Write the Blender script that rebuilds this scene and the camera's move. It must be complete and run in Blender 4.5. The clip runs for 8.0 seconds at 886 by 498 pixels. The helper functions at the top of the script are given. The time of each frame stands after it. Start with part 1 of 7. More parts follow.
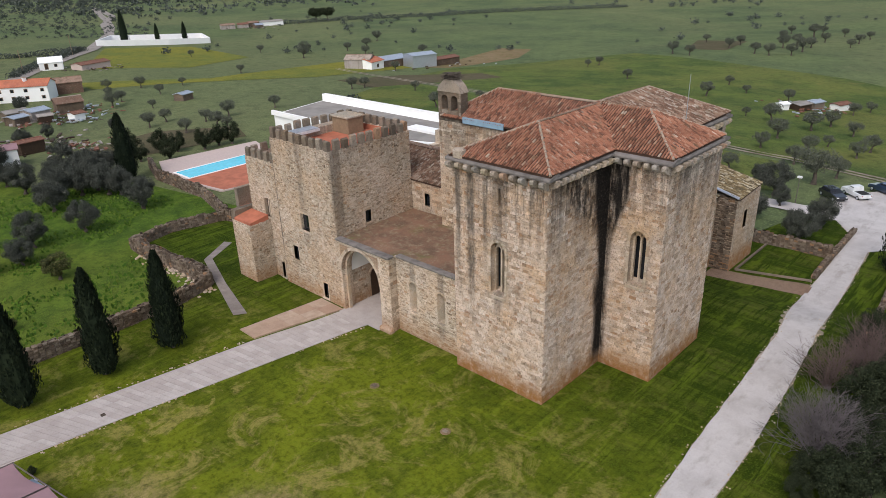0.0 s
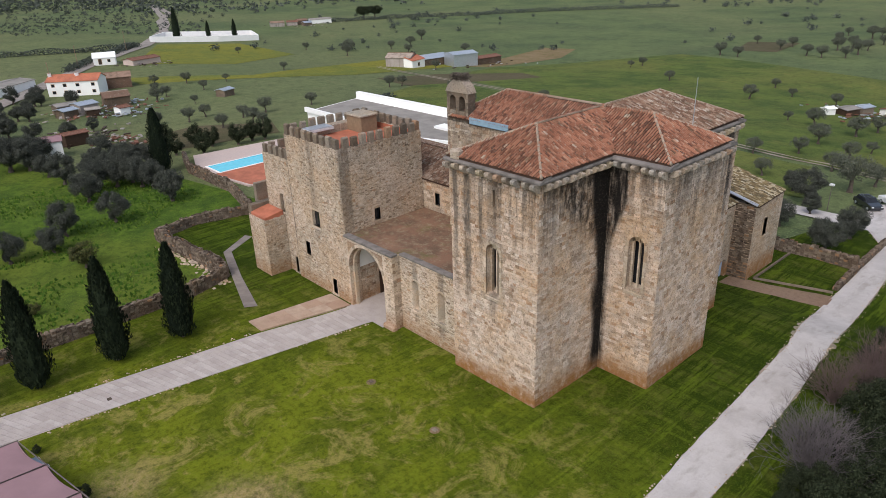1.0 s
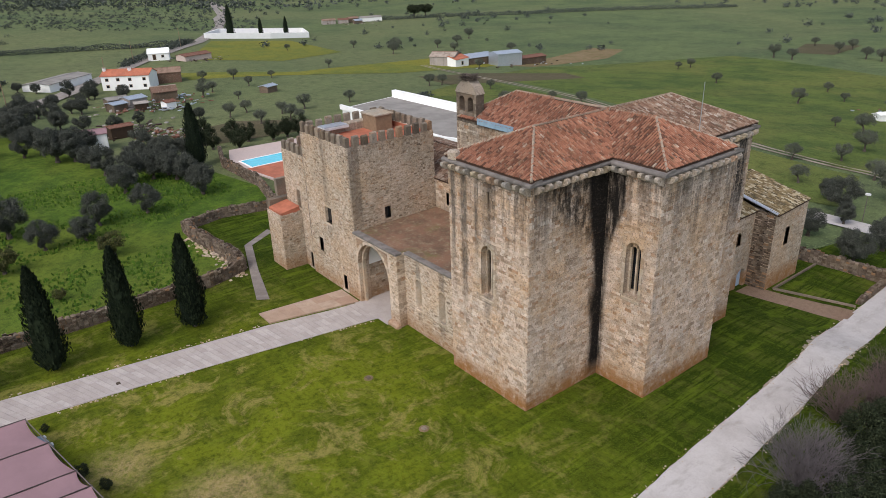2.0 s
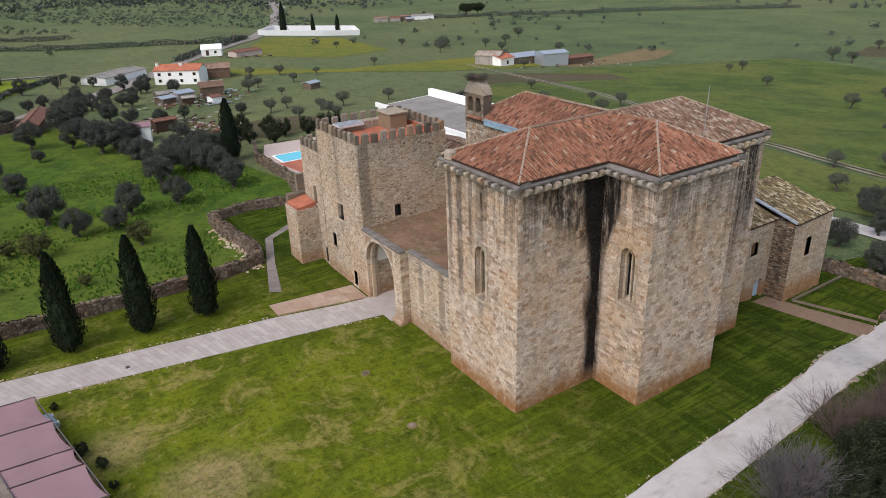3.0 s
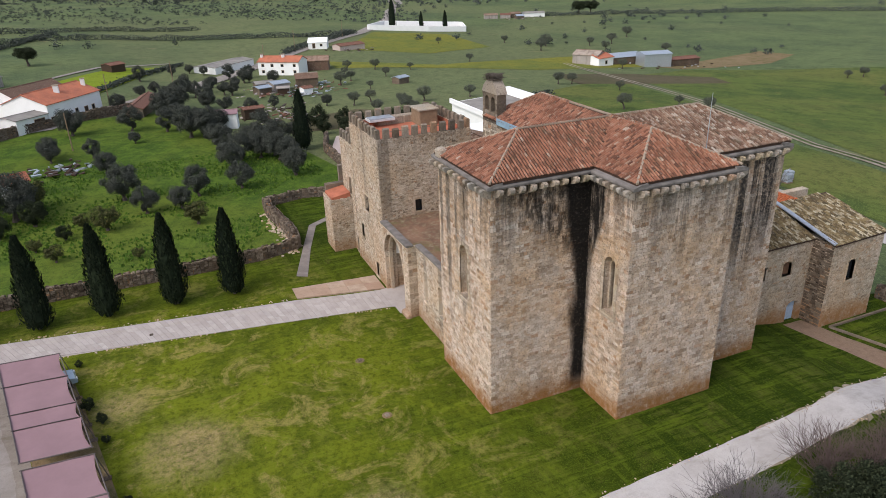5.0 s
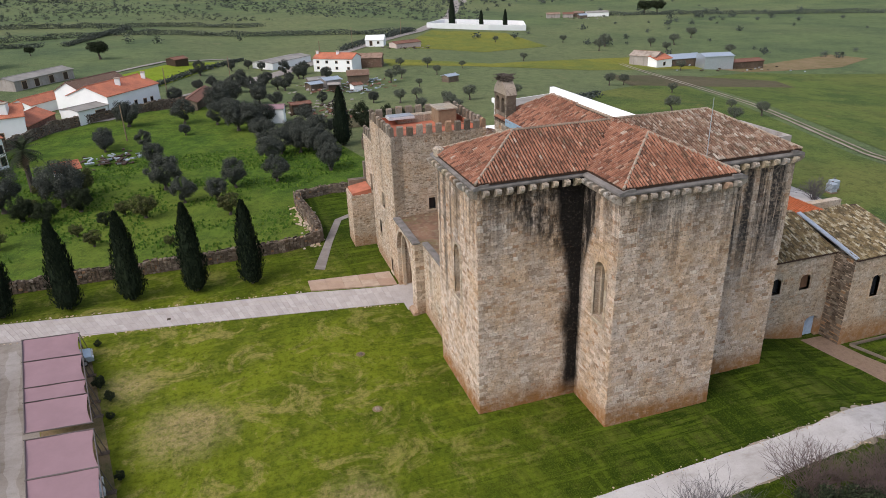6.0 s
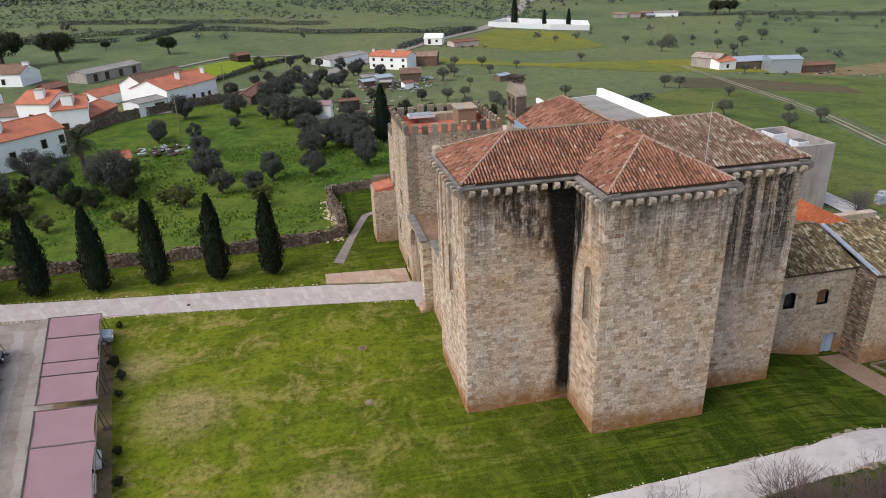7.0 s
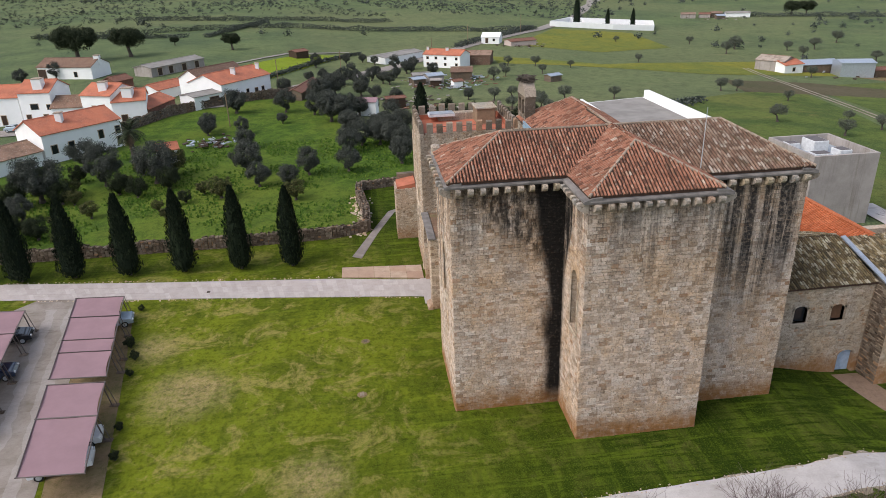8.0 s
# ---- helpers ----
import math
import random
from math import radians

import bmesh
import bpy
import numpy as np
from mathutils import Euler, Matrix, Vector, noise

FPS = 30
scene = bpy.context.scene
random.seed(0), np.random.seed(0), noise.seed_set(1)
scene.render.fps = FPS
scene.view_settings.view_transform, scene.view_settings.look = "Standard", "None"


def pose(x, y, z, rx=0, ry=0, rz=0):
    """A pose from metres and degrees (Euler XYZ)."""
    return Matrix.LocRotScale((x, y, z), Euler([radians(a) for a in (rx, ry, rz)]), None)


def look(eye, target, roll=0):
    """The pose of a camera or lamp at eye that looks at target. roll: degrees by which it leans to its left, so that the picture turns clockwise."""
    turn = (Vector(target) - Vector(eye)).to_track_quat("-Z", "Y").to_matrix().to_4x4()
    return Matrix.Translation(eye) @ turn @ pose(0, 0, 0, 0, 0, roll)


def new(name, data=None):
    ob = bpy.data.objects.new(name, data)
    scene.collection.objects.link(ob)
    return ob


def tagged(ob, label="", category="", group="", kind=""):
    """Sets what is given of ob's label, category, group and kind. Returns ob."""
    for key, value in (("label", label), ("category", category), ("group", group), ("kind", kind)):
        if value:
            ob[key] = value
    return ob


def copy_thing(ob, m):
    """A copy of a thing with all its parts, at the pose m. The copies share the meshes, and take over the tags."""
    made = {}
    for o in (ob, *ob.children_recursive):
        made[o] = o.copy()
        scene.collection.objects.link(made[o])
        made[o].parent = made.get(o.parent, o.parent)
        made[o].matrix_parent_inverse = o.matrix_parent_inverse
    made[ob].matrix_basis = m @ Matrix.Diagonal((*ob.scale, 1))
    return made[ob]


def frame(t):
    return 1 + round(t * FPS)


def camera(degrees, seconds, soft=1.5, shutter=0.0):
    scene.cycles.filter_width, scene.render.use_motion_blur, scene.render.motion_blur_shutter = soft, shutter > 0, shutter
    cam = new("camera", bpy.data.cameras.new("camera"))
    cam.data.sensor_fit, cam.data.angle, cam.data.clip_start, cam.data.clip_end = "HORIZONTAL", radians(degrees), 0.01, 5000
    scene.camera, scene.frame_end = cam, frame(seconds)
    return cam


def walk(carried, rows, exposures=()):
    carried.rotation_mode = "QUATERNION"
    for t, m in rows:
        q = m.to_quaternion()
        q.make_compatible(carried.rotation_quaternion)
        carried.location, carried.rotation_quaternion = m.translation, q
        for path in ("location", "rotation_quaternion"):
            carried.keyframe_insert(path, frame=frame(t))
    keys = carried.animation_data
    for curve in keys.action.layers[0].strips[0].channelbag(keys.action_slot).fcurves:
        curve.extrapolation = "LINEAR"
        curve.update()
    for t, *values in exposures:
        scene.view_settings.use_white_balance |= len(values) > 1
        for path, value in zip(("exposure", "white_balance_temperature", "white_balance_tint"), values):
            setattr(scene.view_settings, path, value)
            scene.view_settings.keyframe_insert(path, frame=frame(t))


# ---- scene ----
cam = camera(65.9, 8.0, soft=0.8)
METRES, EYE, TILT, LEAN, TURN = 35.58, 31.6, 0.0, 0.0, 44.1
ROWS = [
    (0.0, 0.0, 0.0, 0.0, -0.79, -23.67, 1.8),
    (0.5, 0.0502, -0.0026, 0.0003, 1.2, -23.66, 1.81),
    (1.0, 0.1024, -0.0032, 0.0017, 3.34, -23.65, 1.82),
    (1.5, 0.1562, -0.0018, 0.0032, 5.53, -23.64, 1.83),
    (3.0, 0.3267, 0.0151, 0.0056, 12.36, -23.61, 1.82),
    (3.5, 0.3863, 0.0256, 0.0051, 14.71, -23.6, 1.81),
    (4.0, 0.447, 0.039, 0.0041, 17.15, -23.59, 1.83),
    (4.5, 0.5091, 0.0558, 0.003, 19.61, -23.57, 1.84),
    (6.0, 0.6992, 0.1247, 0.0033, 27.67, -23.51, 1.8),
    (6.5, 0.7634, 0.155, 0.003, 30.51, -23.48, 1.84),
    (7.0, 0.8261, 0.1881, 0.0028, 33.36, -23.44, 1.86),
    (7.5, 0.8872, 0.224, 0.0027, 36.2, -23.4, 1.88),
    (8.0, 0.9462, 0.2621, 0.0018, 38.96, -23.37, 1.88),
]
walk(cam, [(t, pose(0, 0, EYE, TILT, LEAN, TURN) @ pose(METRES * x, METRES * y, METRES * z, 90 + pitch, roll, yaw)) for t, x, y, z, yaw, pitch, roll in ROWS], [(0.0, -0.47), (1.5, -0.46), (3.5, -0.40), (6.0, -0.31), (8.0, -0.25)])

# ---- world, sun, exposure ----
world = bpy.data.worlds.new("sky_world")
world.use_nodes = True
scene.world = world
wn = world.node_tree.nodes
sky = wn.new("ShaderNodeTexSky")
sky.sky_type = "NISHITA"
sky.sun_disc = False
SUN_EL, SUN_AZ = 50.0, 160.0
sky.sun_elevation = radians(SUN_EL)
sky.sun_rotation = radians(SUN_AZ)
sky.air_density, sky.dust_density, sky.ozone_density = 1.0, 3.0, 1.0
hsv = wn.new("ShaderNodeHueSaturation")
hsv.inputs["Saturation"].default_value = 0.7
world.node_tree.links.new(sky.outputs[0], hsv.inputs["Color"])
world.node_tree.links.new(hsv.outputs[0], wn["Background"].inputs[0])
wn["Background"].inputs[1].default_value = 0.27
sun_data = bpy.data.lights.new("sun", "SUN")
sun_data.energy, sun_data.angle, sun_data.color = 1.4, radians(32), (1.0, 0.985, 0.985)
sun = new("sun", sun_data)
az = radians(SUN_AZ)
sd = Vector((math.sin(az) * math.cos(radians(SUN_EL)), math.cos(az) * math.cos(radians(SUN_EL)), math.sin(radians(SUN_EL))))
sun.matrix_world = look(tuple(sd * 100), (0, 0, 0))


# ---- materials ----
def rgb(c):
    return (*c, 1.0) if len(c) == 3 else c


class Mat:
    """A principled material with a few node shorthands. Coordinates are metres in the world."""

    def __init__(self, name, rough=0.9, spec=0.3, metal=0.0):
        self.m = bpy.data.materials.new(name)
        self.m.use_nodes = True
        self.t = self.m.node_tree
        self.b = self.t.nodes["Principled BSDF"]
        self.b.inputs["Roughness"].default_value = rough
        self.b.inputs["Metallic"].default_value = metal
        self.b.inputs["Specular IOR Level"].default_value = spec
        self.pos = self.t.nodes.new("ShaderNodeNewGeometry").outputs["Position"]

    def n(self, kind):
        return self.t.nodes.new(kind)

    def l(self, a, b):
        self.t.links.new(a, b)

    def scaled(self, sx, sy, sz):
        v = self.n("ShaderNodeVectorMath")
        v.operation = "MULTIPLY"
        self.l(self.pos, v.inputs[0])
        v.inputs[1].default_value = (sx, sy, sz)
        return v.outputs[0]

    def noise(self, scale, detail=4, rough=0.6, stretch=None, distort=0.0):
        t = self.n("ShaderNodeTexNoise")
        t.inputs["Scale"].default_value = scale
        t.inputs["Detail"].default_value = detail
        t.inputs["Roughness"].default_value = rough
        t.inputs["Distortion"].default_value = distort
        self.l(self.scaled(*stretch) if stretch else self.pos, t.inputs["Vector"])
        return t.outputs["Fac"]

    def ramp(self, fac, lo, hi, a=0.0, b=1.0):
        r = self.n("ShaderNodeMapRange")
        r.interpolation_type = "SMOOTHSTEP"
        self.l(fac, r.inputs["Value"])
        for i, v in zip((1, 2, 3, 4), (lo, hi, a, b)):
            r.inputs[i].default_value = v
        return r.outputs[0]

    def math(self, op, a, b):
        m = self.n("ShaderNodeMath")
        m.operation = op
        for i, v in enumerate((a, b)):
            if isinstance(v, (int, float)):
                m.inputs[i].default_value = v
            else:
                self.l(v, m.inputs[i])
        return m.outputs[0]

    def mix(self, fac, a, b, blend="MIX"):
        m = self.n("ShaderNodeMix")
        m.data_type, m.blend_type = "RGBA", blend
        for i, v in ((0, fac), (6, a), (7, b)):
            if isinstance(v, (int, float)):
                m.inputs[i].default_value = v
            elif isinstance(v, tuple):
                m.inputs[i].default_value = rgb(v)
            else:
                self.l(v, m.inputs[i])
        return m.outputs[2]

    def axis(self, i):
        s = self.n("ShaderNodeSeparateXYZ")
        self.l(self.pos, s.inputs[0])
        return s.outputs[i]

    def random(self):
        """One value a piece, for single pieces and for joined ones."""
        a = self.n("ShaderNodeObjectInfo").outputs["Random"]
        g = self.n("ShaderNodeNewGeometry").outputs["Random Per Island"]
        return self.math("FRACT", self.math("ADD", a, g), 0.0)

    def colours(self, fac, stops):
        r = self.n("ShaderNodeValToRGB")
        e = r.color_ramp.elements
        while len(e) < len(stops):
            e.new(0.5)
        for el, (p, c) in zip(e, stops):
            el.position, el.color = p, rgb(c)
        self.l(fac, r.inputs[0])
        return r.outputs[0]

    def out(self, colour, bump=None, strength=0.3, distance=0.05):
        if isinstance(colour, tuple):
            self.b.inputs["Base Color"].default_value = rgb(colour)
        else:
            self.l(colour, self.b.inputs["Base Color"])
        if bump is not None:
            n = self.n("ShaderNodeBump")
            n.inputs["Strength"].default_value = strength
            n.inputs["Distance"].default_value = distance
            self.l(bump, n.inputs["Height"])
            self.l(n.outputs[0], self.b.inputs["Normal"])
        return self.m


def plain(name, c, rough=0.7, spec=0.3, metal=0.0, var=0.12, scale=3.0):
    """A painted or simple surface with faint wear at two scales."""
    m = Mat(name, rough, spec, metal)
    dark = tuple(v * (1 - 2 * var) for v in c)
    a = m.mix(m.ramp(m.noise(scale), 0.3, 0.7), c, dark)
    a = m.mix(m.ramp(m.noise(scale * 9), 0.35, 0.75, 0, 0.5), a, tuple(v * (1 - var) for v in c))
    return m.out(a, m.noise(scale * 14), 0.12, 0.01)


def stone_material(name, stops, streak=0.0, base_band=0.0, corner=False, reach=16.5, foot=0.0, runs=(), wash=1.0, pits=0.8):
    m = Mat(name, 0.95, 0.08)
    z, y, x = m.axis(2), m.axis(1), m.axis(0)
    rnd = m.random()
    c = m.colours(rnd, stops)
    # broad patches of ochre, grey and pale wash across the courses
    c = m.mix(m.ramp(m.noise(0.35, 6, 0.68), 0.4, 0.62, 0, 0.7 * wash), c, (0.56, 0.38, 0.235))
    c = m.mix(m.ramp(m.noise(0.5, 5, 0.6, (1, 1, 0.45)), 0.5, 0.7, 0, 0.45 * wash), c, (0.45, 0.395, 0.355))
    c = m.mix(m.ramp(m.noise(0.22, 6, 0.7, None, 0.5), 0.48, 0.66, 0, 0.65 * wash), c, (0.68, 0.565, 0.475))
    # each stone keeps its own tone under the wash
    tone = m.math("FRACT", m.math("MULTIPLY", rnd, 7.31), 0.0)
    c = m.mix(1.0, c, m.colours(tone, ((0.0, (0.70, 0.66, 0.62)), (0.22, (0.95, 0.94, 0.93)), (0.75, (1.07, 1.07, 1.07)), (1.0, (1.24, 1.25, 1.27)))), "MULTIPLY")
    c = m.mix(m.math("MULTIPLY", m.ramp(tone, 0.955, 0.97), 0.65), c, (0.35, 0.18, 0.085))
    # rusty clusters, mortar smears, pits and dark specks
    c = m.mix(m.ramp(m.noise(0.9, 6, 0.75, None, 0.8), 0.58, 0.7, 0, 0.55), c, (0.36, 0.19, 0.09))
    c = m.mix(m.ramp(m.noise(4.5, 5, 0.7, (1, 1, 1.6)), 0.52, 0.66, 0, 0.6 * wash), c, (0.64, 0.555, 0.47))
    c = m.mix(m.ramp(m.noise(8, 5, 0.78), 0.5, 0.64, 0, pits), c, (0.17, 0.13, 0.095))
    c = m.mix(m.ramp(m.noise(2.6, 5, 0.78), 0.58, 0.68, 0, pits), c, (0.15, 0.105, 0.075))
    if base_band:
        edge = m.math("ADD", m.math("SUBTRACT", z, foot), m.math("MULTIPLY", m.noise(0.8, 4), -1.6))
        c = m.mix(m.math("MULTIPLY", m.ramp(edge, -0.5, 1.3, base_band, 0.0), m.ramp(m.noise(1.7, 5, 0.7), 0.25, 0.6, 0.4, 1.0)), c, (0.30, 0.145, 0.055))
    if streak:
        # black lichen that runs down from the cornice, thick in some stretches and absent in others
        run = m.noise(1.0, 6, 0.75, (1.3, 1.3, 0.07), 0.3)
        top = m.math("ADD", z, m.math("MULTIPLY", m.noise(0.5, 4, 0.6, (1, 1, 0.05)), 9.0))
        f = m.math("MULTIPLY", m.ramp(run, 0.4, 0.56, 0, streak), m.ramp(top, reach, reach + 6.0))
        f = m.math("MULTIPLY", f, m.ramp(m.noise(0.3, 3, 0.5, (1, 1, 0.1)), 0.3, 0.52, 0.3, 1.0))
        f = m.math("MULTIPLY", f, m.ramp(m.noise(3.5, 5, 0.75), 0.3, 0.55, 0.45, 1.0))
        c = m.mix(f, c, (0.045, 0.04, 0.038))
    if corner:
        # old black run-off stain below the valley of the roofs: wide under the cornice, a narrow band further down
        wob = m.math("MULTIPLY", m.math("SUBTRACT", m.noise(0.7, 5, 0.65, (1, 1, 0.3)), 0.5), 1.5)
        high = m.ramp(z, 9.5, 17.5)
        yy = m.math("ADD", y, wob)
        body = m.ramp(m.math("ADD", yy, m.math("MULTIPLY", high, 1.1)), 41.35, 42.25)
        fringe = m.math("MULTIPLY", m.ramp(m.math("ADD", yy, m.math("MULTIPLY", high, 6.2)), 41.4, 43.8), m.ramp(m.noise(2.3, 6, 0.75, (1, 1, 0.4)), 0.36, 0.6, 0, 0.88))
        east = m.math("MULTIPLY", m.math("MAXIMUM", body, fringe), m.ramp(x, -24.33, -24.3, 1.0, 0.0))
        spread = m.math("ADD", m.math("ADD", x, m.math("MULTIPLY", wob, 0.5)), m.math("MULTIPLY", m.ramp(z, 10.5, 15.5), -1.35))
        south = m.math("MULTIPLY", m.ramp(spread, -24.3, -23.75, 1.0, 0.0), m.ramp(m.noise(1.6, 5, 0.7, (1, 1, 0.12)), 0.32, 0.55, 0.25, 1.0))
        south = m.math("MULTIPLY", south, m.ramp(x, -24.33, -24.3))
        south = m.math("MULTIPLY", south, m.ramp(y, 42.6, 42.8))
        s = m.math("MULTIPLY", m.math("MAXIMUM", east, south), m.ramp(x, -26.0, -25.2))
        s = m.math("MULTIPLY", s, m.ramp(z, 0.0, 1.6, 0.3, 1.0))
        s = m.math("MULTIPLY", s, m.ramp(m.noise(5, 4), 0.2, 0.5, 0.85, 0.985))
        c = m.mix(s, c, (0.012, 0.011, 0.0105))
    if runs:
        # grey runs of rain down the south faces: centre, half width, lower end, length, strength
        wander = m.math("MULTIPLY", m.math("SUBTRACT", m.noise(0.7, 4, 0.6, (1, 1, 0.3)), 0.5), 0.4)
        for cx, half, low, fade, amount in runs:
            near = m.ramp(m.math("ABSOLUTE", m.math("ADD", m.math("ADD", x, wander), -cx), 0.0), half * 0.3, half, 1.0, 0.0)
            fall = m.math("MULTIPLY", near, m.ramp(z, low, low + fade))
            fall = m.math("MULTIPLY", fall, m.ramp(m.noise(2.5, 5, 0.7, (1, 1, 0.25)), 0.3, 0.6, 0.3, amount))
            c = m.mix(m.math("MULTIPLY", fall, m.ramp(y, 36.3, 36.5, 1.0, 0.0)), c, (0.085, 0.075, 0.065))
    h = m.math("ADD", m.noise(14, 5, 0.7), m.math("MULTIPLY", m.noise(3, 4), 0.8))
    return m.out(c, h, 0.85, 0.07)


ASHLAR = ((0.0, (0.39, 0.29, 0.215)), (0.15, (0.52, 0.40, 0.305)), (0.5, (0.61, 0.48, 0.38)), (0.8, (0.595, 0.485, 0.405)), (0.93, (0.70, 0.60, 0.51)), (0.97, (0.44, 0.26, 0.155)), (1.0, (0.34, 0.245, 0.18)))
RUBBLE = ((0.0, (0.22, 0.17, 0.125)), (0.25, (0.39, 0.315, 0.235)), (0.6, (0.505, 0.42, 0.33)), (0.85, (0.61, 0.53, 0.435)), (1.0, (0.30, 0.195, 0.13)))
CHURCH_RUNS = ((-31.15, 0.5, 4.0, 6.0, 0.85), (-29.75, 0.3, 9.0, 6.0, 0.8), (-32.4, 0.35, 6.0, 6.0, 0.7), (-28.6, 0.6, 5.2, 2.2, 0.5))
CASTLE_RUNS = ((-57.2, 0.35, 1.0, 4.0, 0.9), (-47.7, 0.5, 4.5, 6.0, 0.5), (-35.4, 0.5, 0.2, 2.0, 0.6), (-38.7, 0.45, 0.5, 2.0, 0.5), (-33.4, 0.5, 0.5, 3.0, 0.5), (-52.7, 0.7, 4.5, 2.2, 0.35))
M_ASHLAR = stone_material("church_ashlar", ASHLAR, 0.72, 1.0, True, 15.4, runs=CHURCH_RUNS)
M_ASHLAR_N = stone_material("transept_ashlar", ASHLAR, 1.0, 1.0, False, 10.5)
M_RUBBLE = stone_material("rubble_stone", RUBBLE, 0.4, 0.6, False, 16.0, runs=CASTLE_RUNS, pits=0.85, wash=0.65)
M_LIME = stone_material("old_lime_pointing", ((0.0, (0.45, 0.37, 0.285)), (1.0, (0.52, 0.435, 0.345))), 0.4, 0.6, False, 16.0, runs=CASTLE_RUNS, pits=0.85, wash=0.65)
M_MERLON = stone_material("weathered_merlon", ((0.0, (0.10, 0.083, 0.066)), (0.5, (0.175, 0.15, 0.122)), (1.0, (0.27, 0.235, 0.195))), wash=0.2)
M_PLASTERED = stone_material("lime_washed_rubble", ((0.0, (0.30, 0.24, 0.18)), (0.4, (0.41, 0.335, 0.255)), (0.75, (0.47, 0.395, 0.31)), (1.0, (0.37, 0.285, 0.20))), 0.0, 0.9, foot=-0.9, wash=0.7)
M_FIELDSTONE = stone_material("field_wall_stone", ((0.0, (0.05, 0.037, 0.03)), (0.5, (0.115, 0.088, 0.068)), (1.0, (0.21, 0.175, 0.14))), wash=0.15)
M_MORTAR = stone_material("lime_mortar", ((0.0, (0.27, 0.21, 0.155)), (1.0, (0.32, 0.25, 0.19))), 0.72, 0.6, True, 15.4, runs=CHURCH_RUNS)
M_DRESSED = stone_material("dressed_granite", ((0.0, (0.36, 0.30, 0.225)), (1.0, (0.46, 0.385, 0.30))), pits=0.35)
M_CORBEL = stone_material("weathered_corbel", ((0.0, (0.22, 0.21, 0.19)), (0.6, (0.36, 0.34, 0.31)), (1.0, (0.36, 0.30, 0.18))), wash=0.5)
M_GUTTER = plain("grey_gutter_slab", (0.235, 0.21, 0.195), 0.95, var=0.25, scale=1.2)


def tile_material(name, stops, lichen, moss):
    m = Mat(name, 0.9, 0.25)
    c = m.colours(m.random(), stops)
    c = m.mix(m.ramp(m.noise(0.5, 5), 0.4, 0.68, 0, 0.5), c, tuple(v * 0.55 for v in stops[1][1]))
    c = m.mix(m.ramp(m.noise(5, 5), 0.55, 0.7, 0, lichen), c, (0.42, 0.37, 0.30))
    c = m.mix(m.ramp(m.noise(1.1, 5), 0.55, 0.72, 0, moss), c, (0.085, 0.075, 0.045))
    return m.out(c, m.noise(30, 4), 0.3, 0.02)


M_TILE = tile_material("clay_roof_tile", ((0.0, (0.12, 0.055, 0.038)), (0.25, (0.25, 0.108, 0.068)), (0.55, (0.345, 0.15, 0.094)), (0.94, (0.38, 0.18, 0.115)), (0.985, (0.43, 0.28, 0.20)), (1.0, (0.52, 0.43, 0.35))), 0.5, 0.55)
M_TILE_OLD = tile_material("old_roof_tile", ((0.0, (0.13, 0.08, 0.058)), (0.3, (0.19, 0.11, 0.075)), (0.6, (0.27, 0.165, 0.115)), (0.85, (0.32, 0.235, 0.18)), (1.0, (0.45, 0.39, 0.33))), 0.7, 0.65)
M_TILE_MOSS = tile_material("mossy_roof_tile", ((0.0, (0.075, 0.06, 0.035)), (0.35, (0.16, 0.115, 0.06)), (0.7, (0.25, 0.19, 0.10)), (1.0, (0.52, 0.47, 0.36))), 0.7, 0.8)
M_TILE_NEW = tile_material("new_orange_tile", ((0.0, (0.50, 0.13, 0.05)), (0.5, (0.60, 0.17, 0.07)), (1.0, (0.66, 0.22, 0.10))), 0.15, 0.05)
M_TILE_BED = plain("roof_bed", (0.07, 0.04, 0.028), 0.95)
M_CAP = plain("mortared_ridge", (0.42, 0.33, 0.25), 0.95, var=0.2)
M_TERRACE = plain("terracotta_floor", (0.50, 0.17, 0.10), 0.85, var=0.18, scale=0.8)
M_WHITE = plain("white_limewash", (0.90, 0.895, 0.88), 0.85, var=0.03, scale=0.5)


def stained_render():
    """Grey cement render with brown rain runs."""
    m = Mat("grey_render", 0.92, 0.1)
    c = m.mix(m.ramp(m.noise(0.35, 5, 0.65), 0.35, 0.65), (0.40, 0.355, 0.325), (0.31, 0.275, 0.25))
    c = m.mix(m.ramp(m.noise(1.0, 5, 0.7, (1.2, 1.2, 0.08)), 0.5, 0.66, 0, 0.6), c, (0.21, 0.175, 0.145))
    c = m.mix(m.ramp(m.noise(7, 4, 0.7), 0.5, 0.7, 0, 0.4), c, (0.45, 0.41, 0.375))
    return m.out(c, m.noise(9, 4), 0.3, 0.02)


M_CONCRETE = stained_render()
M_FLATROOF = plain("grey_roof_gravel", (0.30, 0.275, 0.25), 0.95, var=0.15, scale=0.3)
M_DARKWOOD = plain("dark_wood", (0.06, 0.035, 0.022), 0.6)
M_WOOD = plain("weathered_wood", (0.27, 0.19, 0.12), 0.8)
M_BLUEDOOR = plain("pale_blue_paint", (0.42, 0.52, 0.66), 0.55)
M_STEEL = plain("painted_steel", (0.16, 0.13, 0.12), 0.5, metal=0.3)
M_WHITESTEEL = plain("white_painted_steel", (0.72, 0.72, 0.72), 0.4)
M_ZINC = plain("zinc_sheet", (0.58, 0.62, 0.68), 0.35, 0.5, 0.6)
M_CANOPY = plain("mauve_shade_cloth", (0.31, 0.19, 0.205), 0.75, var=0.06, scale=0.7)
M_BARK = plain("grey_bark", (0.13, 0.105, 0.085), 0.95, var=0.25)
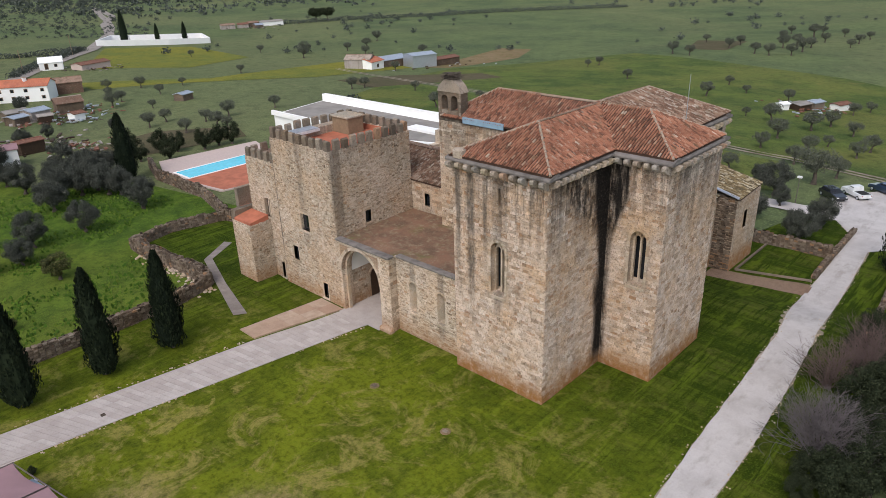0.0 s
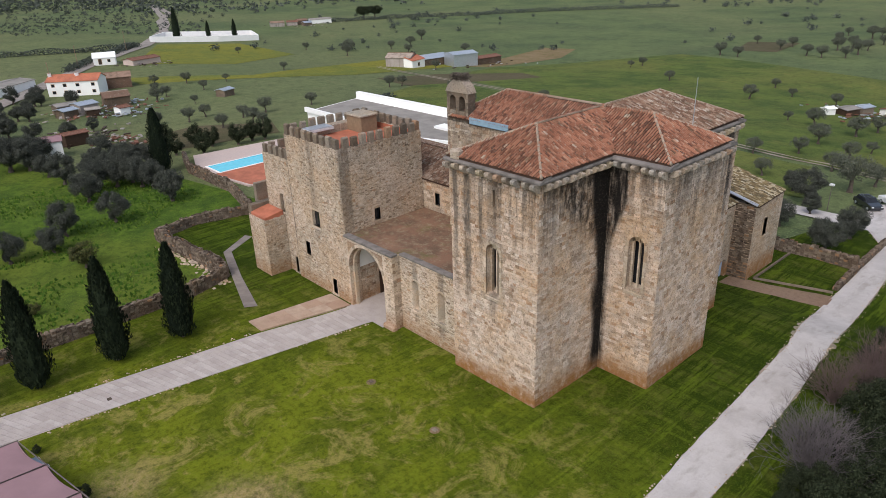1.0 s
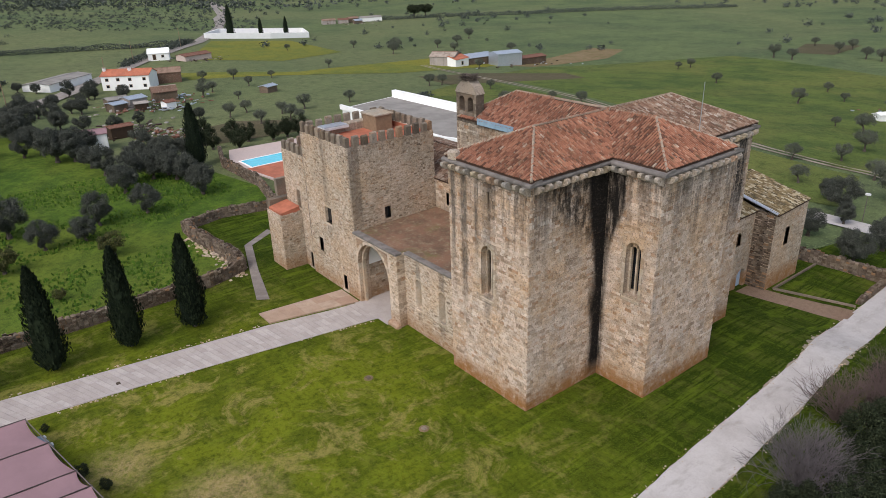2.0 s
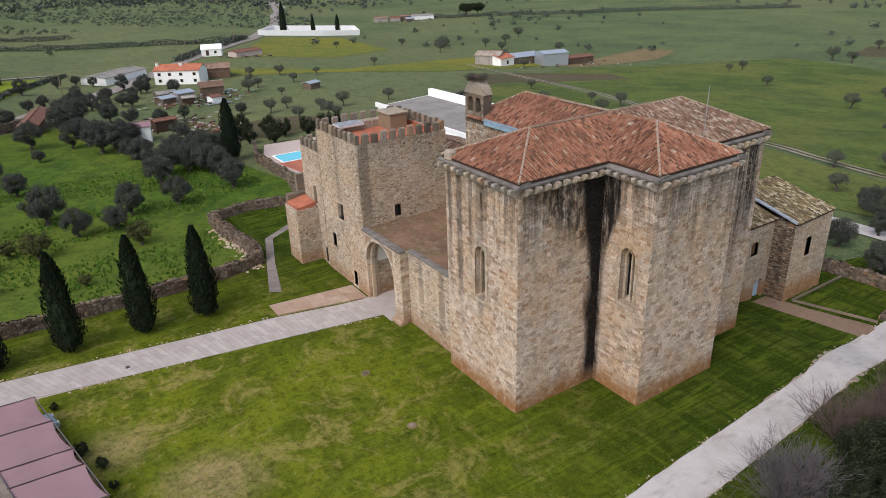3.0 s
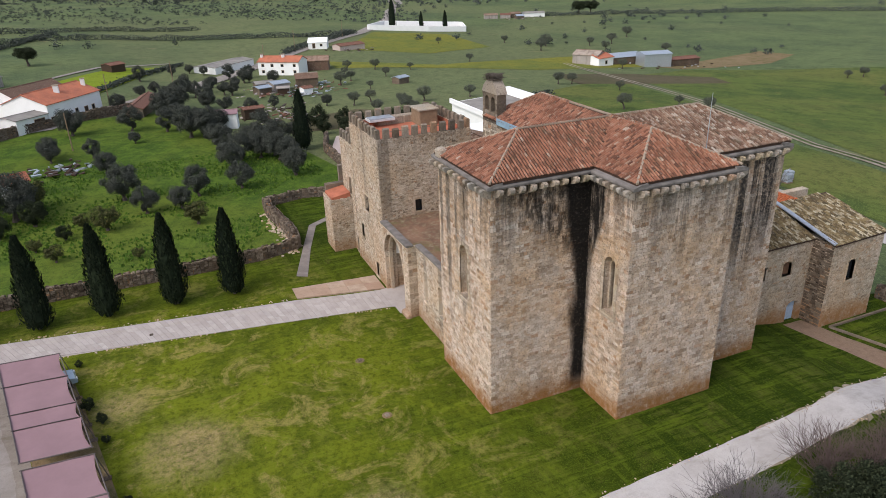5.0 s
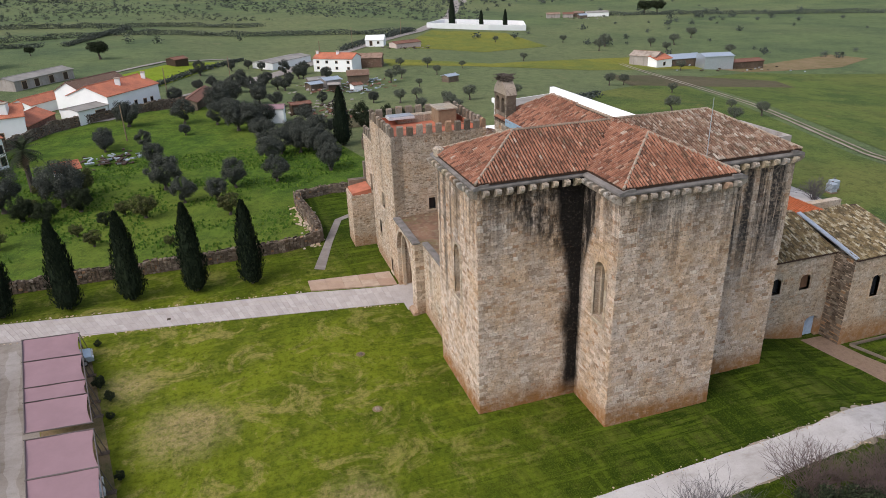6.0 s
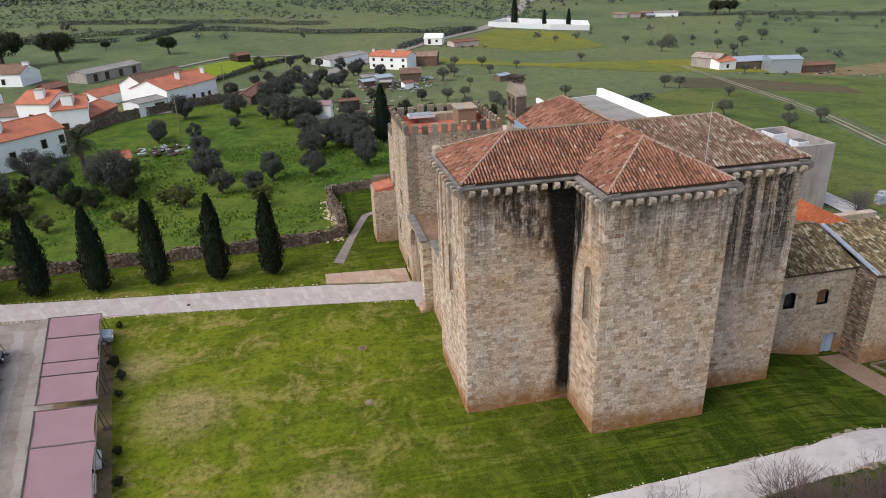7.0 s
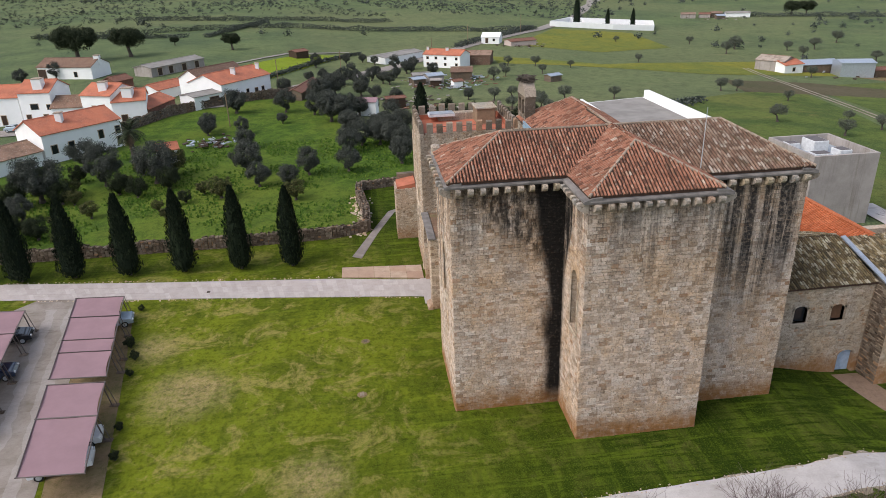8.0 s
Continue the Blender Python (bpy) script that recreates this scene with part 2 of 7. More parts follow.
M_TWIG = plain("bare_twig", (0.145, 0.125, 0.128), 0.9, var=0.2)
M_TWIG_RED = plain("reddish_twig", (0.15, 0.105, 0.095), 0.9, var=0.2)
M_TANK = plain("grey_tank_plastic", (0.36, 0.40, 0.45), 0.5)
M_RUBBER = plain("tyre_rubber", (0.02, 0.02, 0.02), 0.85)
M_PINKDECK = plain("pale_pink_paving", (0.55, 0.44, 0.40), 0.85, var=0.06)


def mossy_roof():
    m = Mat("mossy_brown_roof", 0.95, 0.2)
    c = m.mix(m.ramp(m.noise(0.5, 6, 0.7), .35, .65), (0.24, 0.135, 0.09), (0.15, 0.095, 0.065))
    c = m.mix(m.ramp(m.noise(0.3, 6, 0.75, None, .5), .54, .68, 0, .6), c, (0.15, 0.15, 0.055))
    c = m.mix(m.ramp(m.noise(1.4, 6, 0.8), .5, .64, 0, .7), c, (0.30, 0.25, 0.17))
    c = m.mix(m.ramp(m.noise(2.2, 5, 0.8), .6, .72, 0, .7), c, (0.36, 0.15, 0.09))
    c = m.mix(m.ramp(m.noise(3, 6, 0.8), .5, .75, 0, .6), c, (0.27, 0.22, 0.14))
    return m.out(c, m.noise(6, 6, .8), .8, .1)


M_BROWNROOF = mossy_roof()
M_RUST = plain("rusty_sheet", (0.26, 0.12, 0.08), 0.8, var=0.3)
M_TARP = plain("blue_sheet", (0.26, 0.38, 0.48), 0.6)


def gloss(name, c, rough, coat=0.0, alpha=1.0, metal=0.0):
    m = Mat(name, rough, 0.5, metal)
    m.b.inputs["Coat Weight"].default_value = coat
    return m.out(m.mix(m.ramp(m.noise(1.5), 0.3, 0.7), c, tuple(v * 0.85 for v in c)))


M_GLASS = gloss("dark_window_glass", (0.018, 0.02, 0.024), 0.08)
M_WATER = gloss("pool_water", (0.10, 0.62, 0.78), 0.06)


def leaf_material(name, stops, patch):
    m = Mat(name, 0.8, 0.1)
    c = m.colours(m.random(), stops)
    c = m.mix(m.ramp(m.noise(0.9, 3), 0.4, 0.65, 0, 0.5), c, patch)
    return m.out(c)


M_OLIVE = leaf_material("olive_leaf", ((0.0, (0.034, 0.038, 0.030)), (0.5, (0.072, 0.078, 0.064)), (1.0, (0.13, 0.136, 0.115))), (0.05, 0.054, 0.044))
M_CYPRESS = leaf_material("cypress_leaf", ((0.0, (0.007, 0.012, 0.007)), (0.6, (0.015, 0.023, 0.012)), (1.0, (0.03, 0.042, 0.02))), (0.009, 0.015, 0.009))
# distance haze is put into this leaf colour: lighter and bluer than near foliage
M_FARLEAF = leaf_material("hazed_scrub_leaf", ((0.0, (0.045, 0.056, 0.05)), (0.6, (0.075, 0.088, 0.076)), (1.0, (0.115, 0.127, 0.108))), (0.062, 0.074, 0.065))
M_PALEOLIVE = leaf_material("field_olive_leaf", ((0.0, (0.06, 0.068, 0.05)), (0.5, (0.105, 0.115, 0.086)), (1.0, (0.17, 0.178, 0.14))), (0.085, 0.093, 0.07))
M_OAK = leaf_material("oak_leaf", ((0.0, (0.012, 0.017, 0.009)), (0.6, (0.032, 0.042, 0.021)), (1.0, (0.065, 0.075, 0.04))), (0.022, 0.029, 0.015))
M_BUSH = leaf_material("bush_leaf", ((0.0, (0.03, 0.04, 0.015)), (0.6, (0.08, 0.09, 0.03)), (1.0, (0.17, 0.15, 0.06))), (0.06, 0.06, 0.03))
M_TUFT = leaf_material("meadow_grass_blade", ((0.0, (0.030, 0.07, 0.008)), (0.6, (0.06, 0.115, 0.012)), (1.0, (0.11, 0.15, 0.02))), (0.04, 0.085, 0.009))


def ground_material(name, a, b, dry, dry_amt, fleck, big=0.02, mid=0.15, fine=2.5, stripes=0.0, worn=None):
    m = Mat(name, 0.95, 0.04)
    c = m.mix(m.ramp(m.noise(mid, 6, 0.65), 0.35, 0.66), a, b)
    c = m.mix(m.ramp(m.noise(big, 5, 0.6, None, 0.6), 0.42, 0.66, 0, 0.75), c, tuple(0.55 * u + 0.45 * v for u, v in zip(a, dry)))
    if stripes:
        wave = m.n("ShaderNodeTexWave")
        wave.bands_direction = "Y"
        for key, v in (("Scale", 0.24), ("Distortion", 2.2), ("Detail", 3.0), ("Detail Scale", 0.35)):
            wave.inputs[key].default_value = v
        m.l(m.pos, wave.inputs["Vector"])
        band = m.math("MULTIPLY", m.ramp(wave.outputs["Fac"], 0.3, 0.7, 0, 0.45), m.ramp(m.noise(0.15, 4), 0.35, 0.6, 0.3, 1.0))
        c = m.mix(band, c, tuple(v * 0.9 for v in b))
        st = m.noise(1.0, 3, 0.5, (0.04, 0.55, 1))
        c = m.mix(m.ramp(st, 0.4, 0.62, 0, stripes), c, tuple(v * 0.72 for v in b))
        st = m.noise(1.0, 4, 0.6, (0.11, 1.7, 1))
        c = m.mix(m.ramp(st, 0.48, 0.66, 0, stripes * 0.8), c, tuple(v * 1.25 for v in a))
        st = m.noise(1.0, 4, 0.6, (0.9, 0.1, 1))
        c = m.mix(m.ramp(st, 0.5, 0.68, 0, stripes * 1.3), c, tuple(v * 1.35 for v in a))
        st = m.noise(1.0, 4, 0.6, (2.6, 0.22, 1))
        c = m.mix(m.ramp(st, 0.46, 0.64, 0, stripes * 1.2), c, tuple(v * 0.75 for v in b))
    c = m.mix(m.ramp(m.noise(mid * 2.3, 6, 0.7, None, 0.4), 0.58, 0.76, 0, dry_amt), c, dry)
    if worn:
        # the trodden, drier middle of the lawn; its fade leaves the church's painted shade dark
        off = m.n("ShaderNodeVectorMath")
        off.operation = "DISTANCE"
        m.l(m.pos, off.inputs[0])
        off.inputs[1].default_value = (worn[0], worn[1], 0)
        near = m.ramp(off.outputs["Value"], worn[2] * 0.25, worn[2], 1.0, 0.0)
        blot = m.ramp(m.noise(0.28, 6, 0.75, None, 0.7), 0.5, 0.62)
        c = m.mix(m.math("MULTIPLY", near, m.ramp(m.noise(0.12, 5, 0.7, None, 0.5), 0.38, 0.6, 0.35, 0.8)), c, (0.188, 0.210, 0.016))
        c = m.mix(m.math("MULTIPLY", m.math("MULTIPLY", near, blot), 0.75), c, (0.31, 0.25, 0.08))
        # two bare, trampled spots towards the car ports
        for sx, sy, sr in ((-30.2, 14.2, 4.2), (-37.8, 9.6, 3.0), (-18.5, 25.0, 3.0)):
            off = m.n("ShaderNodeVectorMath")
            off.operation = "DISTANCE"
            m.l(m.pos, off.inputs[0])
            off.inputs[1].default_value = (sx, sy, 0)
            bare = m.ramp(m.math("ADD", off.outputs["Value"], m.math("MULTIPLY", m.noise(0.7, 6, 0.75), 4.0)), sr * 0.8, sr + 2.6, 0.8, 0.0)
            c = m.mix(m.math("MULTIPLY", bare, m.ramp(m.noise(2.0, 5, 0.8), 0.35, 0.6, 0.35, 1.0)), c, (0.36, 0.265, 0.135))
    c = m.mix(m.ramp(m.noise(fine * 0.45, 6, 0.75), 0.47, 0.66, 0, 0.5), c, tuple(v * 0.65 for v in b))
    c = m.mix(m.ramp(m.noise(fine, 6, 0.75), 0.44, 0.68, 0, 0.5), c, fleck)
    c = m.mix(m.ramp(m.noise(fine * 5, 4, 0.8), 0.5, 0.64, 0, 0.6), c, tuple(min(1, v * 1.7) for v in a))
    return m.out(c, m.math("ADD", m.noise(fine * 2.5, 5, 0.8), m.noise(fine * 0.3, 3)), 0.6, 0.1)


# dark base tones carry the church's shade on the lawn beside it, besides lusher grass
M_LAWN = ground_material("mown_lawn", (0.062, 0.087, 0.008), (0.024, 0.044, 0.005), (0.21, 0.17, 0.06), 0.3, (0.017, 0.029, 0.003), 0.05, 0.25, 2.2, 0.9, (-32.0, 12.0, 40.0))
M_MEADOW = ground_material("rank_meadow_grass", (0.088, 0.140, 0.020), (0.032, 0.064, 0.013), (0.19, 0.18, 0.034), 0.8, (0.022, 0.042, 0.012), 0.03, 0.3, 1.6)
# the pasture's extra blue paints in the haze over distance
M_FIELD = ground_material("hazed_far_pasture", (0.124, 0.154, 0.066), (0.069, 0.097, 0.050), (0.20, 0.175, 0.092), 0.85, (0.050, 0.063, 0.038), 0.006, 0.03, 0.6)
M_YELLOW = ground_material("yellow_flower_field", (0.165, 0.165, 0.034), (0.11, 0.14, 0.040), (0.30, 0.245, 0.03), 0.6, (0.075, 0.09, 0.02), 0.02, 0.05, 0.6)
M_PASTURE = ground_material("grazed_pasture", (0.108, 0.138, 0.036), (0.053, 0.082, 0.027), (0.21, 0.165, 0.06), 0.75, (0.042, 0.058, 0.02), 0.03, 0.09, 1.0)
M_BRIGHT = ground_material("young_crop_field", (0.18, 0.235, 0.02), (0.15, 0.20, 0.018), (0.2, 0.21, 0.04), 0.4, (0.12, 0.165, 0.016), 0.02, 0.05, 0.6)
M_PLOUGH = ground_material("bare_earth_field", (0.10, 0.082, 0.05), (0.075, 0.075, 0.038), (0.15, 0.12, 0.085), 0.6, (0.06, 0.06, 0.03), 0.03, 0.08, 0.8)
M_SOIL = ground_material("bare_soil", (0.22, 0.15, 0.09), (0.13, 0.12, 0.05), (0.28, 0.21, 0.135), 0.6, (0.09, 0.09, 0.03), 0.1, 0.4, 3)


def gravel_material(name, a, b, dirt):
    m = Mat(name, 0.95, 0.2)
    c = m.mix(m.ramp(m.noise(0.35, 6, 0.65), 0.35, 0.68), a, b)
    c = m.mix(m.ramp(m.noise(0.9, 6, 0.7, (1, 0.35, 1)), 0.5, 0.72, 0, 0.7), c, dirt)
    c = m.mix(m.ramp(m.noise(9, 5, 0.8), 0.4, 0.75, 0, 0.35), c, dirt)
    return m.out(c, m.noise(12, 5, 0.8), 0.35, 0.05)


M_ROAD = gravel_material("pale_gravel", (0.54, 0.505, 0.49), (0.44, 0.405, 0.39), (0.31, 0.275, 0.25))
M_DRIVE = gravel_material("grey_gravel_drive", (0.33, 0.295, 0.27), (0.245, 0.215, 0.19), (0.16, 0.13, 0.105))
M_CARPARK = gravel_material("trodden_brown_gravel", (0.31, 0.27, 0.24), (0.22, 0.185, 0.155), (0.15, 0.12, 0.09))
M_TRACK = gravel_material("pale_wheel_gravel", (0.36, 0.32, 0.295), (0.275, 0.24, 0.215), (0.20, 0.165, 0.14))
M_CURTAIN = plain("brown_curtain", (0.16, 0.085, 0.05), 0.9, 0.2)
M_GRIT = gravel_material("verge_grit", (0.34, 0.29, 0.235), (0.235, 0.195, 0.14), (0.12, 0.11, 0.05))
M_EARTHPATH = ground_material("red_earth_path", (0.235, 0.155, 0.11), (0.185, 0.125, 0.09), (0.29, 0.225, 0.17), 0.5, (0.18, 0.12, 0.08), 0.1, 0.5, 5)


def paver_material(name, stops):
    m = Mat(name, 0.9, 0.25)
    c = m.colours(m.random(), stops)
    c = m.mix(m.ramp(m.noise(0.9, 5), 0.4, 0.7, 0, 0.5), c, tuple(v * 0.8 for v in stops[0][1]))
    c = m.mix(m.ramp(m.noise(9, 4), 0.5, 0.75, 0, 0.4), c, tuple(v * 0.6 for v in stops[0][1]))
    return m.out(c, m.noise(14, 4), 0.3, 0.02)


M_PAVER = paver_material("pinkish_paving", ((0.0, (0.42, 0.365, 0.34)), (0.5, (0.45, 0.395, 0.37)), (1.0, (0.50, 0.45, 0.425))))
M_RAMP = paver_material("ochre_paving", ((0.0, (0.36, 0.235, 0.17)), (0.5, (0.43, 0.305, 0.225)), (1.0, (0.50, 0.40, 0.31))))
M_DARKPAVER = paver_material("grey_path_slab", ((0.0, (0.22, 0.185, 0.165)), (1.0, (0.30, 0.26, 0.235))))


# ---- mesh helpers ----
class Geo:
    """Vertices and faces of one mesh."""

    def __init__(self):
        self.v, self.f = [], []

    def add(self, verts, faces):
        k = len(self.v)
        self.v.extend(verts)
        self.f.extend(tuple(i + k for i in f) for f in faces)
        return self

    def box(self, x0, x1, y0, y1, z0, z1):
        v = [(x, y, z) for z in (z0, z1) for y in (y0, y1) for x in (x0, x1)]
        return self.add(v, [(0, 2, 3, 1), (4, 5, 7, 6), (0, 1, 5, 4), (2, 6, 7, 3), (0, 4, 6, 2), (1, 3, 7, 5)])

    def soft(self, x0, x1, y0, y1, z0, z1, b=0.03):
        """A box whose top and upright edges are chamfered."""
        v = []
        for z, i in ((z0, 0.0), (z1 - b, 0.0), (z1, b)):
            xa, xb, ya, yb = x0 + i, x1 - i, y0 + i, y1 - i
            v += [(xa + b, ya, z), (xb - b, ya, z), (xb, ya + b, z), (xb, yb - b, z), (xb - b, yb, z), (xa + b, yb, z), (xa, yb - b, z), (xa, ya + b, z)]
        f = [tuple(range(7, -1, -1)), tuple(range(16, 24))]
        for r in (0, 8):
            f += [(r + i, r + (i + 1) % 8, r + 8 + (i + 1) % 8, r + 8 + i) for i in range(8)]
        return self.add(v, f)

    def prism(self, poly, z0, z1):
        n = len(poly)
        z0 = z0 if isinstance(z0, (list, tuple)) else [z0] * n
        z1 = z1 if isinstance(z1, (list, tuple)) else [z1] * n
        v = [(x, y, z) for (x, y), z in zip(poly, z0)] + [(x, y, z) for (x, y), z in zip(poly, z1)]
        return self.add(v, [tuple(range(n - 1, -1, -1)), tuple(range(n, 2 * n))] + [(i, (i + 1) % n, n + (i + 1) % n, n + i) for i in range(n)])

    def tube(self, a, b, ra, rb, n=8):
        a, b = Vector(a), Vector(b)
        d = (b - a).normalized()
        u = d.orthogonal().normalized()
        w = d.cross(u)
        v = []
        for p, r in ((a, ra), (b, rb)):
            v += [tuple(p + u * r * math.cos(6.2832 * i / n) + w * r * math.sin(6.2832 * i / n)) for i in range(n)]
        return self.add(v, [tuple(range(n - 1, -1, -1)), tuple(range(n, 2 * n))] + [(i, (i + 1) % n, n + (i + 1) % n, n + i) for i in range(n)])

    def weld(self):
        """Joins points that coincide and drops the faces between two cells."""
        seen, ids = {}, []
        for v in self.v:
            ids.append(seen.setdefault(tuple(round(c, 4) for c in v), len(seen)))
        faces = [tuple(ids[i] for i in f) for f in self.f]
        keys = [frozenset(f) for f in faces]
        self.v = list(seen)
        self.f = [f for f, k in zip(faces, keys) if keys.count(k) == 1]
        return self

    def mesh(self, name, mat, smooth=False):
        me = bpy.data.meshes.new(name)
        me.from_pydata(self.v, [], self.f)
        me.materials.append(mat)
        if smooth:
            me.polygons.foreach_set("use_smooth", [True] * len(me.polygons))
        me.update()
        return me


def part(name, geo, mat, parent=None, label="", smooth=False, kind=""):
    ob = new(name, geo if isinstance(geo, bpy.types.Mesh) else geo.mesh(name, mat, smooth))
    if parent is not None:
        ob.parent = parent
        ob.matrix_parent_inverse = parent.matrix_basis.inverted() if parent.parent is None else Matrix()
    return tagged(ob, label, kind=kind)


def thing(name, label, category, group="", kind="", at=(0, 0, 0)):
    e = new(name)
    e.matrix_basis = Matrix.Translation(at)
    return tagged(e, label, category, group, kind)


def smooth01(t):
    t = min(1.0, max(0.0, t))
    return t * t * (3 - 2 * t)


def ground_z(x, y):
    z = -1.4 * smooth01((y - 59) / 9) * smooth01((x + 60) / 25)
    z -= 7.5 * smooth01((y - 75) / 150) + 3.0 * smooth01((y - 200) / 200)
    z -= 2.8 * smooth01((-x - 95) / 110) * smooth01((y + 5) / 50)
    z += 1.5 * smooth01((-x - 120) / 100) * smooth01((20 - y) / 60)
    return z


class Face:
    """A flat upright wall face: s runs along the axis, d goes outwards from the plane."""

    def __init__(self, axis, plane, normal):
        self.axis, self.plane, self.normal = axis, plane, normal

    def p(self, s, z, d=0.0):
        q = self.plane + self.normal * d
        return (s, q, z) if self.axis == "x" else (q, s, z)

    def box(self, geo, s0, s1, z0, z1, d0, d1):
        v = [self.p(s, z, d) for z in (z0, z1) for d in (d0, d1) for s in (s0, s1)]
        return geo.add(v, [(0, 2, 3, 1), (4, 5, 7, 6), (0, 1, 5, 4), (2, 6, 7, 3), (0, 4, 6, 2), (1, 3, 7, 5)])

    def arch(self, geo, s0, s1, zs, zt, d0, d1, n=10, point=1.0):
        """The spandrels over an arch that springs at zs between s0 and s1, filled up to zt."""
        c, r = (s0 + s1) / 2, (s1 - s0) / 2
        xs = [c - r * math.cos(math.pi * i / n) for i in range(n + 1)]
        zz = [zs + point * r * math.sin(math.pi * i / n) for i in range(n + 1)]
        for i in range(n):
            v = [self.p(s, z, d) for d in (d0, d1) for s, z in ((xs[i], zz[i]), (xs[i + 1], zz[i + 1]), (xs[i + 1], zt), (xs[i], zt))]
            geo.add(v, [(0, 1, 2, 3), (7, 6, 5, 4), (0, 4, 5, 1), (1, 5, 6, 2), (2, 6, 7, 3), (3, 7, 4, 0)])
        return geo

    def ring(self, geo, s0, s1, zs, w, d0, d1, n=12, point=1.0):
        """An arched band of width w round that opening."""
        c, r = (s0 + s1) / 2, (s1 - s0) / 2
        for i in range(n):
            a, b = math.pi * i / n, math.pi * (i + 0.97) / n
            q = [(c - k * math.cos(t), zs + point * k * math.sin(t)) for t, k in ((a, r), (b, r), (b, r + w), (a, r + w))]
            v = [self.p(s, z, d) for d in (d0, d1) for s, z in q]
            geo.add(v, [(0, 1, 2, 3), (7, 6, 5, 4), (0, 4, 5, 1), (1, 5, 6, 2), (2, 6, 7, 3), (3, 7, 4, 0)])
        return geo


def wall(parent, face, s0, s1, z0, z1, holes=(), thick=1.1, mat=None, name="wall", label=""):
    """A thick wall with openings cut right through it; a hole is (s0, s1, z0, z1)."""
    g = Geo()
    ss = sorted({s0, s1, *[v for h in holes for v in h[:2]]})
    for a, b in zip(ss, ss[1:]):
        cuts = sorted({z0, z1, *[v for h in holes if h[0] < b and h[1] > a for v in h[2:4]]})
        for c, d in zip(cuts, cuts[1:]):
            if not any(h[0] < (a + b) / 2 < h[1] and h[2] < (c + d) / 2 < h[3] for h in holes):
                face.box(g, a, b, c, d, -thick, 0.0)
    return part(name, g.weld(), mat or M_MORTAR, parent, label)


def stone_meshes(mat):
    out = []
    for k in range(4):
        rng = random.Random(50 + k)
        j = lambda a: rng.uniform(-a, a)
        b = 0.06
        v = [(-.5, 0, -.5), (.5, 0, -.5), (.5, 0, .5), (-.5, 0, .5)]
        v += [(-.5 + b + j(.03), 1 + j(.2), -.5 + 1.6 * b + j(.05)), (.5 - b + j(.03), 1 + j(.2), -.5 + 1.6 * b + j(.05)), (.5 - b + j(.03), 1 + j(.2), .5 - 1.6 * b + j(.05)), (-.5 + b + j(.03), 1 + j(.2), .5 - 1.6 * b + j(.05))]
        out.append(Geo().add(v, [(4, 7, 6, 5), (0, 4, 5, 1), (1, 5, 6, 2), (2, 6, 7, 3), (3, 7, 4, 0)]).mesh("stone", mat))
    return out


STONES = {}


def masonry(parent, face, s0, s1, z0, z1, mat, holes=(), course=0.3, length=0.52, singles=260, depth=0.042, seed=1, top=None, wild=0.0):
    """Coursed stones set proud of the joints. The courses nearest the eaves are single pieces, the rest one joined part."""
    rng = random.Random(seed)
    if mat.name not in STONES:
        STONES[mat.name] = stone_meshes(mat)
    meshes = STONES[mat.name]
    rows, z = [], z1
    while z > z0 + 0.08:
        h = min(course * rng.uniform(0.75, 1.3), z - z0)
        s = s0
        while s < s1 - 0.02:
            w = length * rng.choice((0.6, 0.8, 1.0, 1.2, 1.5)) * rng.uniform(0.85, 1.15)
            if s1 - (s + w) < 0.3 * length:
                w = s1 - s
            dz = rng.uniform(-wild, wild) * h
            zc, hh = z - h / 2 + dz, h * (1 - rng.uniform(0, wild))
            limit = top(s + w / 2) if top else z1 + 1
            if zc + hh / 2 <= limit and not any(a < s + w - 0.02 and b > s + 0.02 and c < z - 0.02 and d > z - h + 0.02 for a, b, c, d in holes):
                rows.append((s + w / 2, zc, w - 0.012, hh - 0.012, depth * rng.uniform(0.5, 1.25), rng.randrange(4)))
            s += w
        z -= h
    joined = Geo()
    for i, (s, zc, w, h, d, k) in enumerate(rows):
        if face.axis == "x":
            m = Matrix(((w, 0, 0, s), (0, face.normal * d, 0, face.plane), (0, 0, h, zc), (0, 0, 0, 1)))
        else:
            m = Matrix(((0, face.normal * d, 0, face.plane), (w, 0, 0, s), (0, 0, h, zc), (0, 0, 0, 1)))
        if i < singles:
            ob = new("stone", meshes[k])
            ob.parent = parent
            ob.matrix_parent_inverse = Matrix()
            ob.matrix_basis = m
        else:
            me = meshes[k]
            joined.add([tuple(m @ v.co) for v in me.vertices], [tuple(p.vertices) for p in me.polygons])
    if joined.f:
        part("stonework", joined, mat, parent, kind="stuff")


def tile_mesh(mat):
    """One barrel tile, a metre by a metre in plan before scaling: x across, y up the slope."""
    v, n = [], 4
    for y, r, lift in ((0.0, 0.5, 0.22), (1.08, 0.44, 0.0)):
        v += [(-r * math.cos(math.pi * i / n), y, lift + 1.0 * math.sin(math.pi * i / n)) for i in range(n + 1)]
    return Geo().add(v, [(i, i + 1, n + 2 + i, n + 1 + i) for i in range(n)] + [(0, 4, 3, 2, 1)]).mesh("tile", mat)


TILES = {}


def inside(pt, poly):
    hit, n = False, len(poly)
    for i in range(n):
        (xa, ya), (xb, yb) = poly[i], poly[i - 1]
        if (ya > pt[1]) != (yb > pt[1]) and pt[0] < (xb - xa) * (pt[1] - ya) / (yb - ya) + xa:
            hit = not hit
    return hit


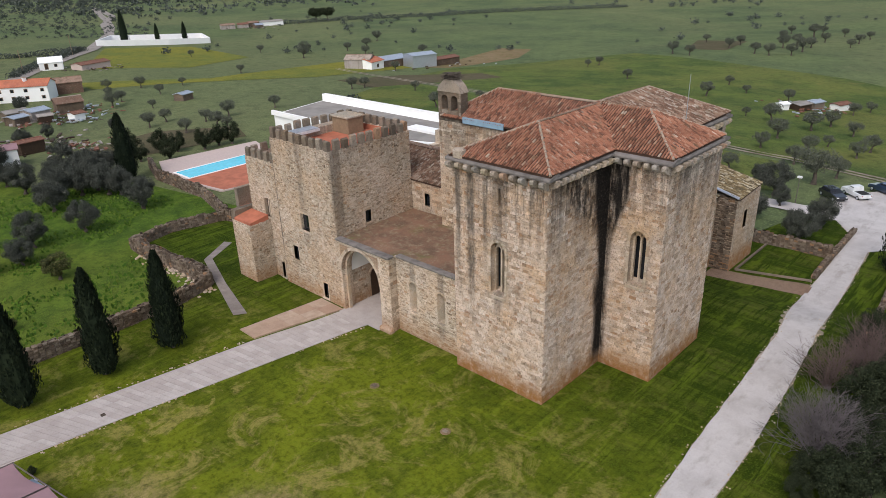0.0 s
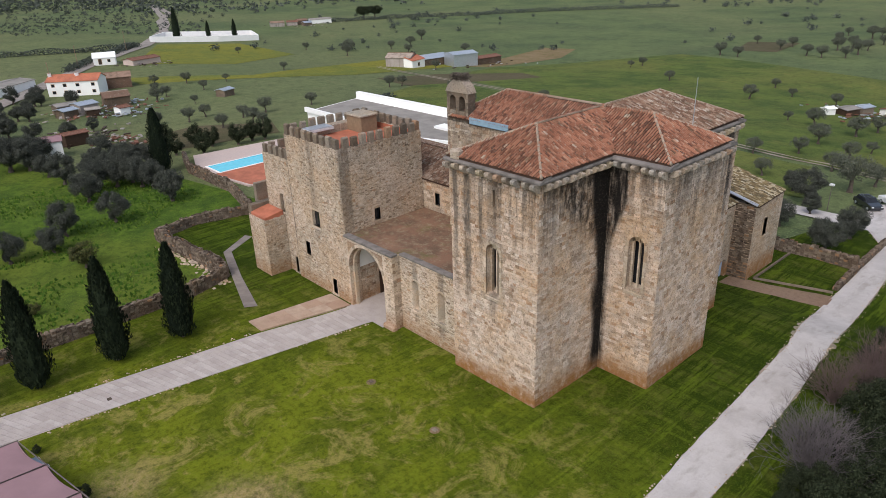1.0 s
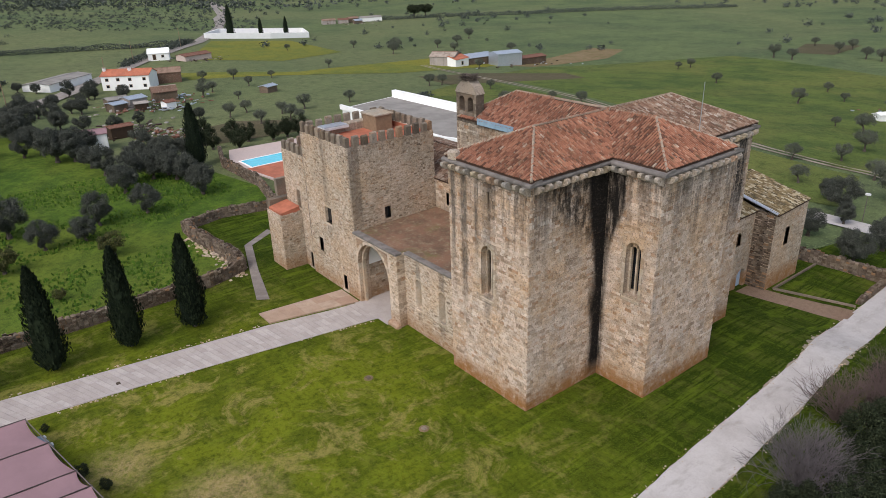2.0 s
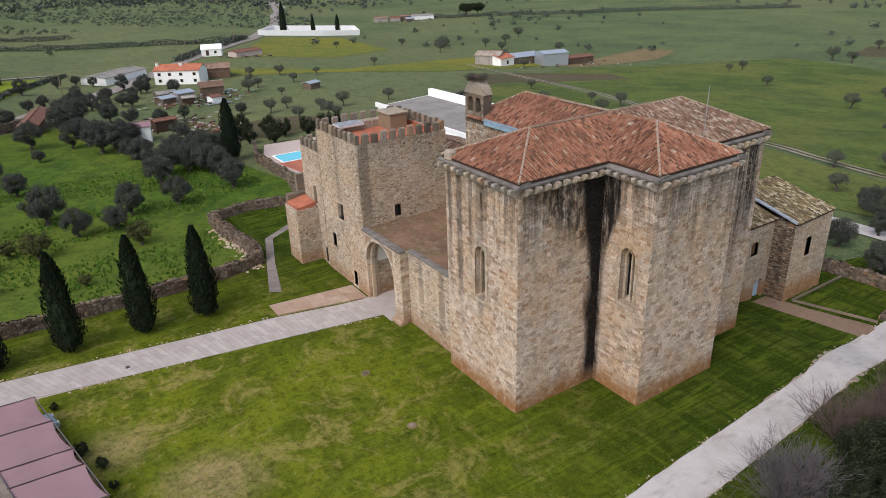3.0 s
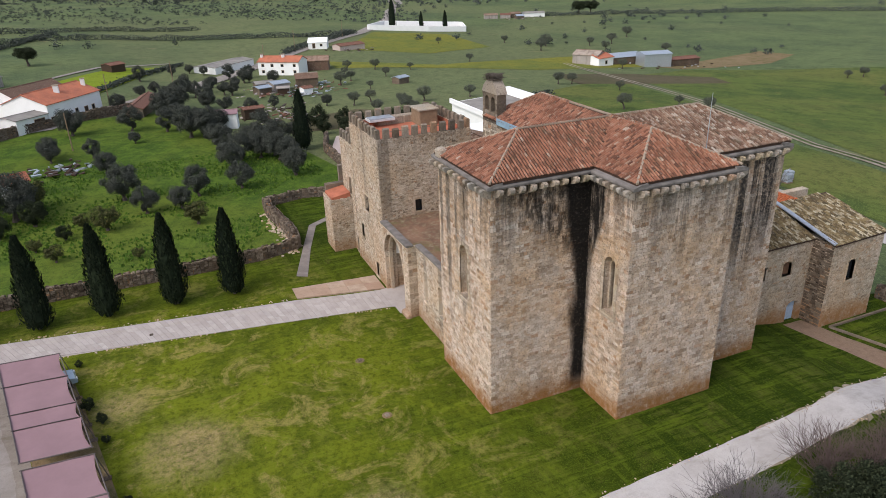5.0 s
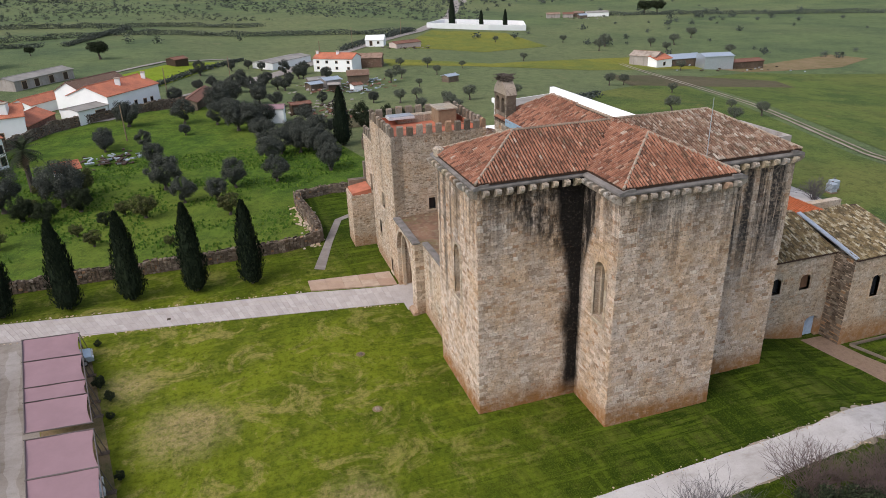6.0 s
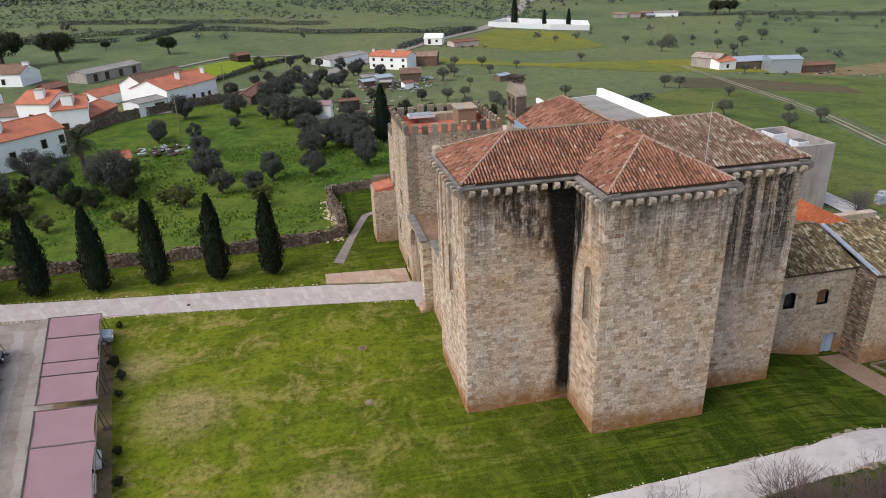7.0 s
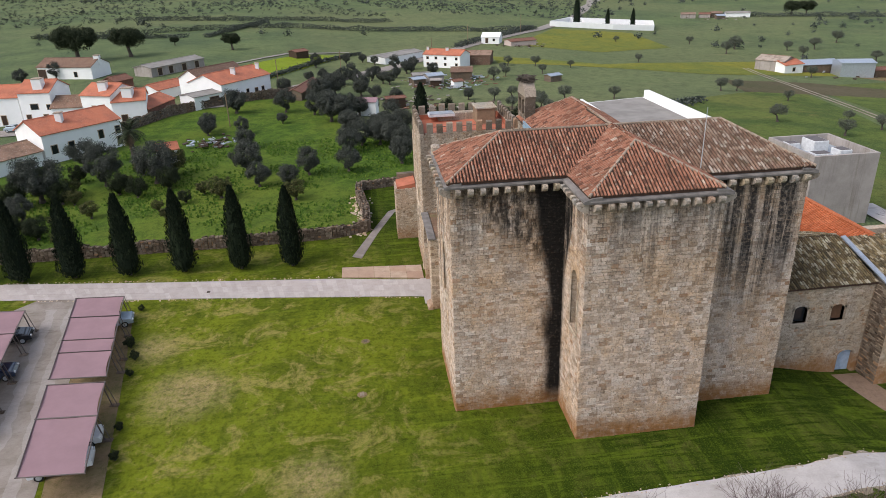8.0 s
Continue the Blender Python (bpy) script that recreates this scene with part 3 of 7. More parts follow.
def tiled(parent, pts, mat, singles=0, col=0.225, row=0.38, rise=0.105, seed=3, name="roof_slope"):
    """A roof slope: a bed and barrel tiles in columns. The first two points are the eave."""
    rng = random.Random(seed)
    pts = [Vector(p) for p in pts]
    u = (pts[1] - pts[0]).normalized()
    n = (pts[1] - pts[0]).cross(pts[-1] - pts[0]).normalized()
    if n.z < 0:
        n = -n
    v = n.cross(u)
    if v.z < 0:
        v = -v
    flat = [((p - pts[0]).dot(u), (p - pts[0]).dot(v)) for p in pts]
    bed = Geo()
    k = len(pts)
    bed.add([tuple(p) for p in pts] + [tuple(p - Vector((0, 0, 0.15))) for p in pts], [tuple(range(k)), tuple(range(2 * k - 1, k - 1, -1))] + [(i, k + i, k + (i + 1) % k, (i + 1) % k) for i in range(k)])
    slope = part(name, bed, M_TILE_BED, parent)
    if mat.name not in TILES:
        TILES[mat.name] = tile_mesh(mat)
    me = TILES[mat.name]
    mv, mf = [vv.co.copy() for vv in me.vertices], [tuple(p.vertices) for p in me.polygons]
    smin, smax = min(p[0] for p in flat), max(p[0] for p in flat)
    dmax = max(p[1] for p in flat)
    joined, count = Geo(), 0
    rows = [j * row for j in range(int(dmax / row) + 1)]
    for d in rows:
        for i in range(int((smax - smin) / col) + 1):
            s = smin + (i + 0.5) * col
            if not inside((s, d + row * 0.55), flat):
                continue
            o = pts[0] + u * (s + rng.uniform(-.018, .018)) + v * (d - 0.04 + rng.uniform(-.03, .03)) + n * (0.012 + rng.uniform(0, .012))
            m = Matrix((( u.x * col * 0.64, v.x * row, n.x * rise, o.x), (u.y * col * 0.64, v.y * row, n.y * rise, o.y), (u.z * col * 0.64, v.z * row, n.z * rise, o.z), (0, 0, 0, 1)))
            if count < singles:
                ob = new("tile", me)
                ob.parent = slope
                ob.matrix_parent_inverse = Matrix()
                ob.matrix_basis = m
                count += 1
            else:
                joined.add([tuple(m @ c) for c in mv], mf)
    if joined.f:
        part("tiles", joined, mat, slope, kind="stuff")
    return slope


def ridge_caps(parent, a, b, mat=None, r=0.1, step=0.45):
    a, b = Vector(a), Vector(b)
    n = max(1, int((b - a).length / step))
    for i in range(n):
        p, q = a.lerp(b, i / n), a.lerp(b, (i + 1.08) / n)
        part("ridge_cap", Geo().tube(p + Vector((0, 0, .03)), q + Vector((0, 0, .03)), r, r * 0.85, 7), mat or M_CAP, parent)


def draped(name, label, left, right, mat, lift=0.03, category="road", kerb=0.0, step=1.5, rag=0.0):
    """A strip on the ground between two edge lines, with a ragged border."""
    g = Geo()
    L, R = [], []
    n = len(left) - 1
    for i in range(n):
        ln = max(1, int((Vector(left[i + 1]) - Vector(left[i])).length / step))
        for k in range(ln + (i == n - 1)):
            t = k / ln
            L.append(Vector(left[i]).lerp(Vector(left[i + 1]), t))
            R.append(Vector(right[i]).lerp(Vector(right[i + 1]), t))
    cols = 5
    for a, b in zip(L, R):
        wa, wb = (sum(noise.noise((p.x * f, p.y * f, f + len(L))) / f for f in (0.5, 1.3, 3.1)) * .6 * rag for p in (a, b))
        a2, b2 = a + (a - b).normalized() * wa, b + (b - a).normalized() * wb
        for c in range(cols):
            q = a2.lerp(b2, c / (cols - 1))
            edge = c in (0, cols - 1)
            g.v.append((q.x, q.y, ground_z(q.x, q.y) + lift - (kerb if kerb else 0.03) * edge))
    for i in range(len(L) - 1):
        for c in range(cols - 1):
            k = i * cols + c
            g.f.append((k, k + 1, k + cols + 1, k + cols))
    return tagged(part(name, g, mat), label, category, kind="structure")


def patch(name, label, poly, mat, lift, category="field", cell=6.0):
    """An area of ground cover laid over the sheet, cut to a polygon."""
    bm = bmesh.new()
    xs, ys = [p[0] for p in poly], [p[1] for p in poly]
    vs = [bm.verts.new((x, y, 0)) for x, y in poly]
    bm.faces.new(vs)
    for lo, hi, no in ((min(xs), max(xs), (1, 0, 0)), (min(ys), max(ys), (0, 1, 0))):
        k = int((hi - lo) / cell)
        for i in range(1, k + 1):
            c = lo + i * cell
            bmesh.ops.bisect_plane(bm, geom=bm.verts[:] + bm.edges[:] + bm.faces[:], plane_co=(c, c, 0), plane_no=no)
    for v in bm.verts:
        v.co.z = ground_z(v.co.x, v.co.y) + lift
    bmesh.ops.recalc_face_normals(bm, faces=bm.faces[:])
    if sum(f.normal.z for f in bm.faces) < 0:
        bmesh.ops.reverse_faces(bm, faces=bm.faces[:])
    me = bpy.data.meshes.new(name)
    bm.to_mesh(me)
    bm.free()
    me.materials.append(mat)
    return tagged(part(name, me, mat), label, category, kind="structure")


# ---- ground ----
def ground_sheet():
    def steps(lo, hi, a, b, fine, grow):
        out, v = [a], fine
        x = a
        while x < b:
            x += fine
            out.append(x)
        x, s = out[-1], fine
        while x < hi:
            s *= grow
            x += s
            out.append(x)
        x, s = a, fine
        while x > lo:
            s *= grow
            x -= s
            out.insert(0, x)
        return out
    xs = steps(-3500, 3500, -130, 10, 2.5, 1.045)
    ys = steps(-3500, 3500, -40, 130, 2.5, 1.045)
    g = Geo()
    for y in ys:
        for x in xs:
            g.v.append((x, y, ground_z(x, y) - 0.12))
    w = len(xs)
    g.f = [(j * w + i, j * w + i + 1, (j + 1) * w + i + 1, (j + 1) * w + i) for j in range(len(ys) - 1) for i in range(w - 1)]
    return tagged(part("ground", g, M_FIELD, smooth=True), "open green pasture with worn and yellowing patches", "ground", kind="structure")


ground_sheet()
lawn = patch("lawn", "mown green lawn with yellow dry patches round the church", [(-60.2, -30), (-5, -30), (-2, 30), (-8.5, 62), (-10, 92), (-15.5, 94), (-24, 92), (-26.5, 80), (-30, 60), (-60, 48), (-82, 39), (-80, 28.5), (-64, 29)], M_LAWN, 0.03, "lawn", 1.2)
patch("meadow", "rank bright green meadow grass under olive trees", [(-61, -60), (-61, 28.6), (-79, 28.2), (-80, 45), (-108, 40), (-112, 30), (-160, 20), (-156, 0), (-140, -14), (-112, -26), (-80, -60)], M_MEADOW, 0.02, "meadow", 4.0)

ROAD_L = [(-13.3, 10), (-13.5, 32), (-14.0, 39), (-14.5, 49), (-14.9, 57), (-16.2, 65), (-16.4, 74), (-16.9, 88), (-20, 93), (-31, 93), (-60, 92)]
ROAD_R = [(-10.5, 10), (-10.8, 34), (-10.9, 41), (-11.4, 49), (-12.2, 58), (-13.0, 66), (-13.5, 74), (-14.3, 84), (-16, 97), (-31, 96.5), (-60, 95.5)]
draped("road_verge", "trodden earth verge along the gravel drive", [(x - .42, y) for x, y in ROAD_L[:8]], [(x + .45, y) for x, y in ROAD_R[:8]], M_GRIT, 0.048, "verge", step=0.3, rag=0.22)
draped("road", "pale gravel drive along the church", ROAD_L, ROAD_R, M_ROAD, 0.072, kerb=0.01, step=0.3, rag=0.07)
patch("parking_ground", "pale gravel parking ground", [(-16.9, 88), (-14.3, 84), (-8, 92), (-6, 112), (-18, 113), (-23, 104), (-22, 97)], M_ROAD, 0.09, "parking", 3.0)
draped("paved_path", "broad pinkish paved path to the gate", [(-56, -18), (-54.8, -11), (-51.9, 8), (-49.4, 26), (-47.4, 34.9)], [(-53, -20), (-50.5, -8), (-48.2, 5), (-45.4, 26), (-43.5, 34.9)], M_PAVER, 0.06, "path")
draped("earth_path", "reddish earth path to the side door", [(-25.9, 66.6), (-22, 67.4), (-16.0, 68.6)], [(-25.9, 68.9), (-22, 69.8), (-16.2, 71.5)], M_EARTHPATH, 0.07, "path", rag=0.1)
patch("car_park_drive", "grey gravel drive between the car ports", [(-50.2, -4.8), (-48.2, 3.5), (-46, 1.4), (-30, 4.8), (-18, 7.2), (-12, 9), (-8, -10), (-30, -8), (-44, -9), (-46.3, -8)], M_CARPARK, 0.05, "drive", 3.0)
for c0 in (-1.9, 0.1):
    draped("wheel_track", "pale wheel track worn into the drive", [(x, c0 + .45 + (x + 44) * .213) for x in (-47.5, -40, -30, -20, -14)], [(x, c0 - .45 + (x + 44) * .213) for x in (-47.5, -40, -30, -20, -14)], M_TRACK, 0.056, "track", kerb=0.002, step=0.3, rag=0.3)
patch("car_port_bed", "bare trodden soil under the car ports", [(-46, 1.3), (-45.4, 5.9), (-30, 9.1), (-16, 11.9), (-14.5, 8.5), (-30, 4.9)], M_SOIL, 0.065, "soil", 3.0)


# ---- church ----
EAVE, RIDGE = 18.1, 20.2
church = thing("church", "tall fortified church of pale ochre stone with clay tiled roofs", "church")


def lancet(parent, face, c, z0, z1, w):
    """A deep two-light pointed window in an arched stone surround. Returns nothing; the hole is cut by the wall."""
    win = part("window", face.box(Geo(), c - w / 2, c + w / 2, z0, z1, -0.95, -0.90), M_GLASS, parent, "narrow two-light arched stone window")
    zs = z1 - w * 0.55
    part("spandrel", face.arch(Geo(), c - w / 2, c + w / 2, zs, z1 + 0.02, -1.0, 0.0, point=1.05), M_DRESSED, win)
    part("arch_stone", face.ring(Geo(), c - w / 2, c + w / 2, zs, 0.22, -0.05, 0.05, point=1.1), M_DRESSED, win, kind="stuff")
    for s in (-1, 1):
        z = z0
        while z < zs - 0.05:
            h = min(0.42, zs - z)
            e = 0.26 if int(z * 10) % 2 else 0.2
            a, b = sorted((c + s * w / 2, c + s * (w / 2 + e)))
            part("jamb_stone", face.box(Geo(), a, b, z, z + h - 0.012, -0.05, 0.045), M_DRESSED, win)
            z += h
    t = Geo()
    for s in (-1, 0, 1):
        x = c + s * w * 0.43
        q = w * 0.05 if s == 0 else w * 0.07
        face.box(t, x - q, x + q, z0, zs + 0.1, -0.62, -0.42)
    for s in (-1, 1):
        a = c + s * w * 0.205
        face.arch(t, a - w * 0.165, a + w * 0.165, zs - 0.1, zs + 0.45, -0.6, -0.44, 6, 1.3)
    face.box(t, c - w / 2, c + w / 2, zs + 0.35, z1, -0.6, -0.45)
    part("tracery", t, M_DRESSED, win)
    part("sill", Geo().add([face.p(s, z, d) for s in (c - w / 2 - .12, c + w / 2 + .12) for z, d in ((z0 + .12, -.9), (z0 - .22, .09), (z0 - .42, .07), (z0 - .42, -.9))], [(0, 1, 2, 3), (7, 6, 5, 4), (0, 4, 5, 1), (1, 5, 6, 2), (2, 6, 7, 3), (3, 7, 4, 0)]), M_DRESSED, win)


AX0, AX1, AY0 = -32.9, -24.4, 35.2
BX1, BY0, BY1 = -19.85, 43.05, 51.75
TX1, TY1, NX0 = -22.65, 59.05, -42.4
WTOP = 17.62
fA_s, fA_e, fA_w = Face("x", AY0, -1), Face("y", AX1, 1), Face("y", AX0, -1)
fB_s, fB_e, fB_n = Face("x", BY0, -1), Face("y", BX1, 1), Face("x", BY1, 1)
fT_e, fT_n, fT_w = Face("y", TX1, 1), Face("x", TY1, 1), Face("y", -33.8, -1)
fN_s, fN_w, fN_n = Face("x", 43.8, -1), Face("y", NX0, -1), Face("x", 51.4, 1)
winA = (-29.25, -27.95, 8.0, 12.15)
slit = (-28.55, -28.35, 15.0, 16.25)
winB = (-22.35, -21.05, 8.0, 12.3)
grow = lambda h: (h[0] - .24, h[1] + .24, h[2] - .45, h[3] + .2)
for face, s0, s1, holes, mat, seed, many in (
    (fA_s, AX0, AX1, (winA, slit), M_ASHLAR, 1, 300), (fA_e, AY0 + 1.1, BY0, (), M_ASHLAR, 2, 300), (fB_s, AX1 - 1.1, BX1, (winB,), M_ASHLAR, 3, 300),
    (fB_e, BY0 + 1.1, BY1 - 1.1, (), M_ASHLAR, 4, 300), (fB_n, TX1 - 1.1, BX1, (), M_ASHLAR_N, 5, 0), (fT_e, BY1, TY1 - 1.1, (), M_ASHLAR_N, 6, 300),
    (fT_n, -33.8, TX1, (), M_ASHLAR_N, 7, 0), (fT_w, 51.4, TY1 - 1.1, (), M_ASHLAR_N, 8, 0), (fA_w, AY0 + 1.1, 43.8, (), M_ASHLAR, 9, 100),
    (fN_s, NX0 + 1.1, AX0 + 1.1, (), M_RUBBLE, 10, 200), (fN_w, 43.8, 51.4, (), M_ASHLAR_N, 11, 0), (fN_n, NX0 + 1.1, -33.8, (), M_ASHLAR_N, 12, 0)):
    body = wall(church, face, s0, s1, -1.8, WTOP, holes)
    lo = s0 - 1.1 if face.axis == "y" and face in (fA_e, fB_e) else s0
    hi = s1 + 1.1 if face in (fB_e, fT_e) else s1
    if face is fN_s:
        lo = NX0
    if face is fB_s:
        lo = AX1
    if face is fB_n:
        lo = TX1
    masonry(body, face, lo, hi, -1.6, WTOP, mat, [grow(h) if h is not slit else h for h in holes], 0.25, 0.44, many, seed=seed)
lancet(church, fA_s, -28.6, 8.0, 12.15, 1.3)
lancet(church, fB_s, -21.7, 8.0, 12.3, 1.3)
part("slit_window", fA_s.box(Geo(), slit[0], slit[1], slit[2], slit[3], -0.8, -0.7), M_GLASS, church)

# cornice with gutter slab, and the corbels under it
CORBEL = None


def corbel_mesh():
    g = Geo()
    prof = ((0.0, 0.0), (0.66, 0.0), (0.72, -0.08), (0.71, -0.26), (0.52, -0.44), (0.16, -0.58), (0.0, -0.6))
    n = len(prof)
    v = [(x, d, z) for x in (-0.165, 0.165) for d, z in prof]
    g.add(v, [tuple(range(n)), tuple(range(2 * n - 1, n - 1, -1))] + [(i, n + i, n + (i + 1) % n, (i + 1) % n) for i in range(n)])
    return g.mesh("corbel", M_CORBEL)


CORBEL = corbel_mesh()


def corbels(face, s0, s1, z, step=0.82, inner=()):
    n = max(1, round((s1 - s0) / step))
    rng = random.Random(int(s0 * 7))
    for i in range(n + 1):
        s = s0 + (s1 - s0) * i / n + rng.uniform(-.05, .05)
        p = face.p(s, z, -0.04)
        turn = {("x", -1): 180, ("x", 1): 0, ("y", 1): -90, ("y", -1): 90}[(face.axis, face.normal)]
        ob = new("corbel", CORBEL)
        ob.parent = church
        ob.matrix_basis = pose(*p, 0, 0, turn + rng.uniform(-3, 3)) @ Matrix.Diagonal((rng.uniform(.85, 1.15), rng.uniform(.9, 1.05), rng.uniform(.9, 1.1), 1))


OUT = 0.36
for face, s0, s1, c0, c1 in ((fA_s, AX0 - OUT, AX1 + OUT, AX0 + .1, AX1 - .1), (fA_e, AY0, BY0 - OUT, AY0 + .5, BY0 - .75), (fB_s, AX1 + OUT * 0, BX1 + OUT, AX1 + .75, BX1 - .1),
                             (fB_e, BY0, BY1, BY0 + .5, BY1 - .4), (fB_n, TX1 + OUT, BX1 + OUT, TX1 + .8, BX1 - .1), (fT_e, BY1 + OUT, TY1, BY1 + .8, TY1 - .4),
                             (fT_n, -33.8 - OUT, TX1 + OUT, -33.4, TX1 - .1), (fA_w, AY0, 43.2, AY0 + .5, 43.0)):
    corbels(face, c0, c1, WTOP - 0.02)
    g = Geo()
    q = [(-0.75, WTOP), (OUT, WTOP), (OUT + .03, WTOP + .12), (OUT, WTOP + .2), (-0.15, WTOP + 0.36), (-0.75, WTOP + 0.40)]
    n = len(q)
    g.add([face.p(s, z, d) for s in (s0, s1) for d, z in q], [tuple(range(n)), tuple(range(2 * n - 1, n - 1, -1))] + [(i, n + i, n + (i + 1) % n, (i + 1) % n) for i in range(n)])
    part("cornice", g, M_GUTTER, church, "grey stone gutter cornice")

X = (-28.3, 47.35, RIDGE)
HA, HB, HT, HN = (-28.3, 39.4, RIDGE), (-23.9, 47.35, RIDGE), (-28.2, 55.3, RIDGE), (-38.5, 47.5, RIDGE)
ax0, ax1, ay0, bx1, by0, by1, tx1, ty1, tx0, nx0 = -33.02, -24.1, 34.99, -19.66, 43.02, 51.62, -22.46, 59.28, -33.8, -42.0
e = EAVE - 0.04
SLOPES = (
    ([(ax0, ay0, e), (ax1, ay0, e), HA], M_TILE, 120), ([(ax1, ay0, e), (ax1, by0, e), X, HA], M_TILE, 300), ([(ax1, by0, e), (bx1, by0, e), HB, X], M_TILE, 200),
    ([(bx1, by0, e), (bx1, by1, e), HB], M_TILE, 200), ([(bx1, by1, e), (tx1, by1, e), X, HB], M_TILE, 0), ([(tx1, by1, e), (tx1, ty1, e), HT, X], M_TILE_OLD, 200),
    ([(tx1, ty1, e), (tx0, ty1, e), HT], M_TILE_OLD, 0), ([(tx0, ty1, e), (tx0, 51.3, e), X, HT], M_TILE_OLD, 0), ([(tx0, 51.3, e), (nx0, 51.3, e), HN, X], M_TILE, 0),
    ([(nx0, 51.3, e), (nx0, 43.6, e), HN], M_TILE, 0), ([(nx0, 43.6, e), (ax0, 43.6, e), X, HN], M_TILE, 0), ([(ax0, 43.6, e), (ax0, ay0, e), HA, X], M_TILE, 0))
for i, (pts, mat, many) in enumerate(SLOPES):
    tiled(church, pts, mat, many, seed=20 + i)
for a, b in (((ax1, ay0, e), HA), ((ax0, ay0, e), HA), (HA, X), (X, HB), ((bx1, by0, e), HB), ((bx1, by1, e), HB), (X, HT), ((tx1, ty1, e), HT), (X, HN), (HN, (nx0, 43.6, e)), (HN, (nx0, 51.3, e)), ((tx0, ty1, e), HT)):
    ridge_caps(church, a, b)
part("lightning_rod", Geo().tube((-22.9, 51.5, 18.0), (-22.9, 51.5, 22.3), 0.035, 0.02), M_ZINC, church, "thin white metal pole")

# belfry with two arches on the nave wall
fBel = Face("x", 43.8, -1)
g = Geo()
fBel.box(g, -42.4, -39.7, WTOP, 18.6, -0.9, 0.0)
for a, b in ((-42.4, -42.0), (-41.25, -40.85), (-40.1, -39.7)):
    fBel.box(g, a, b, 18.6, 20.0, -0.9, 0.0)
for a, b in ((-42.0, -41.25), (-40.85, -40.1)):
    fBel.arch(g, a, b, 19.55, 20.2, -0.9, 0.0)
for a, b in ((-42.4, -42.0), (-41.25, -40.85), (-40.1, -39.7)):
    fBel.box(g, a, b, 20.0, 20.2, -0.9, 0.0)
g.add([fBel.p(s, z, d) for d in (-.95, .05) for s, z in ((-42.5, 20.2), (-39.6, 20.2), (-39.9, 20.75), (-40.6, 21.3), (-41.5, 21.3), (-42.2, 20.75))], [(0, 1, 2, 3, 4, 5), (11, 10, 9, 8, 7, 6)] + [(i, 6 + i, 6 + (i + 1) % 6, (i + 1) % 6) for i in range(6)])
belfry = part("belfry", g.weld(), M_MERLON, church, "weathered stone bell gable with two arches")
masonry(belfry, fBel, -42.4, -39.7, WTOP, 20.2, M_MERLON, [(-42.02, -41.2, 18.6, 20.2), (-40.9, -40.05, 18.6, 20.2)], 0.28, 0.42, 60, seed=31, wild=0.15)
g = Geo()
rng = random.Random(5)
for i in range(260):
    k = rng.uniform(0, 6.283)
    r = rng.uniform(.2, .75)
    a = Vector((-41.05 + r * math.cos(k), 44.25 + r * .8 * math.sin(k), 21.28 + rng.random() * .5))
    t = k + 1.57 + rng.gauss(0, .4)
    g.tube(a, a + Vector((.6 * math.cos(t), .6 * math.sin(t), rng.uniform(-.1, .15))), 0.03, 0.012, 4)
tagged(part("stork_nest", g, M_BARK), "untidy nest of dry sticks on the bell gable", "nest")
tagged(part("blue_sheet", Geo().box(-39.3, -34.8, 43.52, 43.6, 17.75, 18.3), M_TARP), "blue weatherproof sheeting beside the nave roof", "sheeting")


# ---- castle tower ----
def battlements(parent, face, s0, s1, z, count, high=1.02, thick=0.38, mat=None):
    """Low parapet and separate merlons with a sloping cap."""
    part("parapet", face.box(Geo(), s0, s1, z, z + 0.55, -thick, 0.0), M_LIME, parent)
    pitch = (s1 - s0) / count
    rng = random.Random(int(s0 * 3 + count))
    for i in range(count):
        a = s0 + pitch * (i + 0.5)
        w, h = pitch * 0.57 * rng.uniform(.9, 1.1), high * rng.uniform(.88, 1.08)
        g = Geo()
        q = [(-thick, z + .55), (0.02, z + .55), (0.02, z + .55 + h - .12), (-thick / 2, z + .55 + h), (-thick, z + .55 + h - .1)]
        g.add([face.p(s, zz, d) for s in (a - w / 2, a + w / 2) for d, zz in q], [(0, 1, 2, 3, 4), (9, 8, 7, 6, 5)] + [(k, 5 + k, 5 + (k + 1) % 5, (k + 1) % 5) for k in range(5)])
        part("merlon", g, mat or M_MERLON, parent)


def small_window(parent, face, c, z0, z1, w, double=False, arched=False, light=M_DRESSED, name="window"):
    win = part(name, face.box(Geo(), c - w / 2, c + w / 2, z0, z1, -0.34, -0.28), M_GLASS, parent)
    g = Geo()
    for s in (-1, 1):
        a, b = sorted((c + s * w / 2, c + s * (w / 2 + .17)))
        face.box(g, a, b, z0 - .1, z1 + .1, -0.4, 0.05)
    if arched:
        face.ring(g, c - w / 2, c + w / 2, z1 - w * .35, 0.18, -0.3, 0.05, 8, 0.6)
        face.arch(g, c - w / 2, c + w / 2, z1 - w * .35, z1 + .02, -0.4, 0.0, 8, 0.6)
    else:
        face.box(g, c - w / 2, c + w / 2, z1, z1 + .2, -0.4, 0.045)
    part("window_frame", g, light, win)
    part("window_sill", face.box(Geo(), c - w / 2 - .2, c + w / 2 + .2, z0 - .2, z0, -0.27, 0.12), light, win)
    if double:
        part("mullion", face.box(Geo(), c - .07, c + .07, z0, z1, -0.27, -0.1), light, win)
    return win


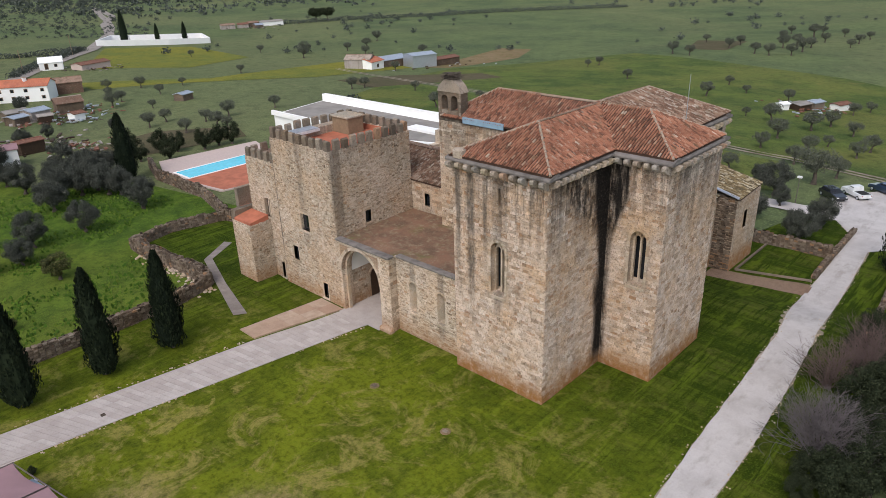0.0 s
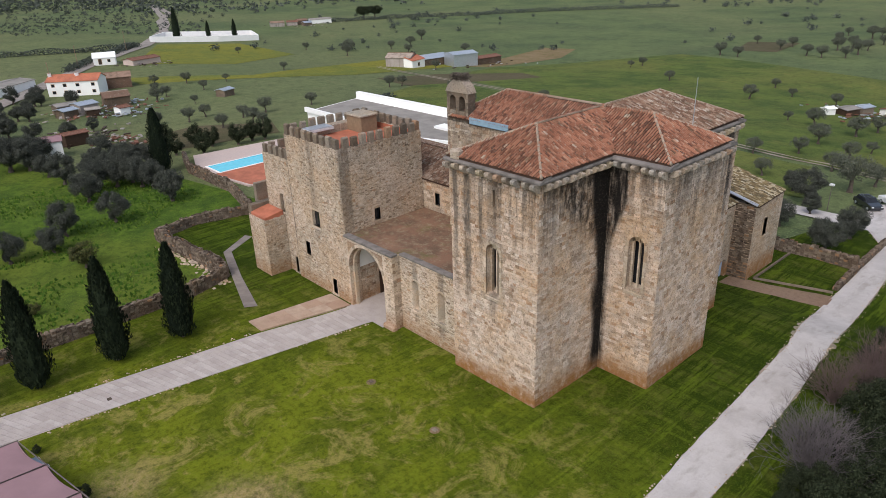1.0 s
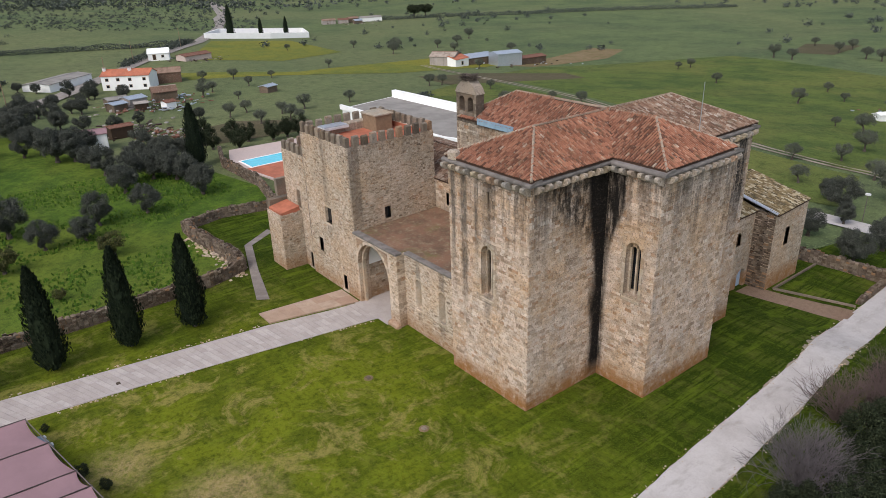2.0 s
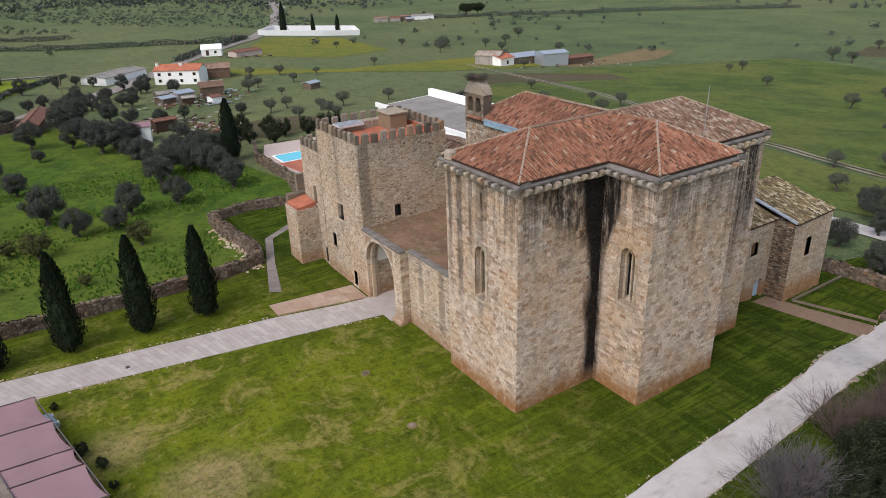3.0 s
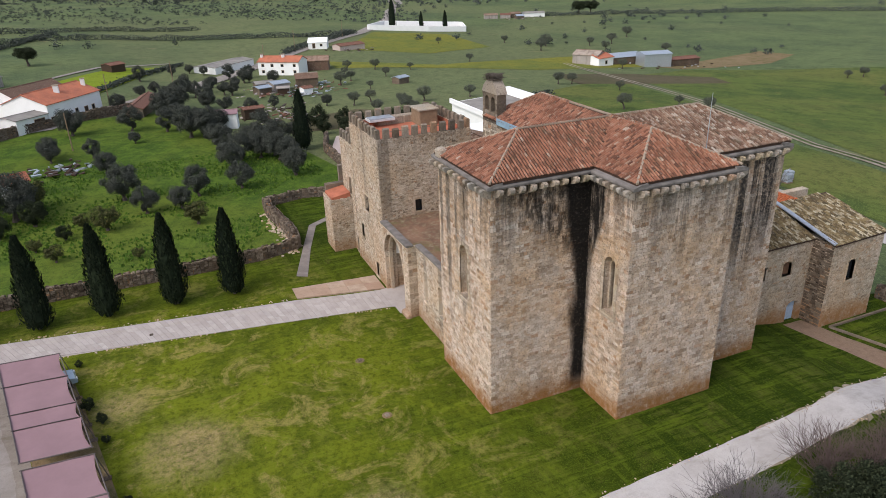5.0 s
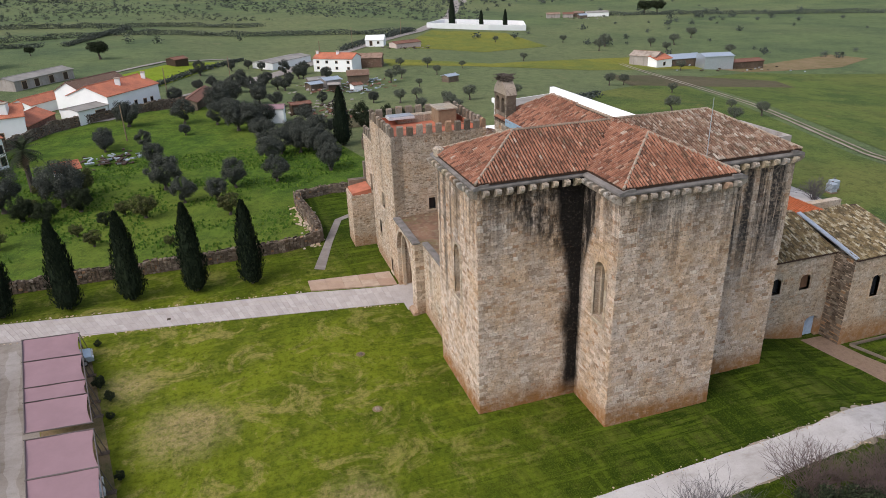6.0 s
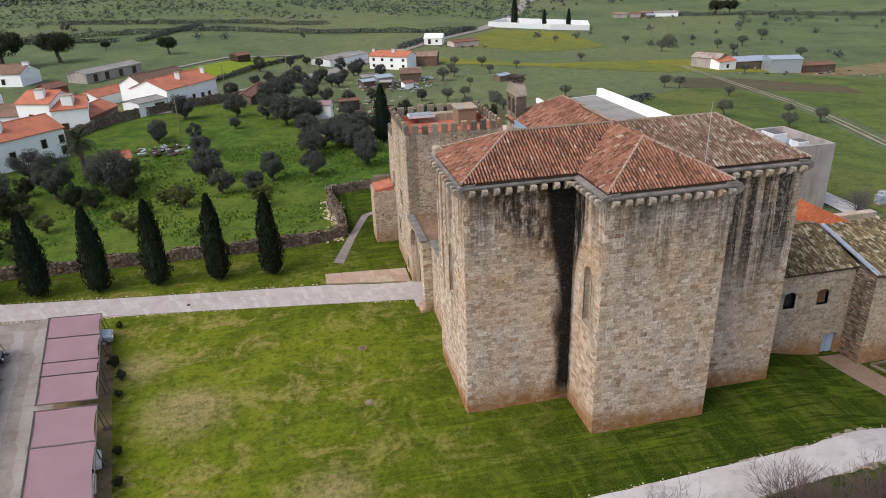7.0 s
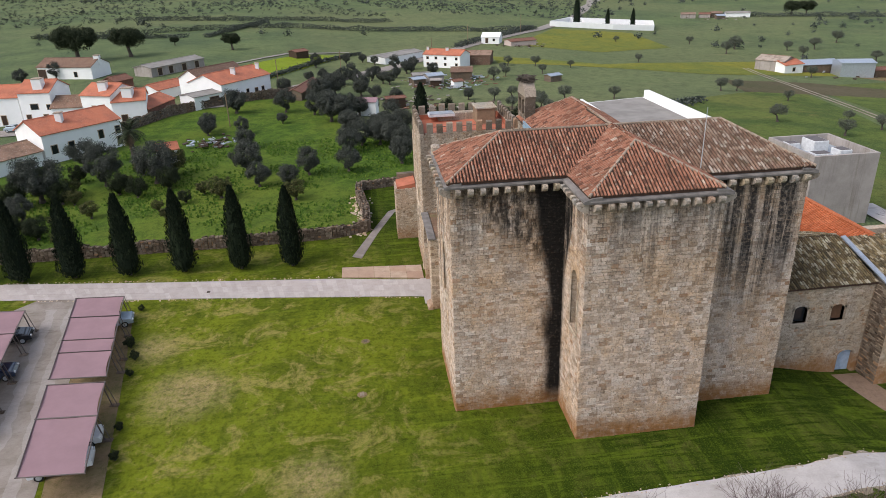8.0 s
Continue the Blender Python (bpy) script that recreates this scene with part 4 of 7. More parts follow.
KX0, KX1, KY0, KY1, KZ = -57.1, -47.8, 35.3, 45.1, 15.0
keep = thing("castle_tower", "square rubble stone tower with battlements and red terrace", "tower")
fk_s, fk_e, fk_n, fk_w = Face("x", KY0, -1), Face("y", KX1, 1), Face("x", KY1, 1), Face("y", KX0, -1)
kh_s = ((-53.35, -52.0, 6.9, 8.6), (-55.2, -54.4, 3.2, 4.7), (-50.75, -50.05, 0.3, 1.9))
kh_e = ((38.85, 39.55, 7.85, 9.05),)
kg = lambda hs: [(a - .2, b + .2, c - .22, d + .22) for a, b, c, d in hs]
for face, s0, s1, holes, seed, many in ((fk_s, KX0, KX1, kh_s, 41, 300), (fk_e, KY0 + 1, KY1 - 1, kh_e, 42, 300), (fk_n, KX0, KX1, (), 43, 0), (fk_w, KY0 + 1, KY1 - 1, (), 44, 0)):
    body = wall(keep, face, s0, s1, -1.0, KZ, holes, 1.0, M_LIME)
    if many:
        masonry(body, face, s0 - (1 if face is fk_e else 0), s1 + (1 if face is fk_e else 0), -0.9, KZ + 0.55, M_RUBBLE, kg(holes), 0.19, 0.27, many, 0.026, seed, wild=0.4)
small_window(keep, fk_s, -52.68, 6.9, 8.6, 1.35)
small_window(keep, fk_s, -54.8, 3.2, 4.7, 0.8)
small_window(keep, fk_s, -50.4, 0.3, 1.9, 0.7, name="low_window")
small_window(keep, fk_e, 39.2, 7.85, 9.05, 0.7)
battlements(keep, fk_s, KX0 - .02, KX1 + .02, KZ, 9)
battlements(keep, fk_e, KY0 + .5, KY1 - .5, KZ, 9)
battlements(keep, fk_n, KX0 - .02, KX1 + .02, KZ, 9)
battlements(keep, fk_w, KY0 + .5, KY1 - .5, KZ, 8)
g = Geo()
for i in range(6):
    for j in range(6):
        g.box(KX0 + .5 + i * 1.38, KX0 + .5 + i * 1.38 + 1.365, KY0 + .5 + j * 1.46, KY0 + .5 + j * 1.46 + 1.445, KZ - .3, KZ + .02)
part("terrace_floor", g, M_TERRACE, keep, "terracotta red terrace floor", kind="stuff")
part("terrace_lining", Geo().box(KX0 + .5, KX1 - .5, KY0 + .5, KY0 + .53, KZ, KZ + .54).box(KX0 + .5, KX0 + .53, KY0 + .55, KY1 - .5, KZ, KZ + .54).box(KX0 + .55, KX1 - .5, KY1 - .53, KY1 - .5, KZ, KZ + .54).box(KX1 - .53, KX1 - .5, KY0 + .55, KY1 - .55, KZ, KZ + .54), M_TERRACE, keep)
roof_hut = part("stair_head", Geo().soft(-55.5, -53.0, 41.8, 43.8, KZ, KZ + 1.6, .05), M_WOOD, keep, "small ochre rendered stair housing")
part("cap", Geo().soft(-55.65, -52.85, 41.65, 43.95, KZ + 1.6, KZ + 1.75, .04), M_CORBEL, roof_hut)
part("low_wall", Geo().soft(-56.6, -55.5, 38.0, 43.6, KZ, KZ + .8, .05), M_RUBBLE, keep)
sky_l = part("skylight", Geo().box(-56.3, -54.9, 37.0, 39.6, KZ + 0.85, KZ + 0.93), M_ZINC, keep, "glazed skylight with white frame")
part("frame", Geo().box(-56.4, -54.8, 36.9, 39.7, KZ + .6, KZ + .84), M_WHITESTEEL, sky_l)
part("handrail", Geo().tube((-48.6, 36.2, KZ + 1.0), (-48.6, 44.2, KZ + 1.0), .025, .025, 6).tube((-48.6, 36.2, KZ), (-48.6, 36.2, KZ + 1), .025, .025, 6).tube((-48.6, 40.2, KZ), (-48.6, 40.2, KZ + 1), .025, .025, 6).tube((-48.6, 44.2, KZ), (-48.6, 44.2, KZ + 1), .025, .025, 6), M_STEEL, keep)

side = thing("side_tower", "lower battlemented stone tower beside the keep", "tower")
fs_s, fs_w, fs_n = Face("x", 35.55, -1), Face("y", -62.6, -1), Face("x", 43.5, 1)
sh = ((-59.95, -58.95, 6.7, 8.8), (-58.2, -57.7, 0.1, 1.9))
body = wall(side, fs_s, -62.6, KX0, -1, 12.2, sh, 0.9, M_LIME)
masonry(body, fs_s, -62.6, KX0, -.9, 12.6, M_RUBBLE, kg(sh), 0.19, 0.27, 120, 0.026, 51, wild=0.4)
wall(side, fs_w, 36.45, 42.6, -1, 12.2, (), 0.9)
masonry(wall(side, fs_n, -62.6, KX0, -1, 12.2, (), 0.9), fs_w, 35.55, 43.5, -.9, 12.9, M_RUBBLE, (), 0.31, 0.46, 0, 0.045, 52, wild=0.18)
small_window(side, fs_s, -59.45, 6.7, 8.8, 0.95, True, True)
small_window(side, fs_s, -57.95, 0.1, 1.9, 0.5, light=M_DRESSED, name="slit_window")
battlements(side, fs_s, -62.6, KX0, 12.2, 5)
battlements(side, fs_w, 36.1, 43.0, 12.2, 6)
battlements(side, fs_n, -62.6, KX0, 12.2, 4)
part("roof_floor", Geo().box(-62.1, KX0, 36.0, 43.0, 12.0, 12.25), M_TERRACE, side)

turret = thing("corner_turret", "low rubble stone bastion with red tiled terrace", "bastion")
g = Geo().prism([(-62.6, 33.0), (-59.35, 33.0), (-59.35, 35.5), (-62.9, 35.5)], -1, 6.3)
body = part("wall", g, M_LIME, turret)
ft_s, ft_e = Face("x", 33.0, -1), Face("y", -59.35, 1)
masonry(body, ft_s, -62.6, -59.35, -.9, 6.4, M_RUBBLE, (), 0.2, 0.28, 150, 0.026, 61, wild=0.4)
masonry(body, ft_e, 33.0, 35.5, -.9, 6.4, M_RUBBLE, (), 0.2, 0.28, 100, 0.026, 62, wild=0.4)
part("terrace_floor", Geo().prism([(-62.5, 33.2), (-59.5, 33.2), (-59.5, 35.4), (-62.7, 35.4)], 6.3, [6.55, 6.55, 6.9, 6.9]), M_TERRACE, turret)
part("side_wall", Geo().box(-63.4, -62.6, 33.4, 40.0, -1, 7.2).box(-66.8, -63.4, 36.0, 40.0, -1, 6.0).box(-66.8, -63.4, 39.2, 40.0, 6.0, 9.0).box(-66.8, -66.2, 36.0, 39.2, 6.0, 8.2), M_MERLON, turret)
part("step_floor", Geo().box(-66.2, -63.4, 36.1, 39.2, 6.0, 6.15), M_TERRACE, turret)

# ---- gate wing ----
wing = thing("gate_wing", "long low stone wing with a deep arched gateway", "gatehouse")
fw, fw2 = Face("x", 35.2, -1), Face("x", 36.05, -1)
GATE = (-47.45, -42.15, -1.0, 6.95)
w1, w2 = (-39.15, -38.3, 2.5, 5.4), (-35.85, -34.95, 2.5, 5.4)
body = wall(wing, fw, KX1, -40.75, -1.0, 7.3, (GATE,), 1.2, M_LIME)
masonry(body, fw, KX1, -40.75, -.9, 7.3, M_RUBBLE, [(GATE[0] - .1, GATE[1] + .3, -1, 7.2)], 0.2, 0.3, 60, 0.026, 71, wild=0.4)
masonry(body, Face("y", -40.75, 1), 35.2, 36.05, -.9, 7.3, M_RUBBLE, (), 0.33, 0.45, 60, 0.04, 73, wild=0.12)
masonry(body, Face("y", GATE[1], -1), 35.2, 36.4, -.9, 4.3, M_DRESSED, (), 0.4, 0.6, 30, 0.03, 74)
back = wall(wing, fw2, -40.75, AX0, -1.0, 7.3, (w1, w2), 0.9, M_LIME)
masonry(back, fw2, -40.75, AX0, -.9, 7.3, M_RUBBLE, kg((w1, w2)), 0.2, 0.3, 240, 0.026, 72, wild=0.4)
part("gate_arch", fw.arch(Geo(), GATE[0], GATE[1], 4.25, 6.97, -1.2, 0.0, 18, 1.0).weld(), M_RUBBLE, wing)
part("arch_ring", fw.ring(Geo(), GATE[0], GATE[1], 4.25, 0.32, -0.2, 0.06, 21, 1.0), M_DRESSED, wing, "dressed stone arch ring", kind="stuff")
part("arch_moulding", fw.ring(Geo(), GATE[0] + .02, GATE[1] - .02, 4.25, -0.22, -0.75, -0.4, 21, 1.0), M_DRESSED, wing, kind="stuff")
part("jamb", fw.box(Geo(), GATE[0] + .001, GATE[0] + .22, 0, 4.25, -.75, -.4), M_DRESSED, wing)


def niche_window(parent, face, c, z0, z1, w):
    """A tall round-headed window: pale splayed jambs that narrow to a dark slit of glass, sloping sill."""
    win = part("window", face.box(Geo(), c - w * .22, c + w * .22, z0, z1 - .1, -.84, -.78), M_GLASS, parent, "tall round-headed slit window in a pale splay")
    zs = z1 - w / 2
    for s in (-1, 1):
        q = [(c + s * w / 2, .0), (c + s * w * .2, -.76), (c + s * w / 2, -.76)]
        part("splay", Geo().add([face.p(a, zz, d) for zz in (z0, zs + .2) for a, d in q], [(0, 1, 2), (5, 4, 3), (0, 3, 4, 1), (1, 4, 5, 2), (2, 5, 3, 0)]), M_DRESSED, win)
    part("arch_head", face.arch(Geo(), c - w / 2, c + w / 2, zs, z1 + .02, -.8, 0.0, 10, 1.0), M_LIME, win)
    part("arch_stone", face.ring(Geo(), c - w / 2, c + w / 2, zs, .16, -.05, .035, 11, 1.0), M_DRESSED, win, kind="stuff")
    part("window_sill", Geo().add([face.p(s, z, d) for s in (c - w / 2 - .1, c + w / 2 + .1) for z, d in ((z0 + .25, -.75), (z0 - .12, .1), (z0 - .32, .08), (z0 - .32, -.75))], [(0, 1, 2, 3), (7, 6, 5, 4), (0, 4, 5, 1), (1, 5, 6, 2), (2, 6, 7, 3), (3, 7, 4, 0)]), M_DRESSED, win)


for c, z0, z1, w in ((-38.72, 2.5, 5.4, .85), (-35.4, 2.5, 5.4, .9)):
    niche_window(wing, fw2, c, z0, z1, w)
part("pier_foot", Geo().soft(-42.2, -40.6, 34.75, 35.4, -1, 0.45, .15), M_RUBBLE, wing)
part("porch_floor", Geo().box(-47.7, -42.0, 34.6, 42.0, -.8, 0.09), M_PAVER, wing)
fl = Face("y", -47.62, 1)
part("porch_wall", Geo().box(-47.78, -47.62, 36.4, 41.6, -1, 6.97).box(-47.6, -41.4, 41.6, 42.4, -1, 6.97).box(-42.1, -41.4, 36.4, 41.6, -1, 6.97), M_RUBBLE, wing)
part("porch_ceiling", Geo().box(-47.6, -41.4, 36.4, 42.4, 6.98, 7.09), M_WHITE, wing)
part("lunette", Geo().add([fl.p(37.3 + 1.5 * math.cos(math.pi * i / 12), 3.75 + 2.2 * math.sin(math.pi * i / 12), d) for d in (.02, .06) for i in range(13)], [tuple(range(13)), tuple(range(25, 12, -1))]), M_WHITE, wing, "pale grey lunette over the inner door")
masonry(wing, fl, 36.4, 41.5, 0.0, 3.7, M_RUBBLE, [(38.4, 40.4, 0, 3.6)], 0.3, 0.45, 60, 0.05, 76, wild=0.3)
inner = part("door", fl.box(Geo(), 38.7, 40.1, 0.0, 2.9, .01, .08), M_DARKWOOD, wing, "dark timber inner door")
part("door_frame", fl.ring(Geo(), 38.7, 40.1, 2.6, .25, .0, .14, 9, 0.7), M_DRESSED, inner)
roofz = lambda y: 7.33 + (y - 35.2) * 0.02
wr = part("roof", Geo().prism([(KX1, 35.5), (-40.9, 35.5), (-40.9, 36.4), (AX0, 36.4), (AX0, 43.7), (-42.4, 43.7), (-42.4, 45.1), (KX1, 45.1)], 7.1, [roofz(35.5), roofz(35.5), roofz(36.4), roofz(36.4), roofz(43.7), roofz(43.7), roofz(45), roofz(45)]), M_BROWNROOF, wing, "flat brown gravelled roof with moss")
part("coping", Geo().soft(KX1, -40.6, 35.02, 35.75, 7.3, 7.5, .04), M_GUTTER, wing)
part("coping", Geo().soft(-40.6, AX0, 35.9, 36.5, 7.3, 7.48, .04), M_GUTTER, wing)

# ---- cloister range behind the wing ----
cloister = thing("cloister_range", "rubble walled range with tiled roof behind the gate wing", "building")
fc = Face("x", 45.15, -1)
body = wall(cloister, fc, KX1, -42.4, 0, 10.6, ((-46.0, -45.3, 8.2, 9.5),), 0.8)
masonry(body, fc, KX1, -42.4, 7.6, 10.6, M_RUBBLE, kg(((-46.0, -45.3, 8.2, 9.5),)), 0.3, 0.48, 60, 0.045, 81, wild=0.15)
small_window(cloister, fc, -45.65, 8.2, 9.5, 0.7)
part("side_wall", Geo().box(-60, -59.2, 45.2, 62, -2, 9).box(-60, -42.4, 61.2, 62, -2, 10.6).box(-43.2, -42.4, 51.5, 61.2, -2, 10.6), M_RUBBLE, cloister)
tiled(cloister, [(KX1, 45.0, 10.7), (-42.4, 45.0, 10.7), (-42.4, 50, 12.3), (KX1, 50, 12.3)], M_TILE_OLD, 0, seed=82)
tiled(cloister, [(-42.4, 55, 10.7), (-60, 55, 10.7), (-60, 50, 12.3), (-42.4, 50, 12.3)], M_TILE_OLD, 0, seed=83)
tiled(cloister, [(-60, 45.2, 10.7), (KX1, 45.2, 10.7), (KX1, 50, 12.3), (-60, 50, 12.3)], M_TILE_OLD, 0, seed=84)

# ---- annex by the side door ----
annex = thing("annex", "lower stone range with mossy tiled roof and blue door", "building")
fx_e = Face("y", -26.3, 1)
ah = ((62.55, 63.65, 3.75, 5.3), (65.7, 66.8, 3.7, 5.2), (67.15, 68.55, -1.45, 0.8))
body = wall(annex, fx_e, 59.1, 69.0, -2.6, 6.85, ah, 0.9, M_PLASTERED)
masonry(body, fx_e, 59.1, 69.0, -2.4, 6.85, M_PLASTERED, kg(ah), 0.2, 0.3, 280, 0.01, 91, wild=0.12)
small_window(annex, fx_e, 63.1, 3.75, 5.3, 1.1, arched=True)
w2 = small_window(annex, fx_e, 66.25, 3.7, 5.2, 1.1, arched=True)
part("curtain", fx_e.box(Geo(), 65.72, 66.78, 3.75, 5.1, -.275, -.255), M_CURTAIN, w2, "brown curtain")
d = part("door", fx_e.box(Geo(), 67.15, 68.55, -1.45, 0.8, -.45, -.38), M_BLUEDOOR, annex, "pale blue double door in an arched opening")
part("door_leaf", fx_e.box(fx_e.box(Geo(), 67.2, 67.83, -1.4, .5, -.38, -.34), 67.87, 68.5, -1.4, .5, -.38, -.34), M_BLUEDOOR, d)
part("door_frame", fx_e.arch(fx_e.ring(Geo(), 67.15, 68.55, .35, .2, -.3, .05, 9, .6), 67.15, 68.55, .35, .85, -.4, 0.0, 9, .6), M_DRESSED, d)
tiled(annex, [(-26.1, 59.2, 6.9), (-26.1, 69.1, 6.9), (-31.6, 69.1, 8.7), (-31.6, 59.2, 8.7)], M_TILE_MOSS, 300, seed=92)
tiled(annex, [(-37.0, 69.1, 6.9), (-37.0, 59.2, 6.9), (-31.6, 59.2, 8.7), (-31.6, 69.1, 8.7)], M_TILE_MOSS, 0, seed=93)
part("back_wall", Geo().box(-37, -36.2, 59.2, 80, -3, 6.9), M_RUBBLE, annex)

annex2 = thing("gabled_annex", "projecting stone annex with lichened tile roof", "building")
fy_s, fy_e, fy_n = Face("x", 69.1, -1), Face("y", -24.2, 1), Face("x", 75.5, 1)
eh = ((71.4, 72.3, 3.0, 5.1),)
b1 = wall(annex2, fy_e, 69.1, 75.5, -3.2, 6.9, eh, 0.8, M_PLASTERED)
masonry(b1, fy_e, 69.1, 75.5, -3.0, 6.9, M_PLASTERED, kg(eh), 0.2, 0.3, 200, 0.01, 95, wild=0.12)
b2 = wall(annex2, fy_s, -31.6, -25.0, -3.2, 6.9, (), 0.8)
masonry(b2, fy_s, -26.3, -24.2, -3.0, 7.0, M_FIELDSTONE, (), 0.25, 0.4, 100, 0.05, 96, wild=0.2)
wall(annex2, fy_n, -31.6, -25.0, -3.2, 6.9, (), 0.8)
small_window(annex2, fy_e, 71.85, 3.0, 5.1, 0.9, arched=True)
tiled(annex2, [(-23.9, 68.9, 7.0), (-24.2, 75.8, 7.0), (-31.0, 75.8, 8.75), (-31.0, 69.3, 8.75)], M_TILE_MOSS, 200, seed=97)
part("flashing", Geo().add([(-24.0, 68.75, 7.12), (-24.0, 69.15, 7.16), (-31.0, 69.3, 8.9), (-31.0, 68.9, 8.86), (-24.0, 68.75, 7.02), (-24.0, 69.15, 7.02), (-31.0, 69.3, 8.78), (-31.0, 68.9, 8.74)], [(0, 1, 2, 3), (7, 6, 5, 4), (0, 4, 5, 1), (1, 5, 6, 2), (2, 6, 7, 3), (3, 7, 4, 0)]), M_ZINC, annex2)

red = thing("red_roofed_range", "range with new bright orange tiles behind the church", "building")
part("wall", Geo().add([(x, y, z) for x in (-47, -30.9) for y, z in ((67.4, -4), (75.6, -4), (75.6, 6.6), (71.5, 8.6), (67.4, 6.6))], [(0, 1, 2, 3, 4), (9, 8, 7, 6, 5)] + [(k, 5 + k, 5 + (k + 1) % 5, (k + 1) % 5) for k in range(5)]), M_CONCRETE, red)
tiled(red, [(-47.2, 67.2, 6.65), (-30.7, 67.2, 6.65), (-30.7, 71.5, 8.75), (-47.2, 71.5, 8.75)], M_TILE_NEW, 0, seed=98)
tiled(red, [(-30.7, 75.8, 6.65), (-47.2, 75.8, 6.65), (-47.2, 71.5, 8.75), (-30.7, 71.5, 8.75)], M_TILE_NEW, 0, seed=99)

# ---- modern hotel wings ----
modern = thing("concrete_wing", "plain grey rendered modern block with roof plant", "building")
mx0, mx1, my0, my1, mz = -64.0, -54.3, 82.0, 90.3, 8.4
part("wall", Geo().box(mx0, mx1, my0, my1, -5, 7.2), M_CONCRETE, modern)
for b in ((mx0, mx1, my0, my0 + .35), (mx0, mx1, my1 - .35, my1), (mx0, mx0 + .35, my0 + .35, my1 - .35), (mx1 - .35, mx1, my0 + .35, my1 - .35)):
    part("parapet", Geo().box(*b, 7.2, mz), M_CONCRETE, modern)
part("roof_deck", Geo().box(mx0 + .4, mx1 - .4, my0 + .4, my1 - .4, 7.2, 7.25), M_TANK, modern)
for i, (x, y, a, b, h) in enumerate(((-60.6, 86.2, 2.6, 2.0, 1.5), (-57.4, 87.6, 1.8, 1.6, 1.0), (-57.0, 84.6, 1.6, 2.2, .8), (-61.8, 83.8, 1.5, 1.5, .9))):
    u = part("air_unit", Geo().soft(x - a / 2, x + a / 2, y - b / 2, y + b / 2, 7.25, 7.25 + h, .05), M_WHITESTEEL, modern, "white rooftop air handling unit")
    part("grille", Geo().box(x - a / 2 + .15, x + a / 2 - .15, y - b / 2 + .15, y + b / 2 - .15, 7.25 + h + .004, 7.28 + h), M_STEEL, u)

hotel = thing("white_hotel_wing", "long low white building with flat grey roof", "building")
hp = [(-119.3, 87.9), (-116.6, 73.9), (-84.0, 74.0), (-66.0, 80.0), (-64.0, 88.5)]
part("wall", Geo().prism(hp[::-1], -6, 3.0), M_WHITE, hotel)
part("roof", Geo().prism([(-118.6, 87.3), (-116.0, 74.5), (-84.2, 74.6), (-66.6, 80.5), (-64.8, 87.8)][::-1], 3.0, 3.1), M_FLATROOF, hotel)
part("parapet", Geo().prism([(-119.3, 87.9), (-64, 88.9), (-64, 89.6), (-119.3, 88.9)][::-1], 2.9, 4.4), M_WHITE, hotel)
part("front_parapet", Geo().prism([(-116.9, 73.5), (-100, 73.5), (-100, 74.0), (-116.9, 74.0)], 2.9, 3.8), M_WHITE, hotel)
part("roof_strip", Geo().box(-86, -66, 80.5, 83, 3.1, 3.5), M_WHITE, hotel)
low = thing("white_low_block", "white cubic block behind the tower", "building")
part("wall", Geo().soft(-86.0, -70.0, 58.0, 66.0, -4, 6.0, .05), M_WHITE, low)

# ---- pool terrace ----
deck = tagged(part("pool_deck", Geo().prism([(-113, 48), (-111.5, 66), (-88, 60), (-90, 46.5), (-104, 44.6)][::-1], -3, 0.1), M_PINKDECK), "pale pink paved pool terrace", "terrace", kind="structure")
tagged(part("pool_surround", Geo().prism([(-99.5, 45.6), (-99.5, 60), (-88.6, 57.6), (-90.2, 47)][::-1], 0.1, 0.13), M_TERRACE), "terracotta paved strip beside the pool", "paving", kind="structure")
pool = thing("swimming_pool", "rectangular outdoor pool with bright turquoise water", "pool")
part("water", Geo().box(-104.3, -99.6, 46.6, 60.5, 0.02, 0.16), M_WATER, pool)
part("edge", Geo().box(-104.6, -104.3, 46.3, 60.8, .1, .2).box(-99.6, -99.3, 46.3, 60.8, .1, .2).box(-104.3, -99.6, 46.3, 46.6, .1, .2).box(-104.3, -99.6, 60.5, 60.8, .1, .2), M_WHITE, pool)


